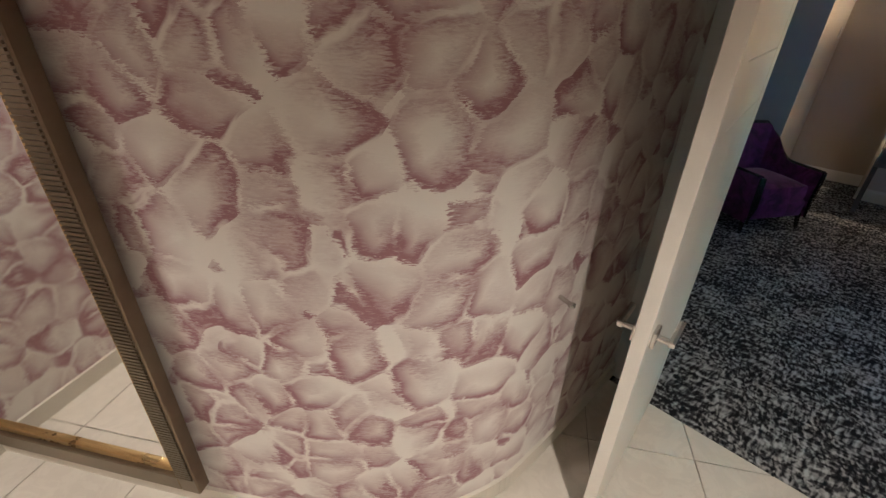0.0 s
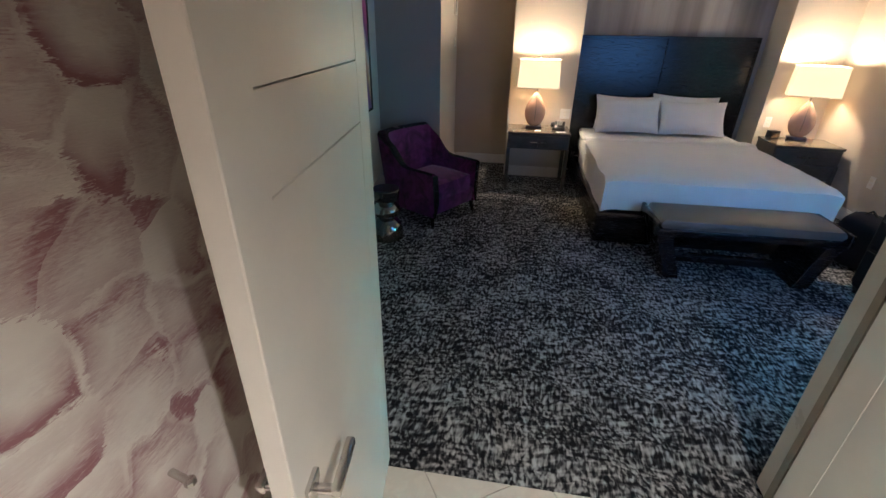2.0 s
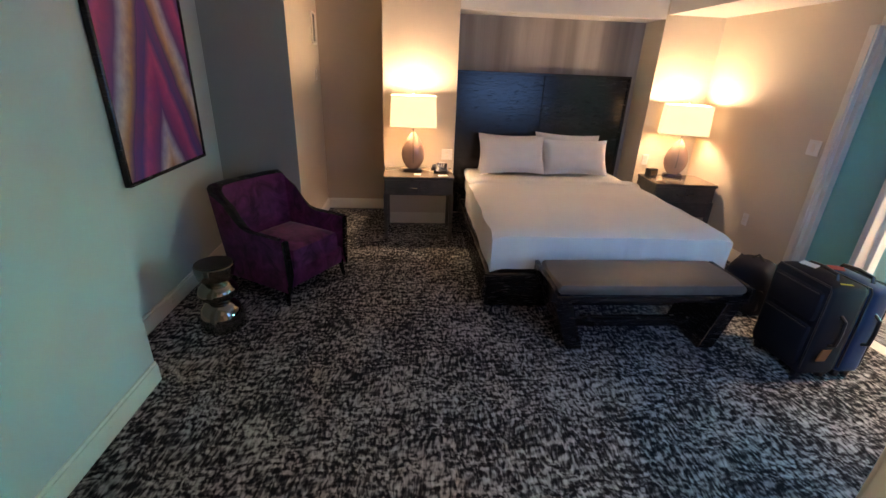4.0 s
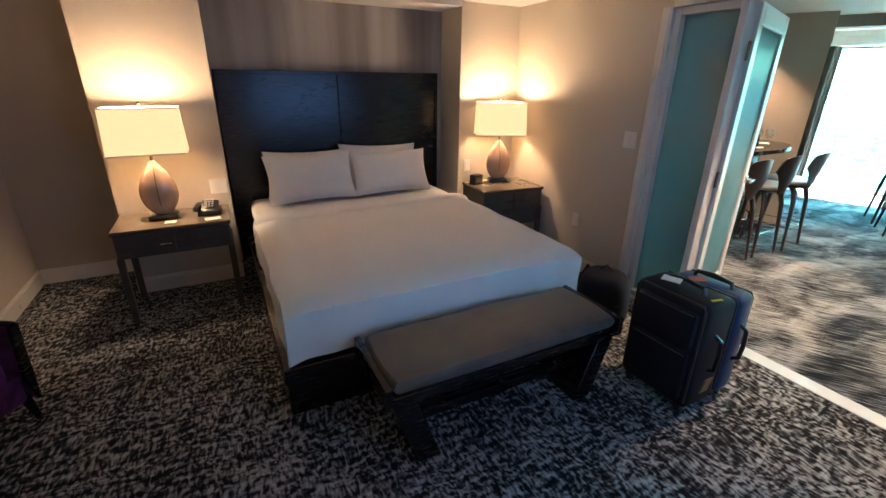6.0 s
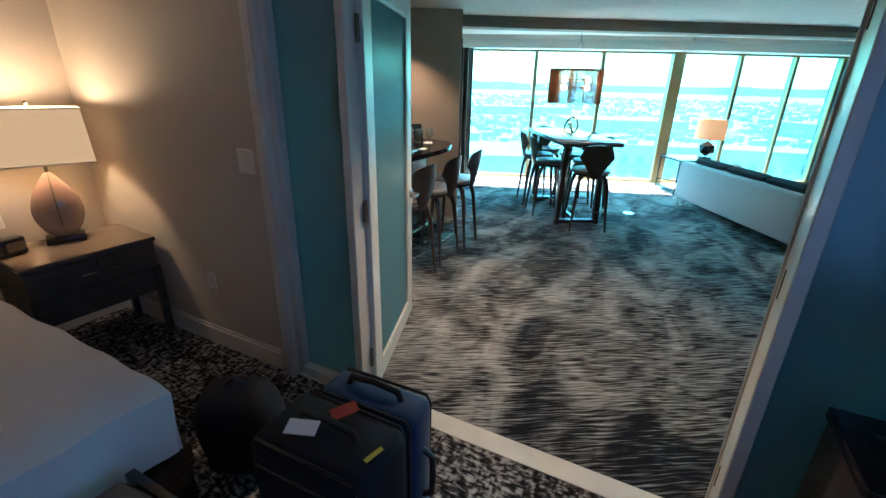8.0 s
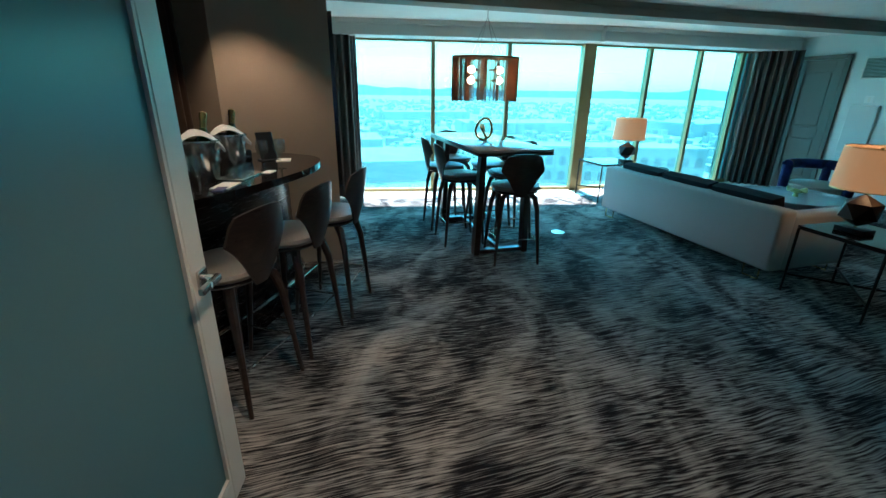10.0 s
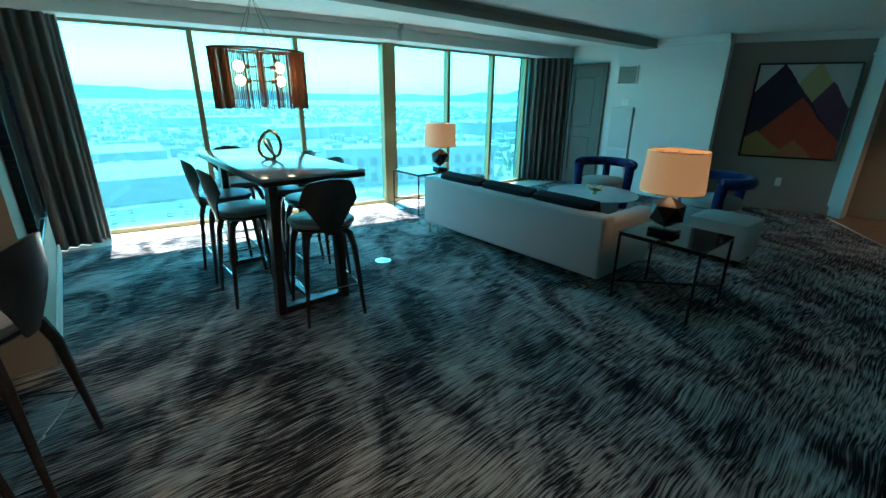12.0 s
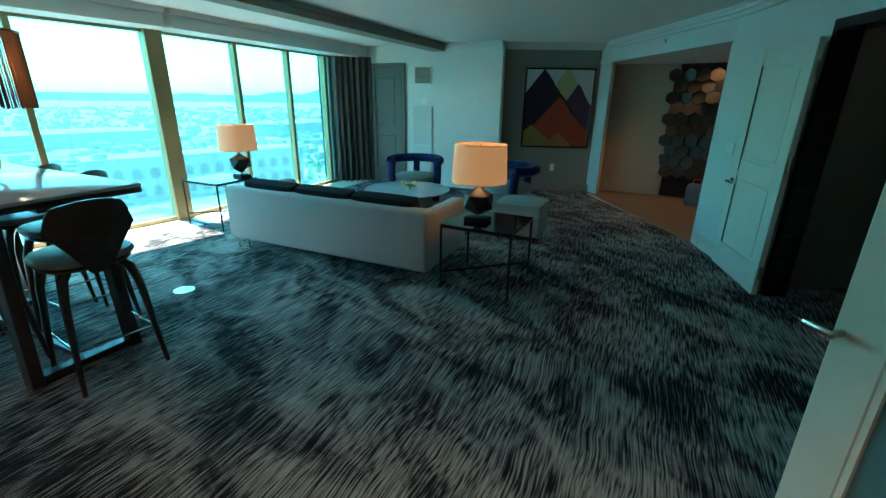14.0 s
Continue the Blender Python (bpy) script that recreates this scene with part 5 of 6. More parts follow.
# ---- things: living room ----
def bar_stool(x, y, rz, group, z=0.0):
    """Bent plywood stool with a shield back; local -y is the front."""
    d = thing("bar_stool", x, y, z, rz, "dark walnut bar stool with a shield back and grey leather seat", "stool", group)
    bm = bmnew()
    prof = [(0.02, 0.655), (0.19, 0.66), (0.212, 0.672), (0.215, 0.685), (0.205, 0.70), (0.15, 0.712), (0.02, 0.715)]
    lathe(bm, prof, 28, 1.0, 0.95, 2.5)
    part("seat", bm, "seat_leather", d, "grey leather seat pad")
    bm = bmnew()
    lathe(bm, [(0.02, 0.63), (0.185, 0.635), (0.20, 0.648), (0.19, 0.662), (0.02, 0.662)], 28, 1.0, 0.95, 2.5)
    part("seat_shell", bm, "dark_wood", d)

    def back(u, v):
        # narrow at the seat, widening to a rounded shield top
        a = 2 * u - 1
        w = 0.036 + 0.152 * v ** 0.85
        corner = 0.10 * max(0.0, (abs(a) - 0.72) / 0.28) ** 2 * v
        zz = 0.62 + (0.375 - 0.05 * a * a - corner) * v
        yy = 0.185 + 0.045 * math.sin(math.pi * 0.5 * v) + 0.03 * v - 0.075 * (a * w / 0.19) ** 2
        return Vector((a * w, yy, zz))
    bm = bmnew()
    slab(bm, back, 16, 16, (0, 0.011, 0))
    part("backrest", bm, "dark_wood", d, "shield-shaped dark walnut back")
    for sx in (-1, 1):
        for sy in (-1, 1):
            bm = bmnew()
            tube(bm, [(sx * 0.10, sy * 0.09, 0.64), (sx * 0.145, sy * 0.135, 0.60), (sx * 0.165, sy * 0.16, 0.50), (sx * 0.20, sy * 0.20, 0.0)], [0.024, 0.025, 0.021, 0.011], 8)
            part("leg", bm, "dark_wood", d)
    k = 0.178
    for a, b in (((-k, -k), (k, -k)), ((k, -k), (k, k)), ((k, k), (-k, k)), ((-k, k), (-k, -k))):
        bm = bmnew()
        rod(bm, (*a, 0.235), (*b, 0.235), 0.0055, n=8)
        part("footrest", bm, "chrome", d, "thin chrome foot bar")
    return d


TC = (8.54, 4.36)            # dining table centre
d = thing("dining_table", TC[0], TC[1], 0, 30, "counter-height dining table with a pale glossy top and dark trestle legs", "table")
bm = bmnew()
solid(bm, -0.835, -0.345, 0.985, 0.835, 0.345, 1.005, bevel=0.006)
part("tabletop", bm, "table_top", d, "pale polished top")
bm = bmnew()
solid(bm, -0.835, -0.345, 0.955, 0.835, 0.345, 0.984, bevel=0.008)
solid(bm, -0.66, -0.06, 0.90, 0.66, 0.06, 0.955, bevel=0.004, seg=1)
part("apron", bm, "dark_wood", d)
for sx in (-1, 1):
    for sy in (-1, 1):
        bm = bmnew()
        m = Matrix.Translation((sx * 0.58, sy * 0.245, 0))
        vs = []
        for z, y0 in ((0.0, 0.0), (0.955, -0.03)):
            vs.append([bm.verts.new(m @ Vector((a * 0.045, sy * y0 + b * 0.028, z))) for a, b in ((-1, -1), (1, -1), (1, 1), (-1, 1))])
        bm.faces.new(vs[0][::-1])
        bm.faces.new(vs[1])
        for i in range(4):
            bm.faces.new((vs[0][i], vs[0][(i + 1) % 4], vs[1][(i + 1) % 4], vs[1][i]))
        bmesh.ops.bevel(bm, geom=bm.edges[:], offset=0.004, segments=1, affect='EDGES')
        part("leg", bm, "dark_wood", d)
    bm = bmnew()
    solid(bm, sx * 0.58 - 0.035, -0.225, 0.012, sx * 0.58 + 0.035, 0.225, 0.05, bevel=0.004, seg=1)
    part("foot_rail", bm, "dark_wood", d)
bm = bmnew()
solid(bm, -0.55, -0.02, 0.02, 0.55, 0.02, 0.05, bevel=0.003, seg=1)
part("stretcher", bm, "dark_wood", d)
# stools round the table: near end, far end, two a side
for u, v, rz in ((-0.73, -0.045, 113), (1.0, 0.0, -60), (-0.12, 0.27, 30), (0.44, 0.27, 30), (-0.10, -0.26, 210), (0.44, -0.26, 210)):
    x, y = uv(u, v, TC)
    bar_stool(x, y, rz, "stools round the dining table")

d = thing("sculpture", *uv(-0.01, 0.0, TC), 1.006, 40, "copper sculpture of two linked rings on the table", "sculpture")
for rad, tilt, z in ((0.105, 12, 0.107), (0.078, -22, 0.083)):
    bm = bmnew()
    mt = pose(0, 0, z, 90 + tilt, 0, tilt * 1.5)
    tube(bm, [mt @ Vector((rad * math.cos(2 * math.pi * i / 40), rad * 0.98 * math.sin(2 * math.pi * i / 40), 0.008 * math.sin(4 * math.pi * i / 40))) for i in range(40)], 0.0125, 10, closed=True)
    part("ring", bm, "gold", d)

# pendant of hanging copper chains
PC = (8.57, 4.37)
d = thing("pendant_lamp", PC[0], PC[1], 0, 30, "oval pendant lamp of copper chains with four globe bulbs", "lamp")
PZ0, PZ1 = 1.38, 1.77
def oval(i, n, k=1.0):
    a = 2 * math.pi * i / n
    return (0.215 * k * math.cos(a), 0.33 * k * math.sin(a))
for z, nm in ((PZ1, "top_ring"),):
    bm = bmnew()
    tube(bm, [(*oval(i, 48), z) for i in range(48)], 0.009, 8, closed=True)
    tube(bm, [(-0.21, 0, z), (0.21, 0, z)], 0.006, 6)
    tube(bm, [(0, -0.32, z), (0, 0.32, z)], 0.006, 6)
    part(nm, bm, "rust_chain", d)
NCH = 150
for i in range(NCH):
    x, y = oval(i + 0.3 * random.random(), NCH)
    bm = bmnew()
    r = 0.0032 + 0.0012 * random.random()
    z0 = PZ0 - 0.008 * random.random()
    rod(bm, (x, y, z0), (x + 0.002, y, PZ1 - 0.005), r, r, 5)
    part("chain", bm, "rust_chain", d)
bm = bmnew()
rod(bm, (0, 0, 1.50), (0, 0, PZ1), 0.008)
for z in (1.565, 1.66):
    rod(bm, (0, -0.14, z), (0, 0.14, z), 0.006)
    for s in (-1, 1):
        rod(bm, (0, s * 0.075, z), (0, s * 0.115, z), 0.016, 0.016)
part("stem", bm, "rust_chain", d)
for z in (1.565, 1.66):
    for s in (-1, 1):
        bm = bmnew()
        lathe(bm, [(0.036 * math.sin(math.pi * (0.03 + 0.94 * i / 12)), 0.036 * -math.cos(math.pi * (0.03 + 0.94 * i / 12))) for i in range(13)], 18, at=(0, s * 0.145, z))
        part("bulb", bm, "bulb", d, "glowing round bulb")
bm = bmnew()
rod(bm, (0, 0, 2.12), (0, 0, LC - 0.012), 0.006)
for x, y in ((0.1, 0.13), (-0.1, 0.13), (0.1, -0.13), (-0.1, -0.13)):
    rod(bm, (x, y, PZ1), (0, 0, 2.12), 0.0022, n=5)
part("cable", bm, "chrome", d)
bm = bmnew()
lathe(bm, [(0.05, LC - 0.022), (0.06, LC - 0.018), (0.06, LC - 0.002)], 24)
part("canopy", bm, "chrome", d)

# sofa
SX, SY = 8.87, 2.44
d = thing("sofa", SX, SY, 0, 31, "pale grey fabric sofa with brass sled feet", "sofa")
L = 1.12
bm = bmnew()
solid(bm, -L, -0.16, 0.10, L, 0.0, 0.62, bevel=0.035, seg=3)
part("backrest", bm, "sofa", d)
for s in (-1, 1):
    bm = bmnew()
    solid(bm, min(s * L, s * (L - 0.16)), -0.86, 0.10, max(s * L, s * (L - 0.16)), -0.13, 0.58, bevel=0.04, seg=3)
    part("armrest", bm, "sofa", d)
bm = bmnew()
solid(bm, -L + 0.15, -0.84, 0.10, L - 0.15, -0.15, 0.27, bevel=0.015)
part("seat_base", bm, "sofa", d)
w = (2 * L - 0.33) / 3
for i in range(3):
    x0 = -L + 0.165 + i * w
    bm = bmnew()
    cushion(bm, x0 + 0.004, -0.87, 0.265, x0 + w - 0.004, -0.18, 0.42, 0.02)
    part("seat_cushion", bm, "sofa", d)
    bm = bmnew()
    mt = pose(x0 + w / 2, -0.19, 0.52, 78, 0, 0)
    cushion(bm, -w / 2 + 0.004, -0.17, -0.07, w / 2 - 0.004, 0.165, 0.07, 0.03, m=mt)
    part("back_cushion", bm, "black_velvet", d, "black velvet back cushion")
for s in (-1, 1):
    bm = bmnew()
    x = s * (L - 0.16)
    tube(bm, [(x - 0.07, -0.03, 0.10), (x - 0.07, -0.03, 0.006), (x + 0.07, -0.03, 0.006), (x + 0.07, -0.03, 0.10)], 0.007, 6)
    part("foot", bm, "gold", d, "brass sled foot")
    bm = bmnew()
    tube(bm, [(x - 0.07, -0.83, 0.10), (x - 0.07, -0.83, 0.006), (x + 0.07, -0.83, 0.006), (x + 0.07, -0.83, 0.10)], 0.007, 6)
    part("foot", bm, "gold", d, "brass sled foot")


def glass_side_table(x, y, rz, group):
    d = thing("side_table", x, y, 0, rz, "black metal side table with a dark glass top", "side table", group)
    hx, hy, h = 0.295, 0.285, 0.54
    bm = bmnew()
    solid(bm, -hx, -hy, h - 0.012, hx, hy, h, bevel=0.003, seg=1)
    part("glass_top", bm, "granite", d, "dark reflective glass top")
    framed_pts = [(-hx + 0.01, -hy + 0.01), (hx - 0.01, -hy + 0.01), (hx - 0.01, hy - 0.01), (-hx + 0.01, hy - 0.01)]
    bm = bmnew()
    tube(bm, [(*p, h - 0.022) for p in framed_pts], 0.009, 6, closed=True)
    part("frame", bm, "black_metal", d)
    for px, py in framed_pts:
        bm = bmnew()
        rod(bm, (px, py, 0), (px, py, h - 0.02), 0.009, 0.011, 8)
        part("leg", bm, "black_metal", d)
    bm = bmnew()
    rod(bm, (*framed_pts[0], 0.14), (*framed_pts[2], 0.14), 0.009, n=8)
    rod(bm, (*framed_pts[1], 0.14), (*framed_pts[3], 0.14), 0.009, n=8)
    part("cross_brace", bm, "black_metal", d)
    return d


def drum_lamp(x, y, rz, z=0.541):
    d = thing("table_lamp", x, y, z, rz, "table lamp with a faceted black base and drum shade", "lamp", "lamps beside the sofa")
    bm = bmnew()
    solid(bm, -0.095, -0.065, 0.0, 0.095, 0.065, 0.035, bevel=0.004)
    part("base", bm, "black_metal", d)
    bm = bmnew()
    rod(bm, (0, 0, 0.025), (0, 0, 0.06), 0.010)
    rod(bm, (0, 0, 0.22), (0, 0, 0.585), 0.009)
    lathe(bm, [(0.004, 0.0), (0.012, 0.006), (0.004, 0.02)], 12, at=(0, 0, 0.585))
    part("stem", bm, "gold", d)
    bm = bmnew()
    bmesh.ops.create_icosphere(bm, subdivisions=1, radius=0.13, matrix=Matrix.Translation((0, 0, 0.16)) @ Matrix.Diagonal((1.0, 1.0, 0.92, 1)))
    me = part("faceted_body", bm, "black_metal", d, "faceted black ball")
    for p in me.data.polygons:
        p.use_smooth = False
    bm = bmnew()
    n = 40
    rings = []
    for z0, r in ((0.315, 0.215), (0.60, 0.20)):
        rings.append([bm.verts.new((r * math.cos(2 * math.pi * i / n), r * math.sin(2 * math.pi * i / n), z0)) for i in range(n)])
    for i in range(n):
        bm.faces.new((rings[0][i], rings[0][(i + 1) % n], rings[1][(i + 1) % n], rings[1][i]))
    part("shade", bm, "shade_dim", d, "beige linen drum shade")
    for z0, r in ((0.315, 0.2155), (0.60, 0.2005)):
        bm = bmnew()
        tube(bm, [(r * math.cos(2 * math.pi * i / n), r * math.sin(2 * math.pi * i / n), z0) for i in range(n)], 0.003, 6, closed=True)
        part("shade_rim", bm, "gold", d)
    bm = bmnew()
    for i in range(3):
        rod(bm, (0, 0, 0.585), (0.20 * math.cos(2.1 * i), 0.20 * math.sin(2.1 * i), 0.595), 0.002, n=5)
    part("spider", bm, "gold", d)
    point_lamp("lamp_bulb", x, y, z + 0.45, SIDE_W, (1.0, 0.55, 0.25), 0.04)


glass_side_table(7.715, 1.40, 29, "side tables beside the sofa")
drum_lamp(7.75, 1.48, 30)
glass_side_table(10.84, 2.90, 30, "side tables beside the sofa")
drum_lamp(10.83, 2.66, 20)

# coffee table and bowl
d = thing("coffee_table", 9.72, 1.0, 0, 30, "round glass coffee table", "coffee table")
bm = bmnew()
lathe(bm, [(0.50, 0.405), (0.52, 0.408), (0.52, 0.418), (0.51, 0.42), (0.02, 0.42)], 48)
part("glass_top", bm, "table_top", d, "glossy round glass top")
bm = bmnew()
lathe(bm, [(0.34, 0.0), (0.345, 0.03), (0.33, 0.05), (0.30, 0.39), (0.31, 0.404), (0.02, 0.404)], 40)
part("pedestal", bm, "sofa", d)
M["bowl"] = plain("pale yellow ceramic", (0.55, 0.50, 0.22), 0.3)
d = thing("bowl", 9.63, 1.02, 0.421, 0, "pale yellow folded bowl on the coffee table", "bowl")
bm = bmnew()
rings = [(0.035, 0.0), (0.035, 0.012), (0.02, 0.03), (0.06, 0.055), (0.12, 0.075), (0.115, 0.08), (0.055, 0.062), (0.01, 0.05)]
lathe(bm, rings, 26, 1.0, 0.75)
for q in bm.verts:
    if q.co.z > 0.06:
        q.co.z += 0.02 * math.sin(3 * math.atan2(q.co.y, q.co.x))
part("dish", bm, "bowl", d)


def barrel_chair(x, y, rz):
    d = thing("accent_chair", x, y, 0, rz, "navy velvet barrel chair with a grey seat", "chair", "blue chairs by the coffee table")
    bm = bmnew()
    lathe(bm, [(0.28, 0.05), (0.30, 0.06), (0.31, 0.30), (0.30, 0.31)], 32)
    part("seat_base", bm, "ottoman", d)
    bm = bmnew()
    lathe(bm, [(0.02, 0.31), (0.30, 0.315), (0.315, 0.34), (0.31, 0.40), (0.28, 0.42), (0.02, 0.43)], 32)
    part("seat_cushion", bm, "ottoman", d, "grey seat cushion")
    bm = bmnew()
    pts = [(0.36 * math.cos(radians(a)), 0.34 * math.sin(radians(a)), 0.62) for a in range(-25, 206, 11)]
    tube(bm, pts, 0.062, 12)
    part("back_roll", bm, "navy", d, "padded navy velvet back roll")
    for s in (-1, 1):
        bm = bmnew()
        tube(bm, [(s * 0.33, -0.13, 0.62), (s * 0.33, -0.15, 0.45), (s * 0.31, -0.14, 0.06)], [0.062, 0.058, 0.05], 12)
        part("arm_post", bm, "navy", d)
    bm = bmnew()
    tube(bm, [(0.0, 0.33, 0.60), (0.0, 0.31, 0.3), (0.0, 0.29, 0.06)], [0.05, 0.05, 0.04], 12)
    part("back_post", bm, "navy", d)
    bm = bmnew()
    lathe(bm, [(0.25, 0.0), (0.26, 0.02), (0.26, 0.05)], 28)
    part("plinth", bm, "black_wood", d)


barrel_chair(10.62, 0.35, 235)
barrel_chair(9.36, -0.33, 172)
d = thing("ottoman", 8.52, 0.22, 0, 30, "low grey upholstered ottoman", "ottoman")
bm = bmnew()
cushion(bm, -0.26, -0.24, 0.26, 0.26, 0.24, 0.42, 0.02)
part("cushion", bm, "ottoman", d)
bm = bmnew()
solid(bm, -0.25, -0.23, 0.07, 0.25, 0.23, 0.28, bevel=0.015)
part("base", bm, "ottoman", d)
for sx in (-1, 1):
    for sy in (-1, 1):
        bm = bmnew()
        rod(bm, (sx * 0.2, sy * 0.18, 0), (sx * 0.2, sy * 0.18, 0.08), 0.012, 0.016, 8)
        part("leg", bm, "black_metal", d)

d = thing("floor_box", 8.87, 3.523, 0.0, 30, "round metal floor outlet cover in the carpet", "floor outlet")
bm = bmnew()
lathe(bm, [(0.075, 0.0), (0.075, 0.004), (0.06, 0.006), (0.058, 0.004), (0.01, 0.0045)], 28)
part("cover", bm, "chrome", d)


def drapes(name, p, q, z0, z1, folds, material, label, amp=0.05):
    p, q = Vector(p), Vector(q)
    n = (q - p).length
    rz = math.degrees(math.atan2((q - p).y, (q - p).x))
    d = thing(name, p.x, p.y, 0, rz, label, "curtain")

    def f(u, v):
        wob = 0.25 * noise.noise(Vector((u * 4, v * 1.2, n)))
        s = math.sin(2 * math.pi * folds * (u + 0.012 * wob)) + 0.35 * math.sin(2 * math.pi * folds * 0.37 * u + 1)
        return Vector((u * n + 0.01 * wob, amp * (s + wob) * (0.75 + 0.25 * (1 - v)), z0 + (z1 - z0) * v))
    bm = bmnew()
    sheet(bm, f, folds * 12, 10, 0.004)
    part("cloth", bm, material, d)
    return d


drapes("curtain", (9.46, 6.72), (9.80, 6.38), 0.01, 2.13, 5, "curtain", "dark grey drape gathered beside the window", 0.04)
drapes("curtain", (9.80, 6.48), (9.90, 6.34), 0.01, 2.13, 4, "sheer", "pale curtain lining gathered at the window edge", 0.035)
drapes("curtain", (12.76, 0.64), (12.57, 0.06), 0.01, 2.13, 6, "curtain", "dark grey drape gathered at the end of the windows", 0.05)
drapes("curtain", (12.85, 0.92), (12.77, 0.64), 0.01, 2.13, 3, "sheer", "pale curtain lining at the end of the windows", 0.035)
drapes("curtain", (6.25, 6.55), (7.05, 6.45), 0.5, 2.055, 11, "curtain_brown", "closed brown drapes behind the bar", 0.035)

# end wall: vent, thermostat, tall panel, dark door


def on_end(s):
    return (E0[0] + s * UX, E0[1] + s * UY)


vent(*[c - k for c, k in zip(on_end(1.39), (0.006, -0.010))], 1.84, 180 + 30, 0.34, 0.29, 14, "dark air vent grille high on the end wall")
wall_plate("thermostat", *on_end(1.37), 1.43, 180 + 30, 0.115, 0.10, "white thermostat on the end wall", "thermostat", "switch")
d = thing("access_panel", *on_end(1.39), 0.15, 180 + 30, "tall off-white metal access panel with a lower grille", "panel")
bm = bmnew()
solid(bm, -0.185, -0.03, 0, 0.185, 0, 1.20, bevel=0.004, seg=1)
part("body", bm, "wall_live", d)
bm = bmnew()
solid(bm, -0.175, -0.034, 0.56, 0.175, -0.029, 1.19, bevel=0.002, seg=1)
part("cover", bm, "wall_pale", d)
for i in range(16):
    bm = bmnew()
    solid(bm, -0.165, -0.036, 0.05 + i * 0.03, 0.165, -0.029, 0.065 + i * 0.03)
    part("louvre", bm, "wall_pale", d)
d = panel_door("door_3", *[c - k for c, k in zip(on_end(2.45), (0.012, -0.021))], 180 + 30, 0.66, 1.98, "dark taupe connecting door in the end wall", sides=(1,), handle=0.94, material="door_taupe_shaded", hinges=False)
bm = bmnew()
for x0, x1, z0, z1 in ((-0.06, 0.0, 0, 2.04), (0.66, 0.72, 0, 2.04), (0.0, 0.66, 1.985, 2.04)):
    solid(bm, x0, -0.02, z0, x1, 0.012, z1, bevel=0.004, seg=1)
part("casing", bm, "door_taupe_shaded", d)


def mountains():
    m = Nodes("mountain canvas")
    tex = m.n("ShaderNodeTexCoord").outputs["Object"]
    sep = m.n("ShaderNodeSeparateXYZ")
    m.link(tex, sep.inputs[0])
    wob = m.math('MULTIPLY', m.math('SUBTRACT', m.noise(tex, 5, 4, 0.6), 0.5), 0.07)
    x, z = m.math('ADD', sep.outputs[0], wob), m.math('ADD', sep.outputs[2], wob)

    def peak(px, pz, slope):
        side = m.math('MULTIPLY', m.math('ABSOLUTE', m.math('SUBTRACT', x, px)), slope)
        return m.math('GREATER_THAN', m.math('SUBTRACT', m.math('SUBTRACT', pz, side), z), 0.0)
    tone = m.noise(tex, 4, 4, 0.6)
    c = m.mix(tone, (0.34, 0.36, 0.38), (0.55, 0.56, 0.54))
    for px, pz, sl, c0, c1 in ((0.12, 1.25, 1.5, (0.30, 0.28, 0.10), (0.45, 0.40, 0.22)), (0.30, 1.0, 1.5, (0.05, 0.02, 0.05), (0.10, 0.04, 0.09)), (-0.25, 1.22, 1.30, (0.006, 0.005, 0.015), (0.02, 0.012, 0.04)), (0.02, 0.80, 1.15, (0.26, 0.02, 0.015), (0.36, 0.06, 0.02)), (-0.40, 0.36, 0.8, (0.20, 0.10, 0.03), (0.30, 0.24, 0.06)), (0.05, 0.25, 0.9, (0.32, 0.07, 0.025), (0.36, 0.17, 0.06))):
        c = m.mix(peak(px, pz, sl), c, m.mix(tone, c0, c1))
    m.set(c, 0.45, 0, 0.4)
    m.bump(m.noise(tex, 70, 3), 0.2, 0.003)
    return m.mat


M["mountains"] = mountains()
painting("painting", 10.205, -2.10, 0.73, 180 + 53, 1.10, 1.225, "abstract mountain painting in black, red and orange", "mountains")
wall_plate("outlet", 10.20, -2.10, 0.40, 180 + 53, 0.07, 0.115, "white outlet under the mountain painting", "outlet", "outlet")

# closet wall: switches and open door leaf
AC = math.degrees(math.atan2(F1[1] - F0[1], F1[0] - F0[0]))
wall_plate("light_switch", 7.07, -1.008, 1.06, 180 + AC - 180 + 0, 0.16, 0.115, "white three-gang light switch plate by the foyer", "switch", "switch").rotation_euler.z = radians(AC + 180)
d = panel_door("door_4", 6.335, -0.245, AC + 175, 0.82, 1.89, "pale door leaf with dark panel grooves, open against the wall", sides=(1,), handle=0.80)
bm = bmnew()
for x0, z0, x1, z1 in ((0.70, 0.24, 0.71, 0.78), (0.70, 0.90, 0.71, 1.76)):
    solid(bm, x0, 0.019, z0, x1, 0.024, z1)
part("panel_groove", bm, "black_plastic", d, "dark panel groove")
d = thing("door_frame", 6.31, -0.37, 0, AC, "dark wooden frame of the unlit doorway", "door frame")
d["kind"] = "structure"
bm = bmnew()
for x0, x1, z0, z1 in ((0.0, 0.05, 0, 2.0), (0.90, 0.95, 0, 2.0), (0.05, 0.90, 1.93, 2.0)):
    solid(bm, x0, -0.03, z0, x1, 0.14, z1, bevel=0.004, seg=1)
part("jamb", bm, "black_wood", d)

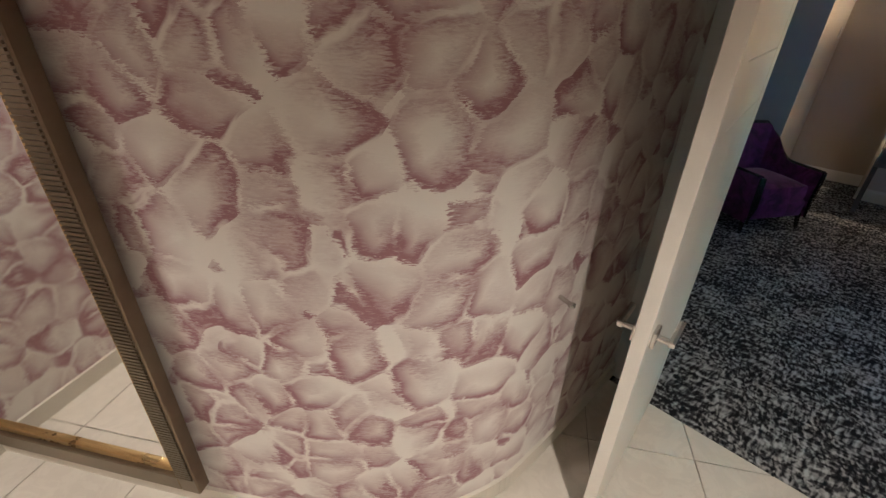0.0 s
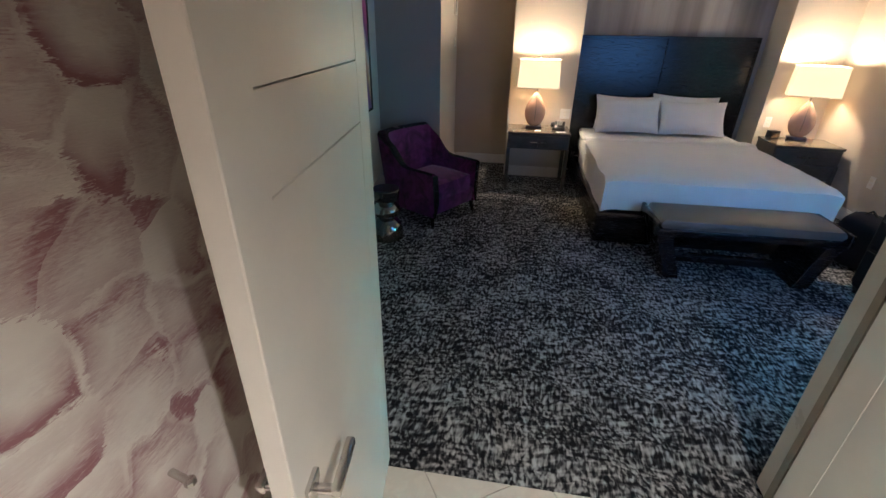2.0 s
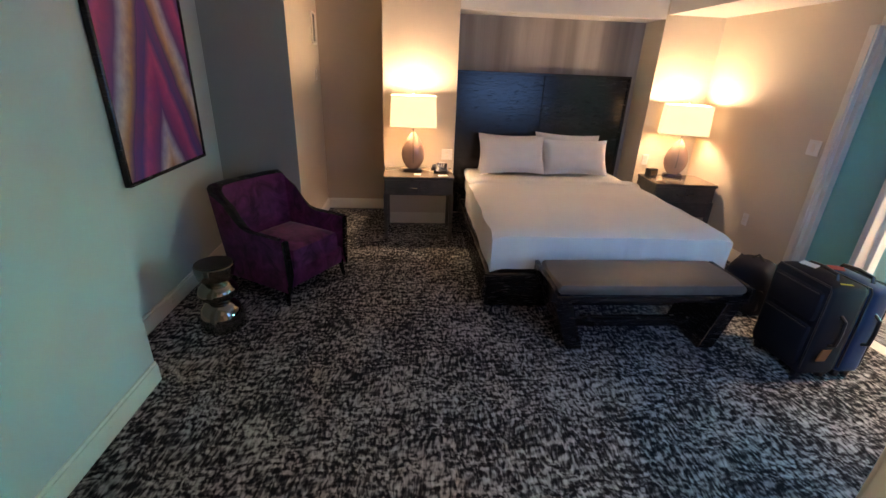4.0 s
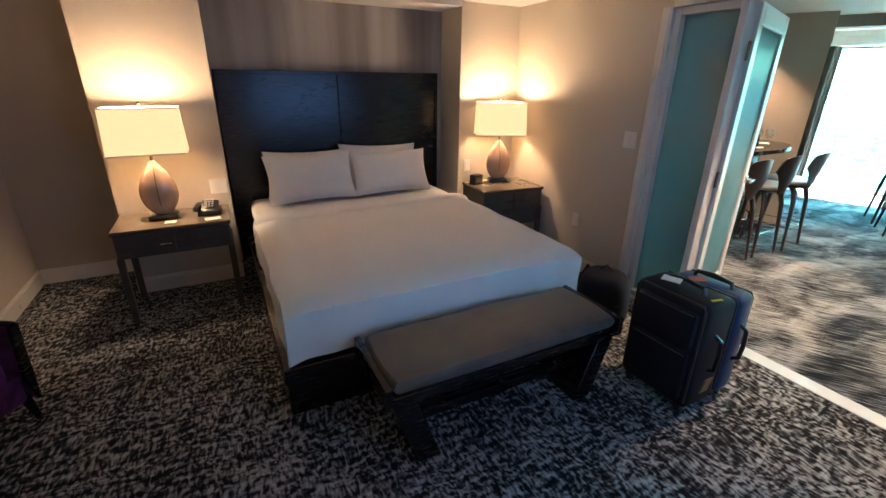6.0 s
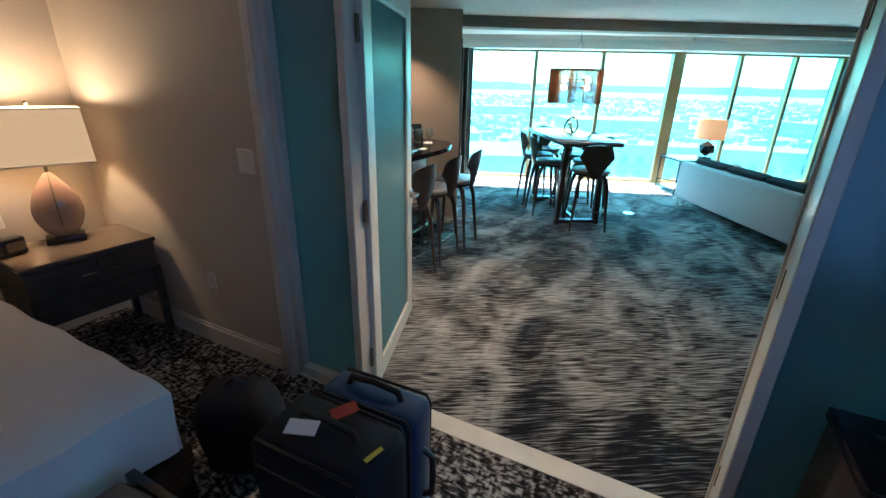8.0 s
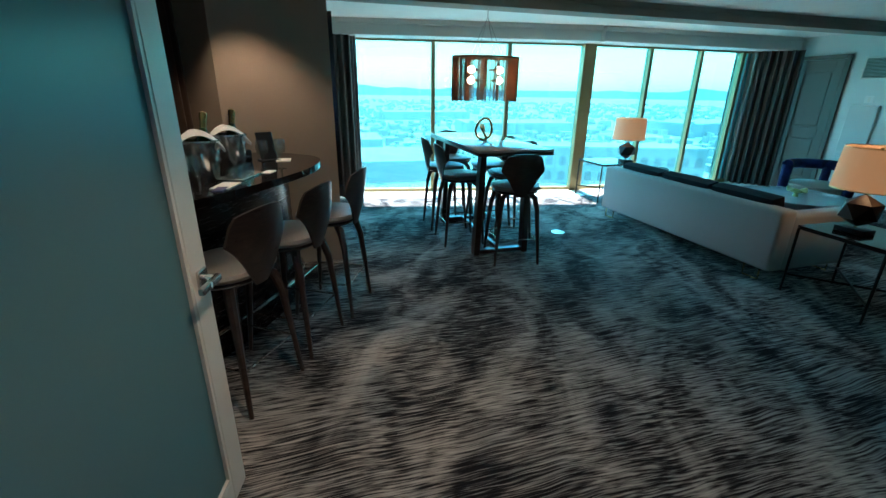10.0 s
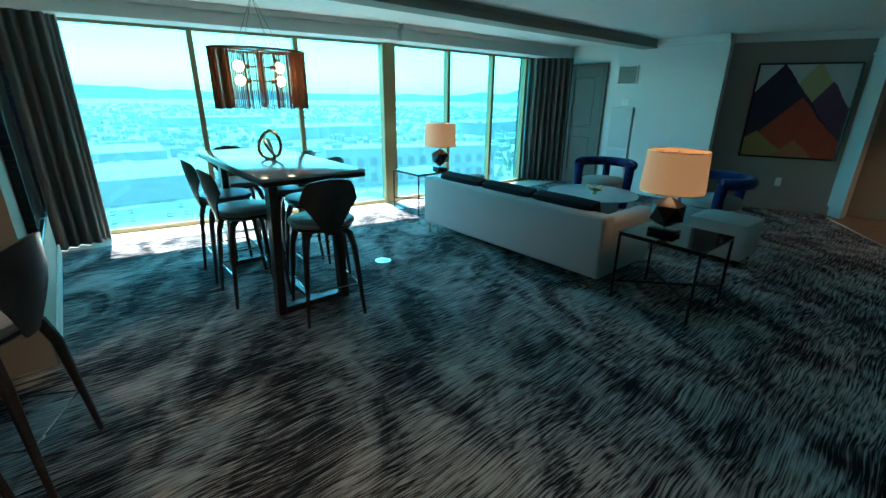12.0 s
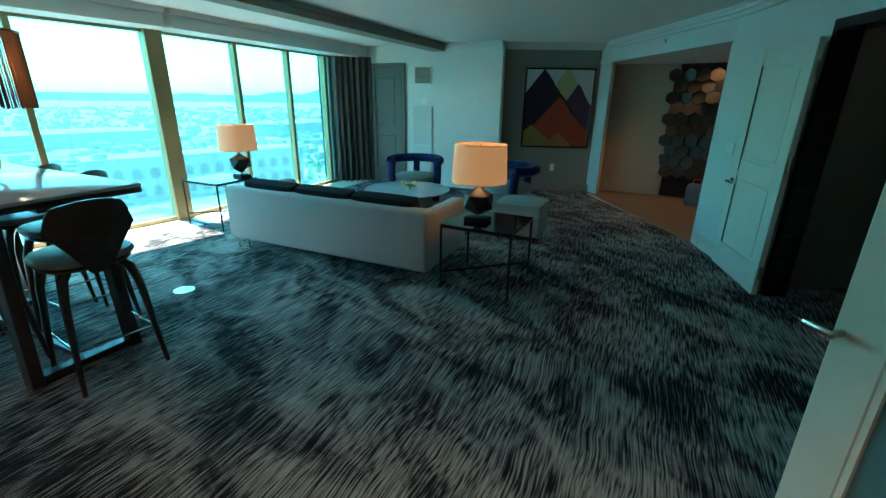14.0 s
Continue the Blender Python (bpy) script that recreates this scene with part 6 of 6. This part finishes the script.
# foyer: carved hexagon wall, bag on the floor
d = thing("wall_panel", 7.1, -4.05, 0, math.degrees(math.atan2(0.63, 1.9)), "dark wall of carved wooden hexagon blocks", "wall art")
hexes = []
for depth in range(4):
    bm = bmnew()
    r = 0.105
    lo = [bm.verts.new((r * math.cos(math.pi / 3 * i + math.pi / 6), 0, r * math.sin(math.pi / 3 * i + math.pi / 6))) for i in range(6)]
    hi = [bm.verts.new((v.co.x * 0.97, 0.06 + 0.025 * depth + 0.30 * v.co.z * (-1 if depth % 2 else 0.4) + 0.2 * v.co.x * (depth - 1.5), v.co.z * 0.97)) for v in lo]
    for i in range(6):
        bm.faces.new((lo[i], lo[(i + 1) % 6], hi[(i + 1) % 6], hi[i]))
    bm.faces.new(hi)
    bmesh.ops.recalc_face_normals(bm, faces=bm.faces)
    me = bpy.data.meshes.new("hexagon")
    bm.to_mesh(me)
    bm.free()
    me.materials.append(M["hex_wood"])
    hexes.append(me)
for i in range(11):
    for j in range(10):
        ob = new("hexagon", hexes[random.randrange(4)])
        ob.parent = d
        ob.location = (0.1 + i * 0.184 + (j % 2) * 0.092, 0.002, 0.42 + j * 0.16)
d = thing("bag", 8.30, -3.18, 0, 20, "small patterned bag on the foyer floor", "bag")
M["bag_print"] = cloth("grey printed cloth", (0.16, 0.15, 0.17), vary=0.4, fine=30)
bm = bmnew()
cushion(bm, -0.13, -0.09, 0.0, 0.13, 0.09, 0.30, 0.02)
part("body", bm, "bag_print", d)
bm = bmnew()
tube(bm, [(-0.07, 0, 0.28), (-0.05, 0, 0.38), (0.05, 0, 0.38), (0.07, 0, 0.28)], 0.01, 6)
part("handle", bm, "tag_red", d)
for x, y in ((8.2, -2.3), (8.4, -3.38), (9.1, -2.6)):
    e = thing("downlight", x, y, 2.029, 0, "small round recessed ceiling downlight", "light", "foyer downlights")
    bm = bmnew()
    lathe(bm, [(0.038, -0.006), (0.05, -0.004), (0.05, 0.0), (0.03, 0.0)], 20)
    part("ring", bm, "white_plastic", e)
d = thing("smoke_sensor", 8.35, -1.83, 2.2, 0, "small round sensor on the foyer header", "sensor")
d.matrix_basis = pose(8.35, -1.795, 2.16, 0, 0, -28)
bm = bmnew()
rod(bm, (0, 0, 0), (0, 0.02, 0), 0.022, 0.018, 14)
part("cap", bm, "white_plastic", d)


# ---- bar ----
d = thing("bar_counter", 0, 0, 0, 0, "black granite bar counter on a dark wooden front", "bar")
FRONT = smooth_line([(4.75, 5.34), (5.2, 5.20), (5.6, 5.12), (6.1, 5.08), (6.5, 5.10), (6.8, 5.20), (6.98, 5.36)], 6)
bm = bmnew()
prism(bm, [(p.x, p.y) for p in FRONT] + [(7.03, 5.6), (6.95, 5.95), (4.75, 5.95)], 0.965, 1.005)
bmesh.ops.bevel(bm, geom=[e for e in bm.edges if abs(e.verts[0].co.z - e.verts[1].co.z) < 1e-4], offset=0.012, segments=2, affect='EDGES')
part("countertop", bm, "granite", d, "polished black granite top")
bm = bmnew()
prism(bm, [(p.x, p.y + 0.27) for p in FRONT] + [(6.9, 5.9), (4.78, 5.9)], 0.0, 0.964)
part("front_panel", bm, "black_wood", d)
bm = bmnew()
tube(bm, [(p.x, p.y + 0.22, 0.20) for p in FRONT], 0.012, 8)
part("foot_rail", bm, "chrome", d)
for x in (5.67, 6.16, 6.64):
    bar_stool(x, 5.08, 180 + (x - 6) * 10, "stools at the bar")

BT = 1.006
for x, y in ((5.97, 5.41), (6.28, 5.49)):
    d = thing("ice_bucket", x, y, BT, -133, "steel ice bucket with a bottle and white napkin on the bar", "ice bucket", "ice buckets on the bar")
    bm = bmnew()
    lathe(bm, [(0.075, 0.0), (0.078, 0.004), (0.10, 0.195), (0.106, 0.20), (0.106, 0.208), (0.098, 0.205), (0.074, 0.01), (0.01, 0.008)], 32)
    part("bucket", bm, "chrome", d)
    bm = bmnew()
    a, b = Vector((0.02, 0.0, 0.02)), Vector((-0.045, 0.05, 0.33))
    q = (b - a).to_track_quat('Z', 'Y').to_matrix().to_4x4()
    lathe(bm, [(0.038, 0.0), (0.04, 0.02), (0.04, 0.17), (0.03, 0.21), (0.015, 0.25), (0.014, 0.29)], 18)
    bmesh.ops.transform(bm, matrix=Matrix.Translation(a) @ q, verts=bm.verts)
    M.setdefault("bottle", plain("dark green bottle glass", (0.02, 0.035, 0.012), 0.08, bump=0.0))
    btl = part("bottle", bm, "bottle", d)
    bm = bmnew()
    lathe(bm, [(0.0155, 0.235), (0.017, 0.29), (0.019, 0.30), (0.019, 0.325), (0.01, 0.332)], 16)
    bmesh.ops.transform(bm, matrix=Matrix.Translation(a) @ q, verts=bm.verts)
    part("foil", bm, "gold", btl, "gold foil neck")
    bm = bmnew()

    def nap(u, v):
        a2 = 2 * u - 1
        s = 2 * v - 1
        r = abs(s)
        zz = 0.245 - 0.09 * r ** 2 + 0.012 * math.sin(9 * u + 4 * v) - (0.13 * max(0.0, r - 0.75) / 0.25 if s < 0 else 0)
        return Vector((0.055 * a2 + 0.012 * math.sin(7 * v), 0.118 * s, zz))
    sheet(bm, nap, 12, 18, 0.003)
    part("napkin", bm, "linen", d, "draped white napkin")


def goblet(x, y):
    d = thing("wine_glass", x, y, BT, 0, "clear stemmed wine glass on the bar", "glass", "glasses on the bar")
    bm = bmnew()
    lathe(bm, [(0.034, 0.0), (0.034, 0.002), (0.006, 0.006), (0.0045, 0.07), (0.012, 0.08), (0.033, 0.10), (0.038, 0.13), (0.031, 0.175), (0.030, 0.175), (0.036, 0.13), (0.031, 0.103), (0.004, 0.086)], 20)
    part("bowl", bm, "clear_glass", d)


for x, y in ((5.62, 5.27), (5.71, 5.19), (6.34, 5.31), (6.42, 5.25)):
    goblet(x, y)
d = thing("tray", 6.12, 5.30, BT, 12, "silver tray with upturned tumblers", "tray")
bm = bmnew()
solid(bm, -0.13, -0.075, 0, 0.13, 0.075, 0.008, bevel=0.003, seg=1)
part("plate", bm, "chrome", d)
for i in range(3):
    e = thing("tumbler", 6.12 + (i - 1) * 0.075, 5.30 + (i - 1) * 0.016, BT + 0.009, 0, "clear glass tumbler on the tray", "glass", "tumblers on the tray")
    bm = bmnew()
    lathe(bm, [(0.033, 0.0), (0.034, 0.002), (0.030, 0.05), (0.02, 0.052), (0.027, 0.045), (0.031, 0.002)], 18)
    part("cup", bm, "clear_glass", e)
for x, y, rz, w, h, lb in ((5.88, 5.20, 18, 0.16, 0.09, "white paper menu card on the bar"), (6.28, 5.24, 10, 0.09, 0.05, "white napkin card on the bar"), (5.55, 5.28, -10, 0.12, 0.08, "white folded card on the bar"), (6.70, 5.42, 30, 0.14, 0.09, "white note pad on the bar")):
    d = thing("card", x, y, BT, rz, lb, "card")
    bm = bmnew()
    solid(bm, -w / 2, -h / 2, 0, w / 2, h / 2, 0.003)
    part("sheet", bm, "paper", d)
M["purple_card"] = plain("purple card", (0.05, 0.02, 0.10), 0.5)
d = thing("card", 5.80, 5.165, BT, 24, "purple printed card on the bar", "card")
bm = bmnew()
solid(bm, -0.05, -0.025, 0, 0.05, 0.025, 0.004)
part("sheet", bm, "purple_card", d)
d = thing("plate", 5.78, 5.58, BT, 0, "pale round plate on the bar", "plate")
bm = bmnew()
lathe(bm, [(0.05, 0.0), (0.06, 0.004), (0.10, 0.016), (0.098, 0.019), (0.058, 0.008), (0.01, 0.007)], 28)
part("dish", bm, "white_plastic", d)
d = thing("menu_stand", 6.66, 5.50, BT, -30, "black leaning menu stand on the bar", "menu stand")
bm = bmnew()
solid(bm, -0.055, -0.005, 0.0, 0.055, 0.005, 0.19, pose(0, 0, 0.0, -18, 0, 0), bevel=0.002, seg=1)
solid(bm, -0.055, -0.03, 0.0, 0.055, 0.07, 0.008, bevel=0.002, seg=1)
part("board", bm, "black_plastic", d)
d = thing("coffee_box", 6.52, 5.62, BT, -15, "small black wooden caddy on the bar", "caddy")
bm = bmnew()
solid(bm, -0.06, -0.045, 0, 0.06, 0.045, 0.08, bevel=0.006)
part("box", bm, "black_wood", d)
d = thing("back_bar", 5.3, 6.72, 0, 0, "dark wooden back bar cabinet against the wall", "cabinet")
bm = bmnew()
solid(bm, -0.9, -0.26, 0.0, 0.75, 0.26, 0.90, bevel=0.006)
part("body", bm, "black_wood", d)
bm = bmnew()
solid(bm, -0.92, -0.28, 0.90, 0.77, 0.27, 0.94, bevel=0.006)
part("worktop", bm, "granite", d)
bm = bmnew()
solid(bm, -0.9, 0.02, 1.35, 0.75, 0.26, 2.05, bevel=0.006)
part("wall_cabinet", bm, "black_wood", d)


# ---- lamps that the place has ----
for x, y in ((1.5, 0.48), (-0.75, -0.85)):
    e = thing("downlight", x, y, 2.499, 0, "round recessed bathroom downlight", "light", "bathroom downlights")
    bm = bmnew()
    lathe(bm, [(0.045, -0.006), (0.06, -0.004), (0.06, 0.0), (0.04, 0.0)], 20)
    part("ring", bm, "white_plastic", e)
    spot("bathroom_lamp", x, y, 2.46, BATH_W * (1 if x > 0 else 0.6), (1.0, 0.86, 0.72), 125, 1.0)
spot("foyer_lamp", 8.4, -3.38, 2.0, FOYER_W, (1.0, 0.62, 0.32), 120)
spot("foyer_lamp", 8.2, -2.3, 2.0, FOYER_W * 0.6, (1.0, 0.62, 0.32), 120)
for x, y in ((5.0, 3.75), (6.3, 4.5), (6.75, 5.75), (5.6, 5.5)):
    e = thing("downlight", x, y, LC - 0.001, 0, "round recessed ceiling downlight near the bar", "light", "bar downlights")
    bm = bmnew()
    lathe(bm, [(0.045, -0.006), (0.06, -0.004), (0.06, 0.0), (0.04, 0.0)], 20)
    part("ring", bm, "white_plastic", e)
    spot("bar_lamp", x, y, 2.27, BAR_W * (0.4 if x == 6.3 else 1.5 if x == 5.0 else 1.0), (1.0, 0.72, 0.47), 95)

# ---- outside: the valley, buildings and mountains ----
GZ = -45.0


def haze_glow(m):
    """Haze painted as a pale glow on the far surfaces, stronger with distance."""
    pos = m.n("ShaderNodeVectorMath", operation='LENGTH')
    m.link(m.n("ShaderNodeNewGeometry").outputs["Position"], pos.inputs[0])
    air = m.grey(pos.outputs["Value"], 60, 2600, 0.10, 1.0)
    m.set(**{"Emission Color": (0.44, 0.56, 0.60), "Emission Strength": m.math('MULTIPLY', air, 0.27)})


# Far surface colour that carries the painted haze glow
def hazy(name, color, rough=0.8, vary=0.1, scale=0.1, fine=1.0):
    m = Nodes(name)
    big, small = m.noise(m.co(world=True), scale), m.noise(m.co(world=True), fine, 3)
    c = m.mix(m.grey(big, 0.3, 0.7), shade(color, 1 - vary), shade(color, 1 + vary))
    m.set(m.mix(m.math('MULTIPLY', small, vary), c, shade(color, 0.6)), rough, 0, 0.2)
    haze_glow(m)
    return m.mat


def valley_ground():
    m = Nodes("valley ground")
    co = m.co(world=True)
    blocks = m.voronoi(m.co(world=True, rot=(0, 0, 24), scale=(1, 1.6, 1)), 0.012)
    trees = m.noise(co, 0.03, 6, 0.65, 0.5)
    roofs = m.noise(m.co(world=True, scale=(1, 2.5, 1), rot=(0, 0, 24)), 0.018, 5, 0.7)
    edge = m.voronoi(m.co(world=True, rot=(0, 0, 24), scale=(1, 1.6, 1)), 0.012, 'DISTANCE_TO_EDGE')
    c = m.ramp(roofs, [(0.3, (0.09, 0.092, 0.085)), (0.48, (0.15, 0.14, 0.125)), (0.57, (0.28, 0.27, 0.25)), (0.66, (0.18, 0.17, 0.155))])
    c = m.mix(m.grey(trees, 0.50, 0.58), c, (0.03, 0.06, 0.03))
    c = m.mix(m.grey(edge.outputs["Distance"], 0.02, 0.05, 0.8, 0.0), c, (0.24, 0.235, 0.225))
    m.set(c, 0.9, 0, 0.2)
    haze_glow(m)
    return m.mat


# Ground and far materials all glow a little to imitate haze
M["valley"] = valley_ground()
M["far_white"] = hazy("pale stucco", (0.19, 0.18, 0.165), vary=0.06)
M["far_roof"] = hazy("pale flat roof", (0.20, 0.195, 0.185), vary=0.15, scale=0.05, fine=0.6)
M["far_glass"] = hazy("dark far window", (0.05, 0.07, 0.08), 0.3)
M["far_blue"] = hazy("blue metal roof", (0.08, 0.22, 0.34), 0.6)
bm = bmnew()
rings = []
for r in (16, 60, 150, 300, 600, 1200, 2400, 4800):
    rings.append([bm.verts.new((9 + r * math.cos(2 * math.pi * i / 64), 3 + r * math.sin(2 * math.pi * i / 64), GZ)) for i in range(64)])
bm.faces.new(rings[0])
for a, b in zip(rings, rings[1:]):
    for i in range(64):
        bm.faces.new((a[i], a[(i + 1) % 64], b[(i + 1) % 64], b[i]))
setting("ground", bm, "valley", "valley floor with trees, streets and roofs far below, with painted haze glow", "ground")


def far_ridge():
    m = Nodes("ridge with painted haze")
    # Blue haze over the ridge is painted in as an even glow
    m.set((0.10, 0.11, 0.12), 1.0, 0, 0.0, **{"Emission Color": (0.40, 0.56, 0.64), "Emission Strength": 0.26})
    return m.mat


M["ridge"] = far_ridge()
bm = bmnew()
n = 220
low = high = None
for i in range(n + 1):
    a = radians(-75 + 170 * i / n)
    h = 60 + 190 * max(0.0, noise.fractal(Vector((i * 0.035, 0.7, 0)), 1.0, 2.0, 5) + 0.25) * (0.4 + 0.6 * max(0, math.cos(a + 0.55)))
    p = (4500 * math.cos(a), 4500 * math.sin(a))
    q = (bm.verts.new((*p, GZ - 5)), bm.verts.new((*p, GZ + h)), bm.verts.new((p[0] * 1.03, p[1] * 1.03, GZ - 5)))
    if low:
        bm.faces.new((low[0], q[0], q[1], low[1]))
        bm.faces.new((low[1], q[1], q[2], low[2]))
    low = q
setting("backdrop", bm, "ridge", "pale mountain ridge on the horizon with painted haze glow", "mountains")


def far_block(x, y, rz, w, dp, h, material, label, floors=0, bays=0):
    d = thing("building", x, y, GZ, rz, label, "building")
    bm = bmnew()
    solid(bm, -w / 2, -dp / 2, 0, w / 2, dp / 2, h)
    part("wall", bm, material, d)
    bm = bmnew()
    solid(bm, -w / 2 - 0.4, -dp / 2 - 0.4, h, w / 2 + 0.4, dp / 2 + 0.4, h + 0.8)
    solid(bm, -w / 2 + 4, -dp / 2 + 3, h + 0.8, -w / 2 + 9, -dp / 2 + 7, h + 3)
    part("roof", bm, "far_roof" if material != "far_blue" else "far_blue", d)
    for f in range(floors):
        for b in range(bays):
            x0 = -w / 2 + w * (b + 0.5) / bays
            z0 = 2 + (h - 3) * f / floors
            hh, ww = (h - 3) / floors * 0.62, w / bays * 0.27
            bm = bmnew()
            pts = [(-ww, 0), (ww, 0)] + [(ww * math.cos(math.pi * k / 8), hh - ww + ww * math.sin(math.pi * k / 8)) for k in range(9)]
            a = [bm.verts.new((x0 + p, -dp / 2 - 0.15, z0 + q)) for p, q in pts]
            c = [bm.verts.new((x0 + p, -dp / 2 + 0.3, z0 + q)) for p, q in pts]
            bm.faces.new(a)
            for k in range(len(a)):
                bm.faces.new((a[k], a[(k + 1) % len(a)], c[(k + 1) % len(a)], c[k]))
            part("window", bm, "far_glass", d)
    return d


far_block(262, -22, -78, 100, 22, 19, "far_white", "pale stucco building with rows of arched windows", 2, 14)
far_block(240, 120, -62, 105, 60, 10, "far_white", "wide low building with a pale flat roof")
far_block(330, 205, -62, 120, 60, 9, "far_roof", "long low hall with a pale flat roof")
far_block(300, 100, -62, 26, 14, 9, "far_blue", "small building with a blue metal roof")
far_block(560, 60, -66, 130, 70, 12, "far_roof", "far flat-roofed warehouse across the valley")
far_block(640, -180, -50, 150, 60, 14, "far_white", "far pale warehouse across the valley")
far_block(760, 240, -60, 160, 60, 12, "far_roof", "far flat-roofed hall across the valley")
# small houses and trees too many to count
bm = bmnew()
for i in range(2200):
    r = 330 + 1900 * random.random() ** 1.3
    a = radians(random.uniform(-62, 50))
    s = random.uniform(1.6, 4.5) * (1 + r / 1500)
    solid(bm, -s, -s * 0.6, 0, s, s * 0.6, random.uniform(3, 7), pose(r * math.cos(a), r * math.sin(a), GZ, 0, 0, 24 + random.choice((0, 90))))
houses = tagged(done("far_houses", bm, "far_white", False), "many small pale roofs across the valley", "houses", kind="stuff")
M["far_leaf"] = hazy("far foliage", (0.06, 0.11, 0.05), 0.9, vary=0.4, fine=0.8)
bm = bmnew()
for i in range(3500):
    r = 160 + 1300 * random.random() ** 1.5
    a = radians(random.uniform(-62, 50))
    if noise.noise(Vector((r * math.cos(a) * 0.008, r * math.sin(a) * 0.008, 0))) < 0.0:
        continue
    s = random.uniform(1.2, 2.6) * (1 + r / 1500)
    p = Vector((r * math.cos(a), r * math.sin(a), GZ + s * 0.8))
    vs = [bm.verts.new(p + Vector((s * (0.7 + 0.6 * random.random()) * math.cos(k * 1.257), s * (0.7 + 0.6 * random.random()) * math.sin(k * 1.257), -s * 0.4))) for k in range(5)]
    t = bm.verts.new(p + Vector((0.2 * s, 0, s * random.uniform(0.7, 1.2))))
    b = bm.verts.new(p - Vector((0, 0, s * 0.8)))
    for k in range(5):
        bm.faces.new((vs[k], vs[(k + 1) % 5], t))
        bm.faces.new((vs[(k + 1) % 5], vs[k], b))
tagged(done("far_trees", bm, "far_leaf", False), "clumps of green trees across the valley", "trees", kind="stuff")
# parked cars on the lot below
M["car_paint"] = plain("car paint", (0.25, 0.26, 0.28), 0.3, vary=0.3, bump=0.0, scale=0.05)
M["asphalt"] = plain("asphalt", (0.06, 0.06, 0.06), 0.9, bump=0.0, scale=0.05, fine=0.5)
bm = bmnew()
solid(bm, -30, -22, 0, 30, 22, 0.15, pose(186, 88, GZ, 0, 0, -62))
setting("road", bm, "asphalt", "grey parking lot far below", "parking lot")
for i in range(9):
    for j in range(3):
        if random.random() < 0.25:
            continue
        p = pose(186, 88, GZ + 0.15, 0, 0, -62) @ Vector((-24 + i * 6.0, -16 + j * 15, 0))
        d = thing("car", p.x, p.y, p.z, 28, "parked car far below", "car", "parked cars")
        bm = bmnew()
        solid(bm, -2.2, -0.9, 0.25, 2.2, 0.9, 0.85, bevel=0.2)
        part("body", bm, "car_paint", d)
        bm = bmnew()
        solid(bm, -1.2, -0.8, 0.85, 1.0, 0.8, 1.45, bevel=0.25)
        part("cabin", bm, "far_glass", d)

# ---- bathroom floor tiles ----
def clip(poly, keep):
    out = []
    for a, b in zip(poly, poly[1:] + poly[:1]):
        ka, kb = keep(a), keep(b)
        if ka >= 0:
            out.append(a)
        if ka * kb < 0:
            t = ka / (ka - kb)
            out.append((a[0] + (b[0] - a[0]) * t, a[1] + (b[1] - a[1]) * t))
    return out


bath = bpy.data.objects["floor_bathroom"]
T, CT, ST = 0.45, math.cos(radians(33)), math.sin(radians(33))
for i in range(-8, 8):
    for j in range(-9, 5):
        g = 0.0025
        q = [(i * T + g, j * T + g), (i * T + T - g, j * T + g), (i * T + T - g, j * T + T - g), (i * T + g, j * T + T - g)]
        q = [(0.65 + CT * x - ST * y, 1.99 + ST * x + CT * y) for x, y in q]
        for keep in (lambda p: 2.158 - p[1], lambda p: p[1] + 1.3, lambda p: p[0] + 2.0, lambda p: 2.6 - p[0]):
            q = clip(q, keep) if q else q
        if len(q) < 3:
            continue
        cx, cy = sum(p[0] for p in q) / len(q), sum(p[1] for p in q) / len(q)
        bm = bmnew()
        prism(bm, [(x - cx, y - cy) for x, y in q], -0.006, 0.0)
        ob = done("tile", bm, "tile", False)
        ob.parent = bath
        ob.location = (cx, cy, 0.0)
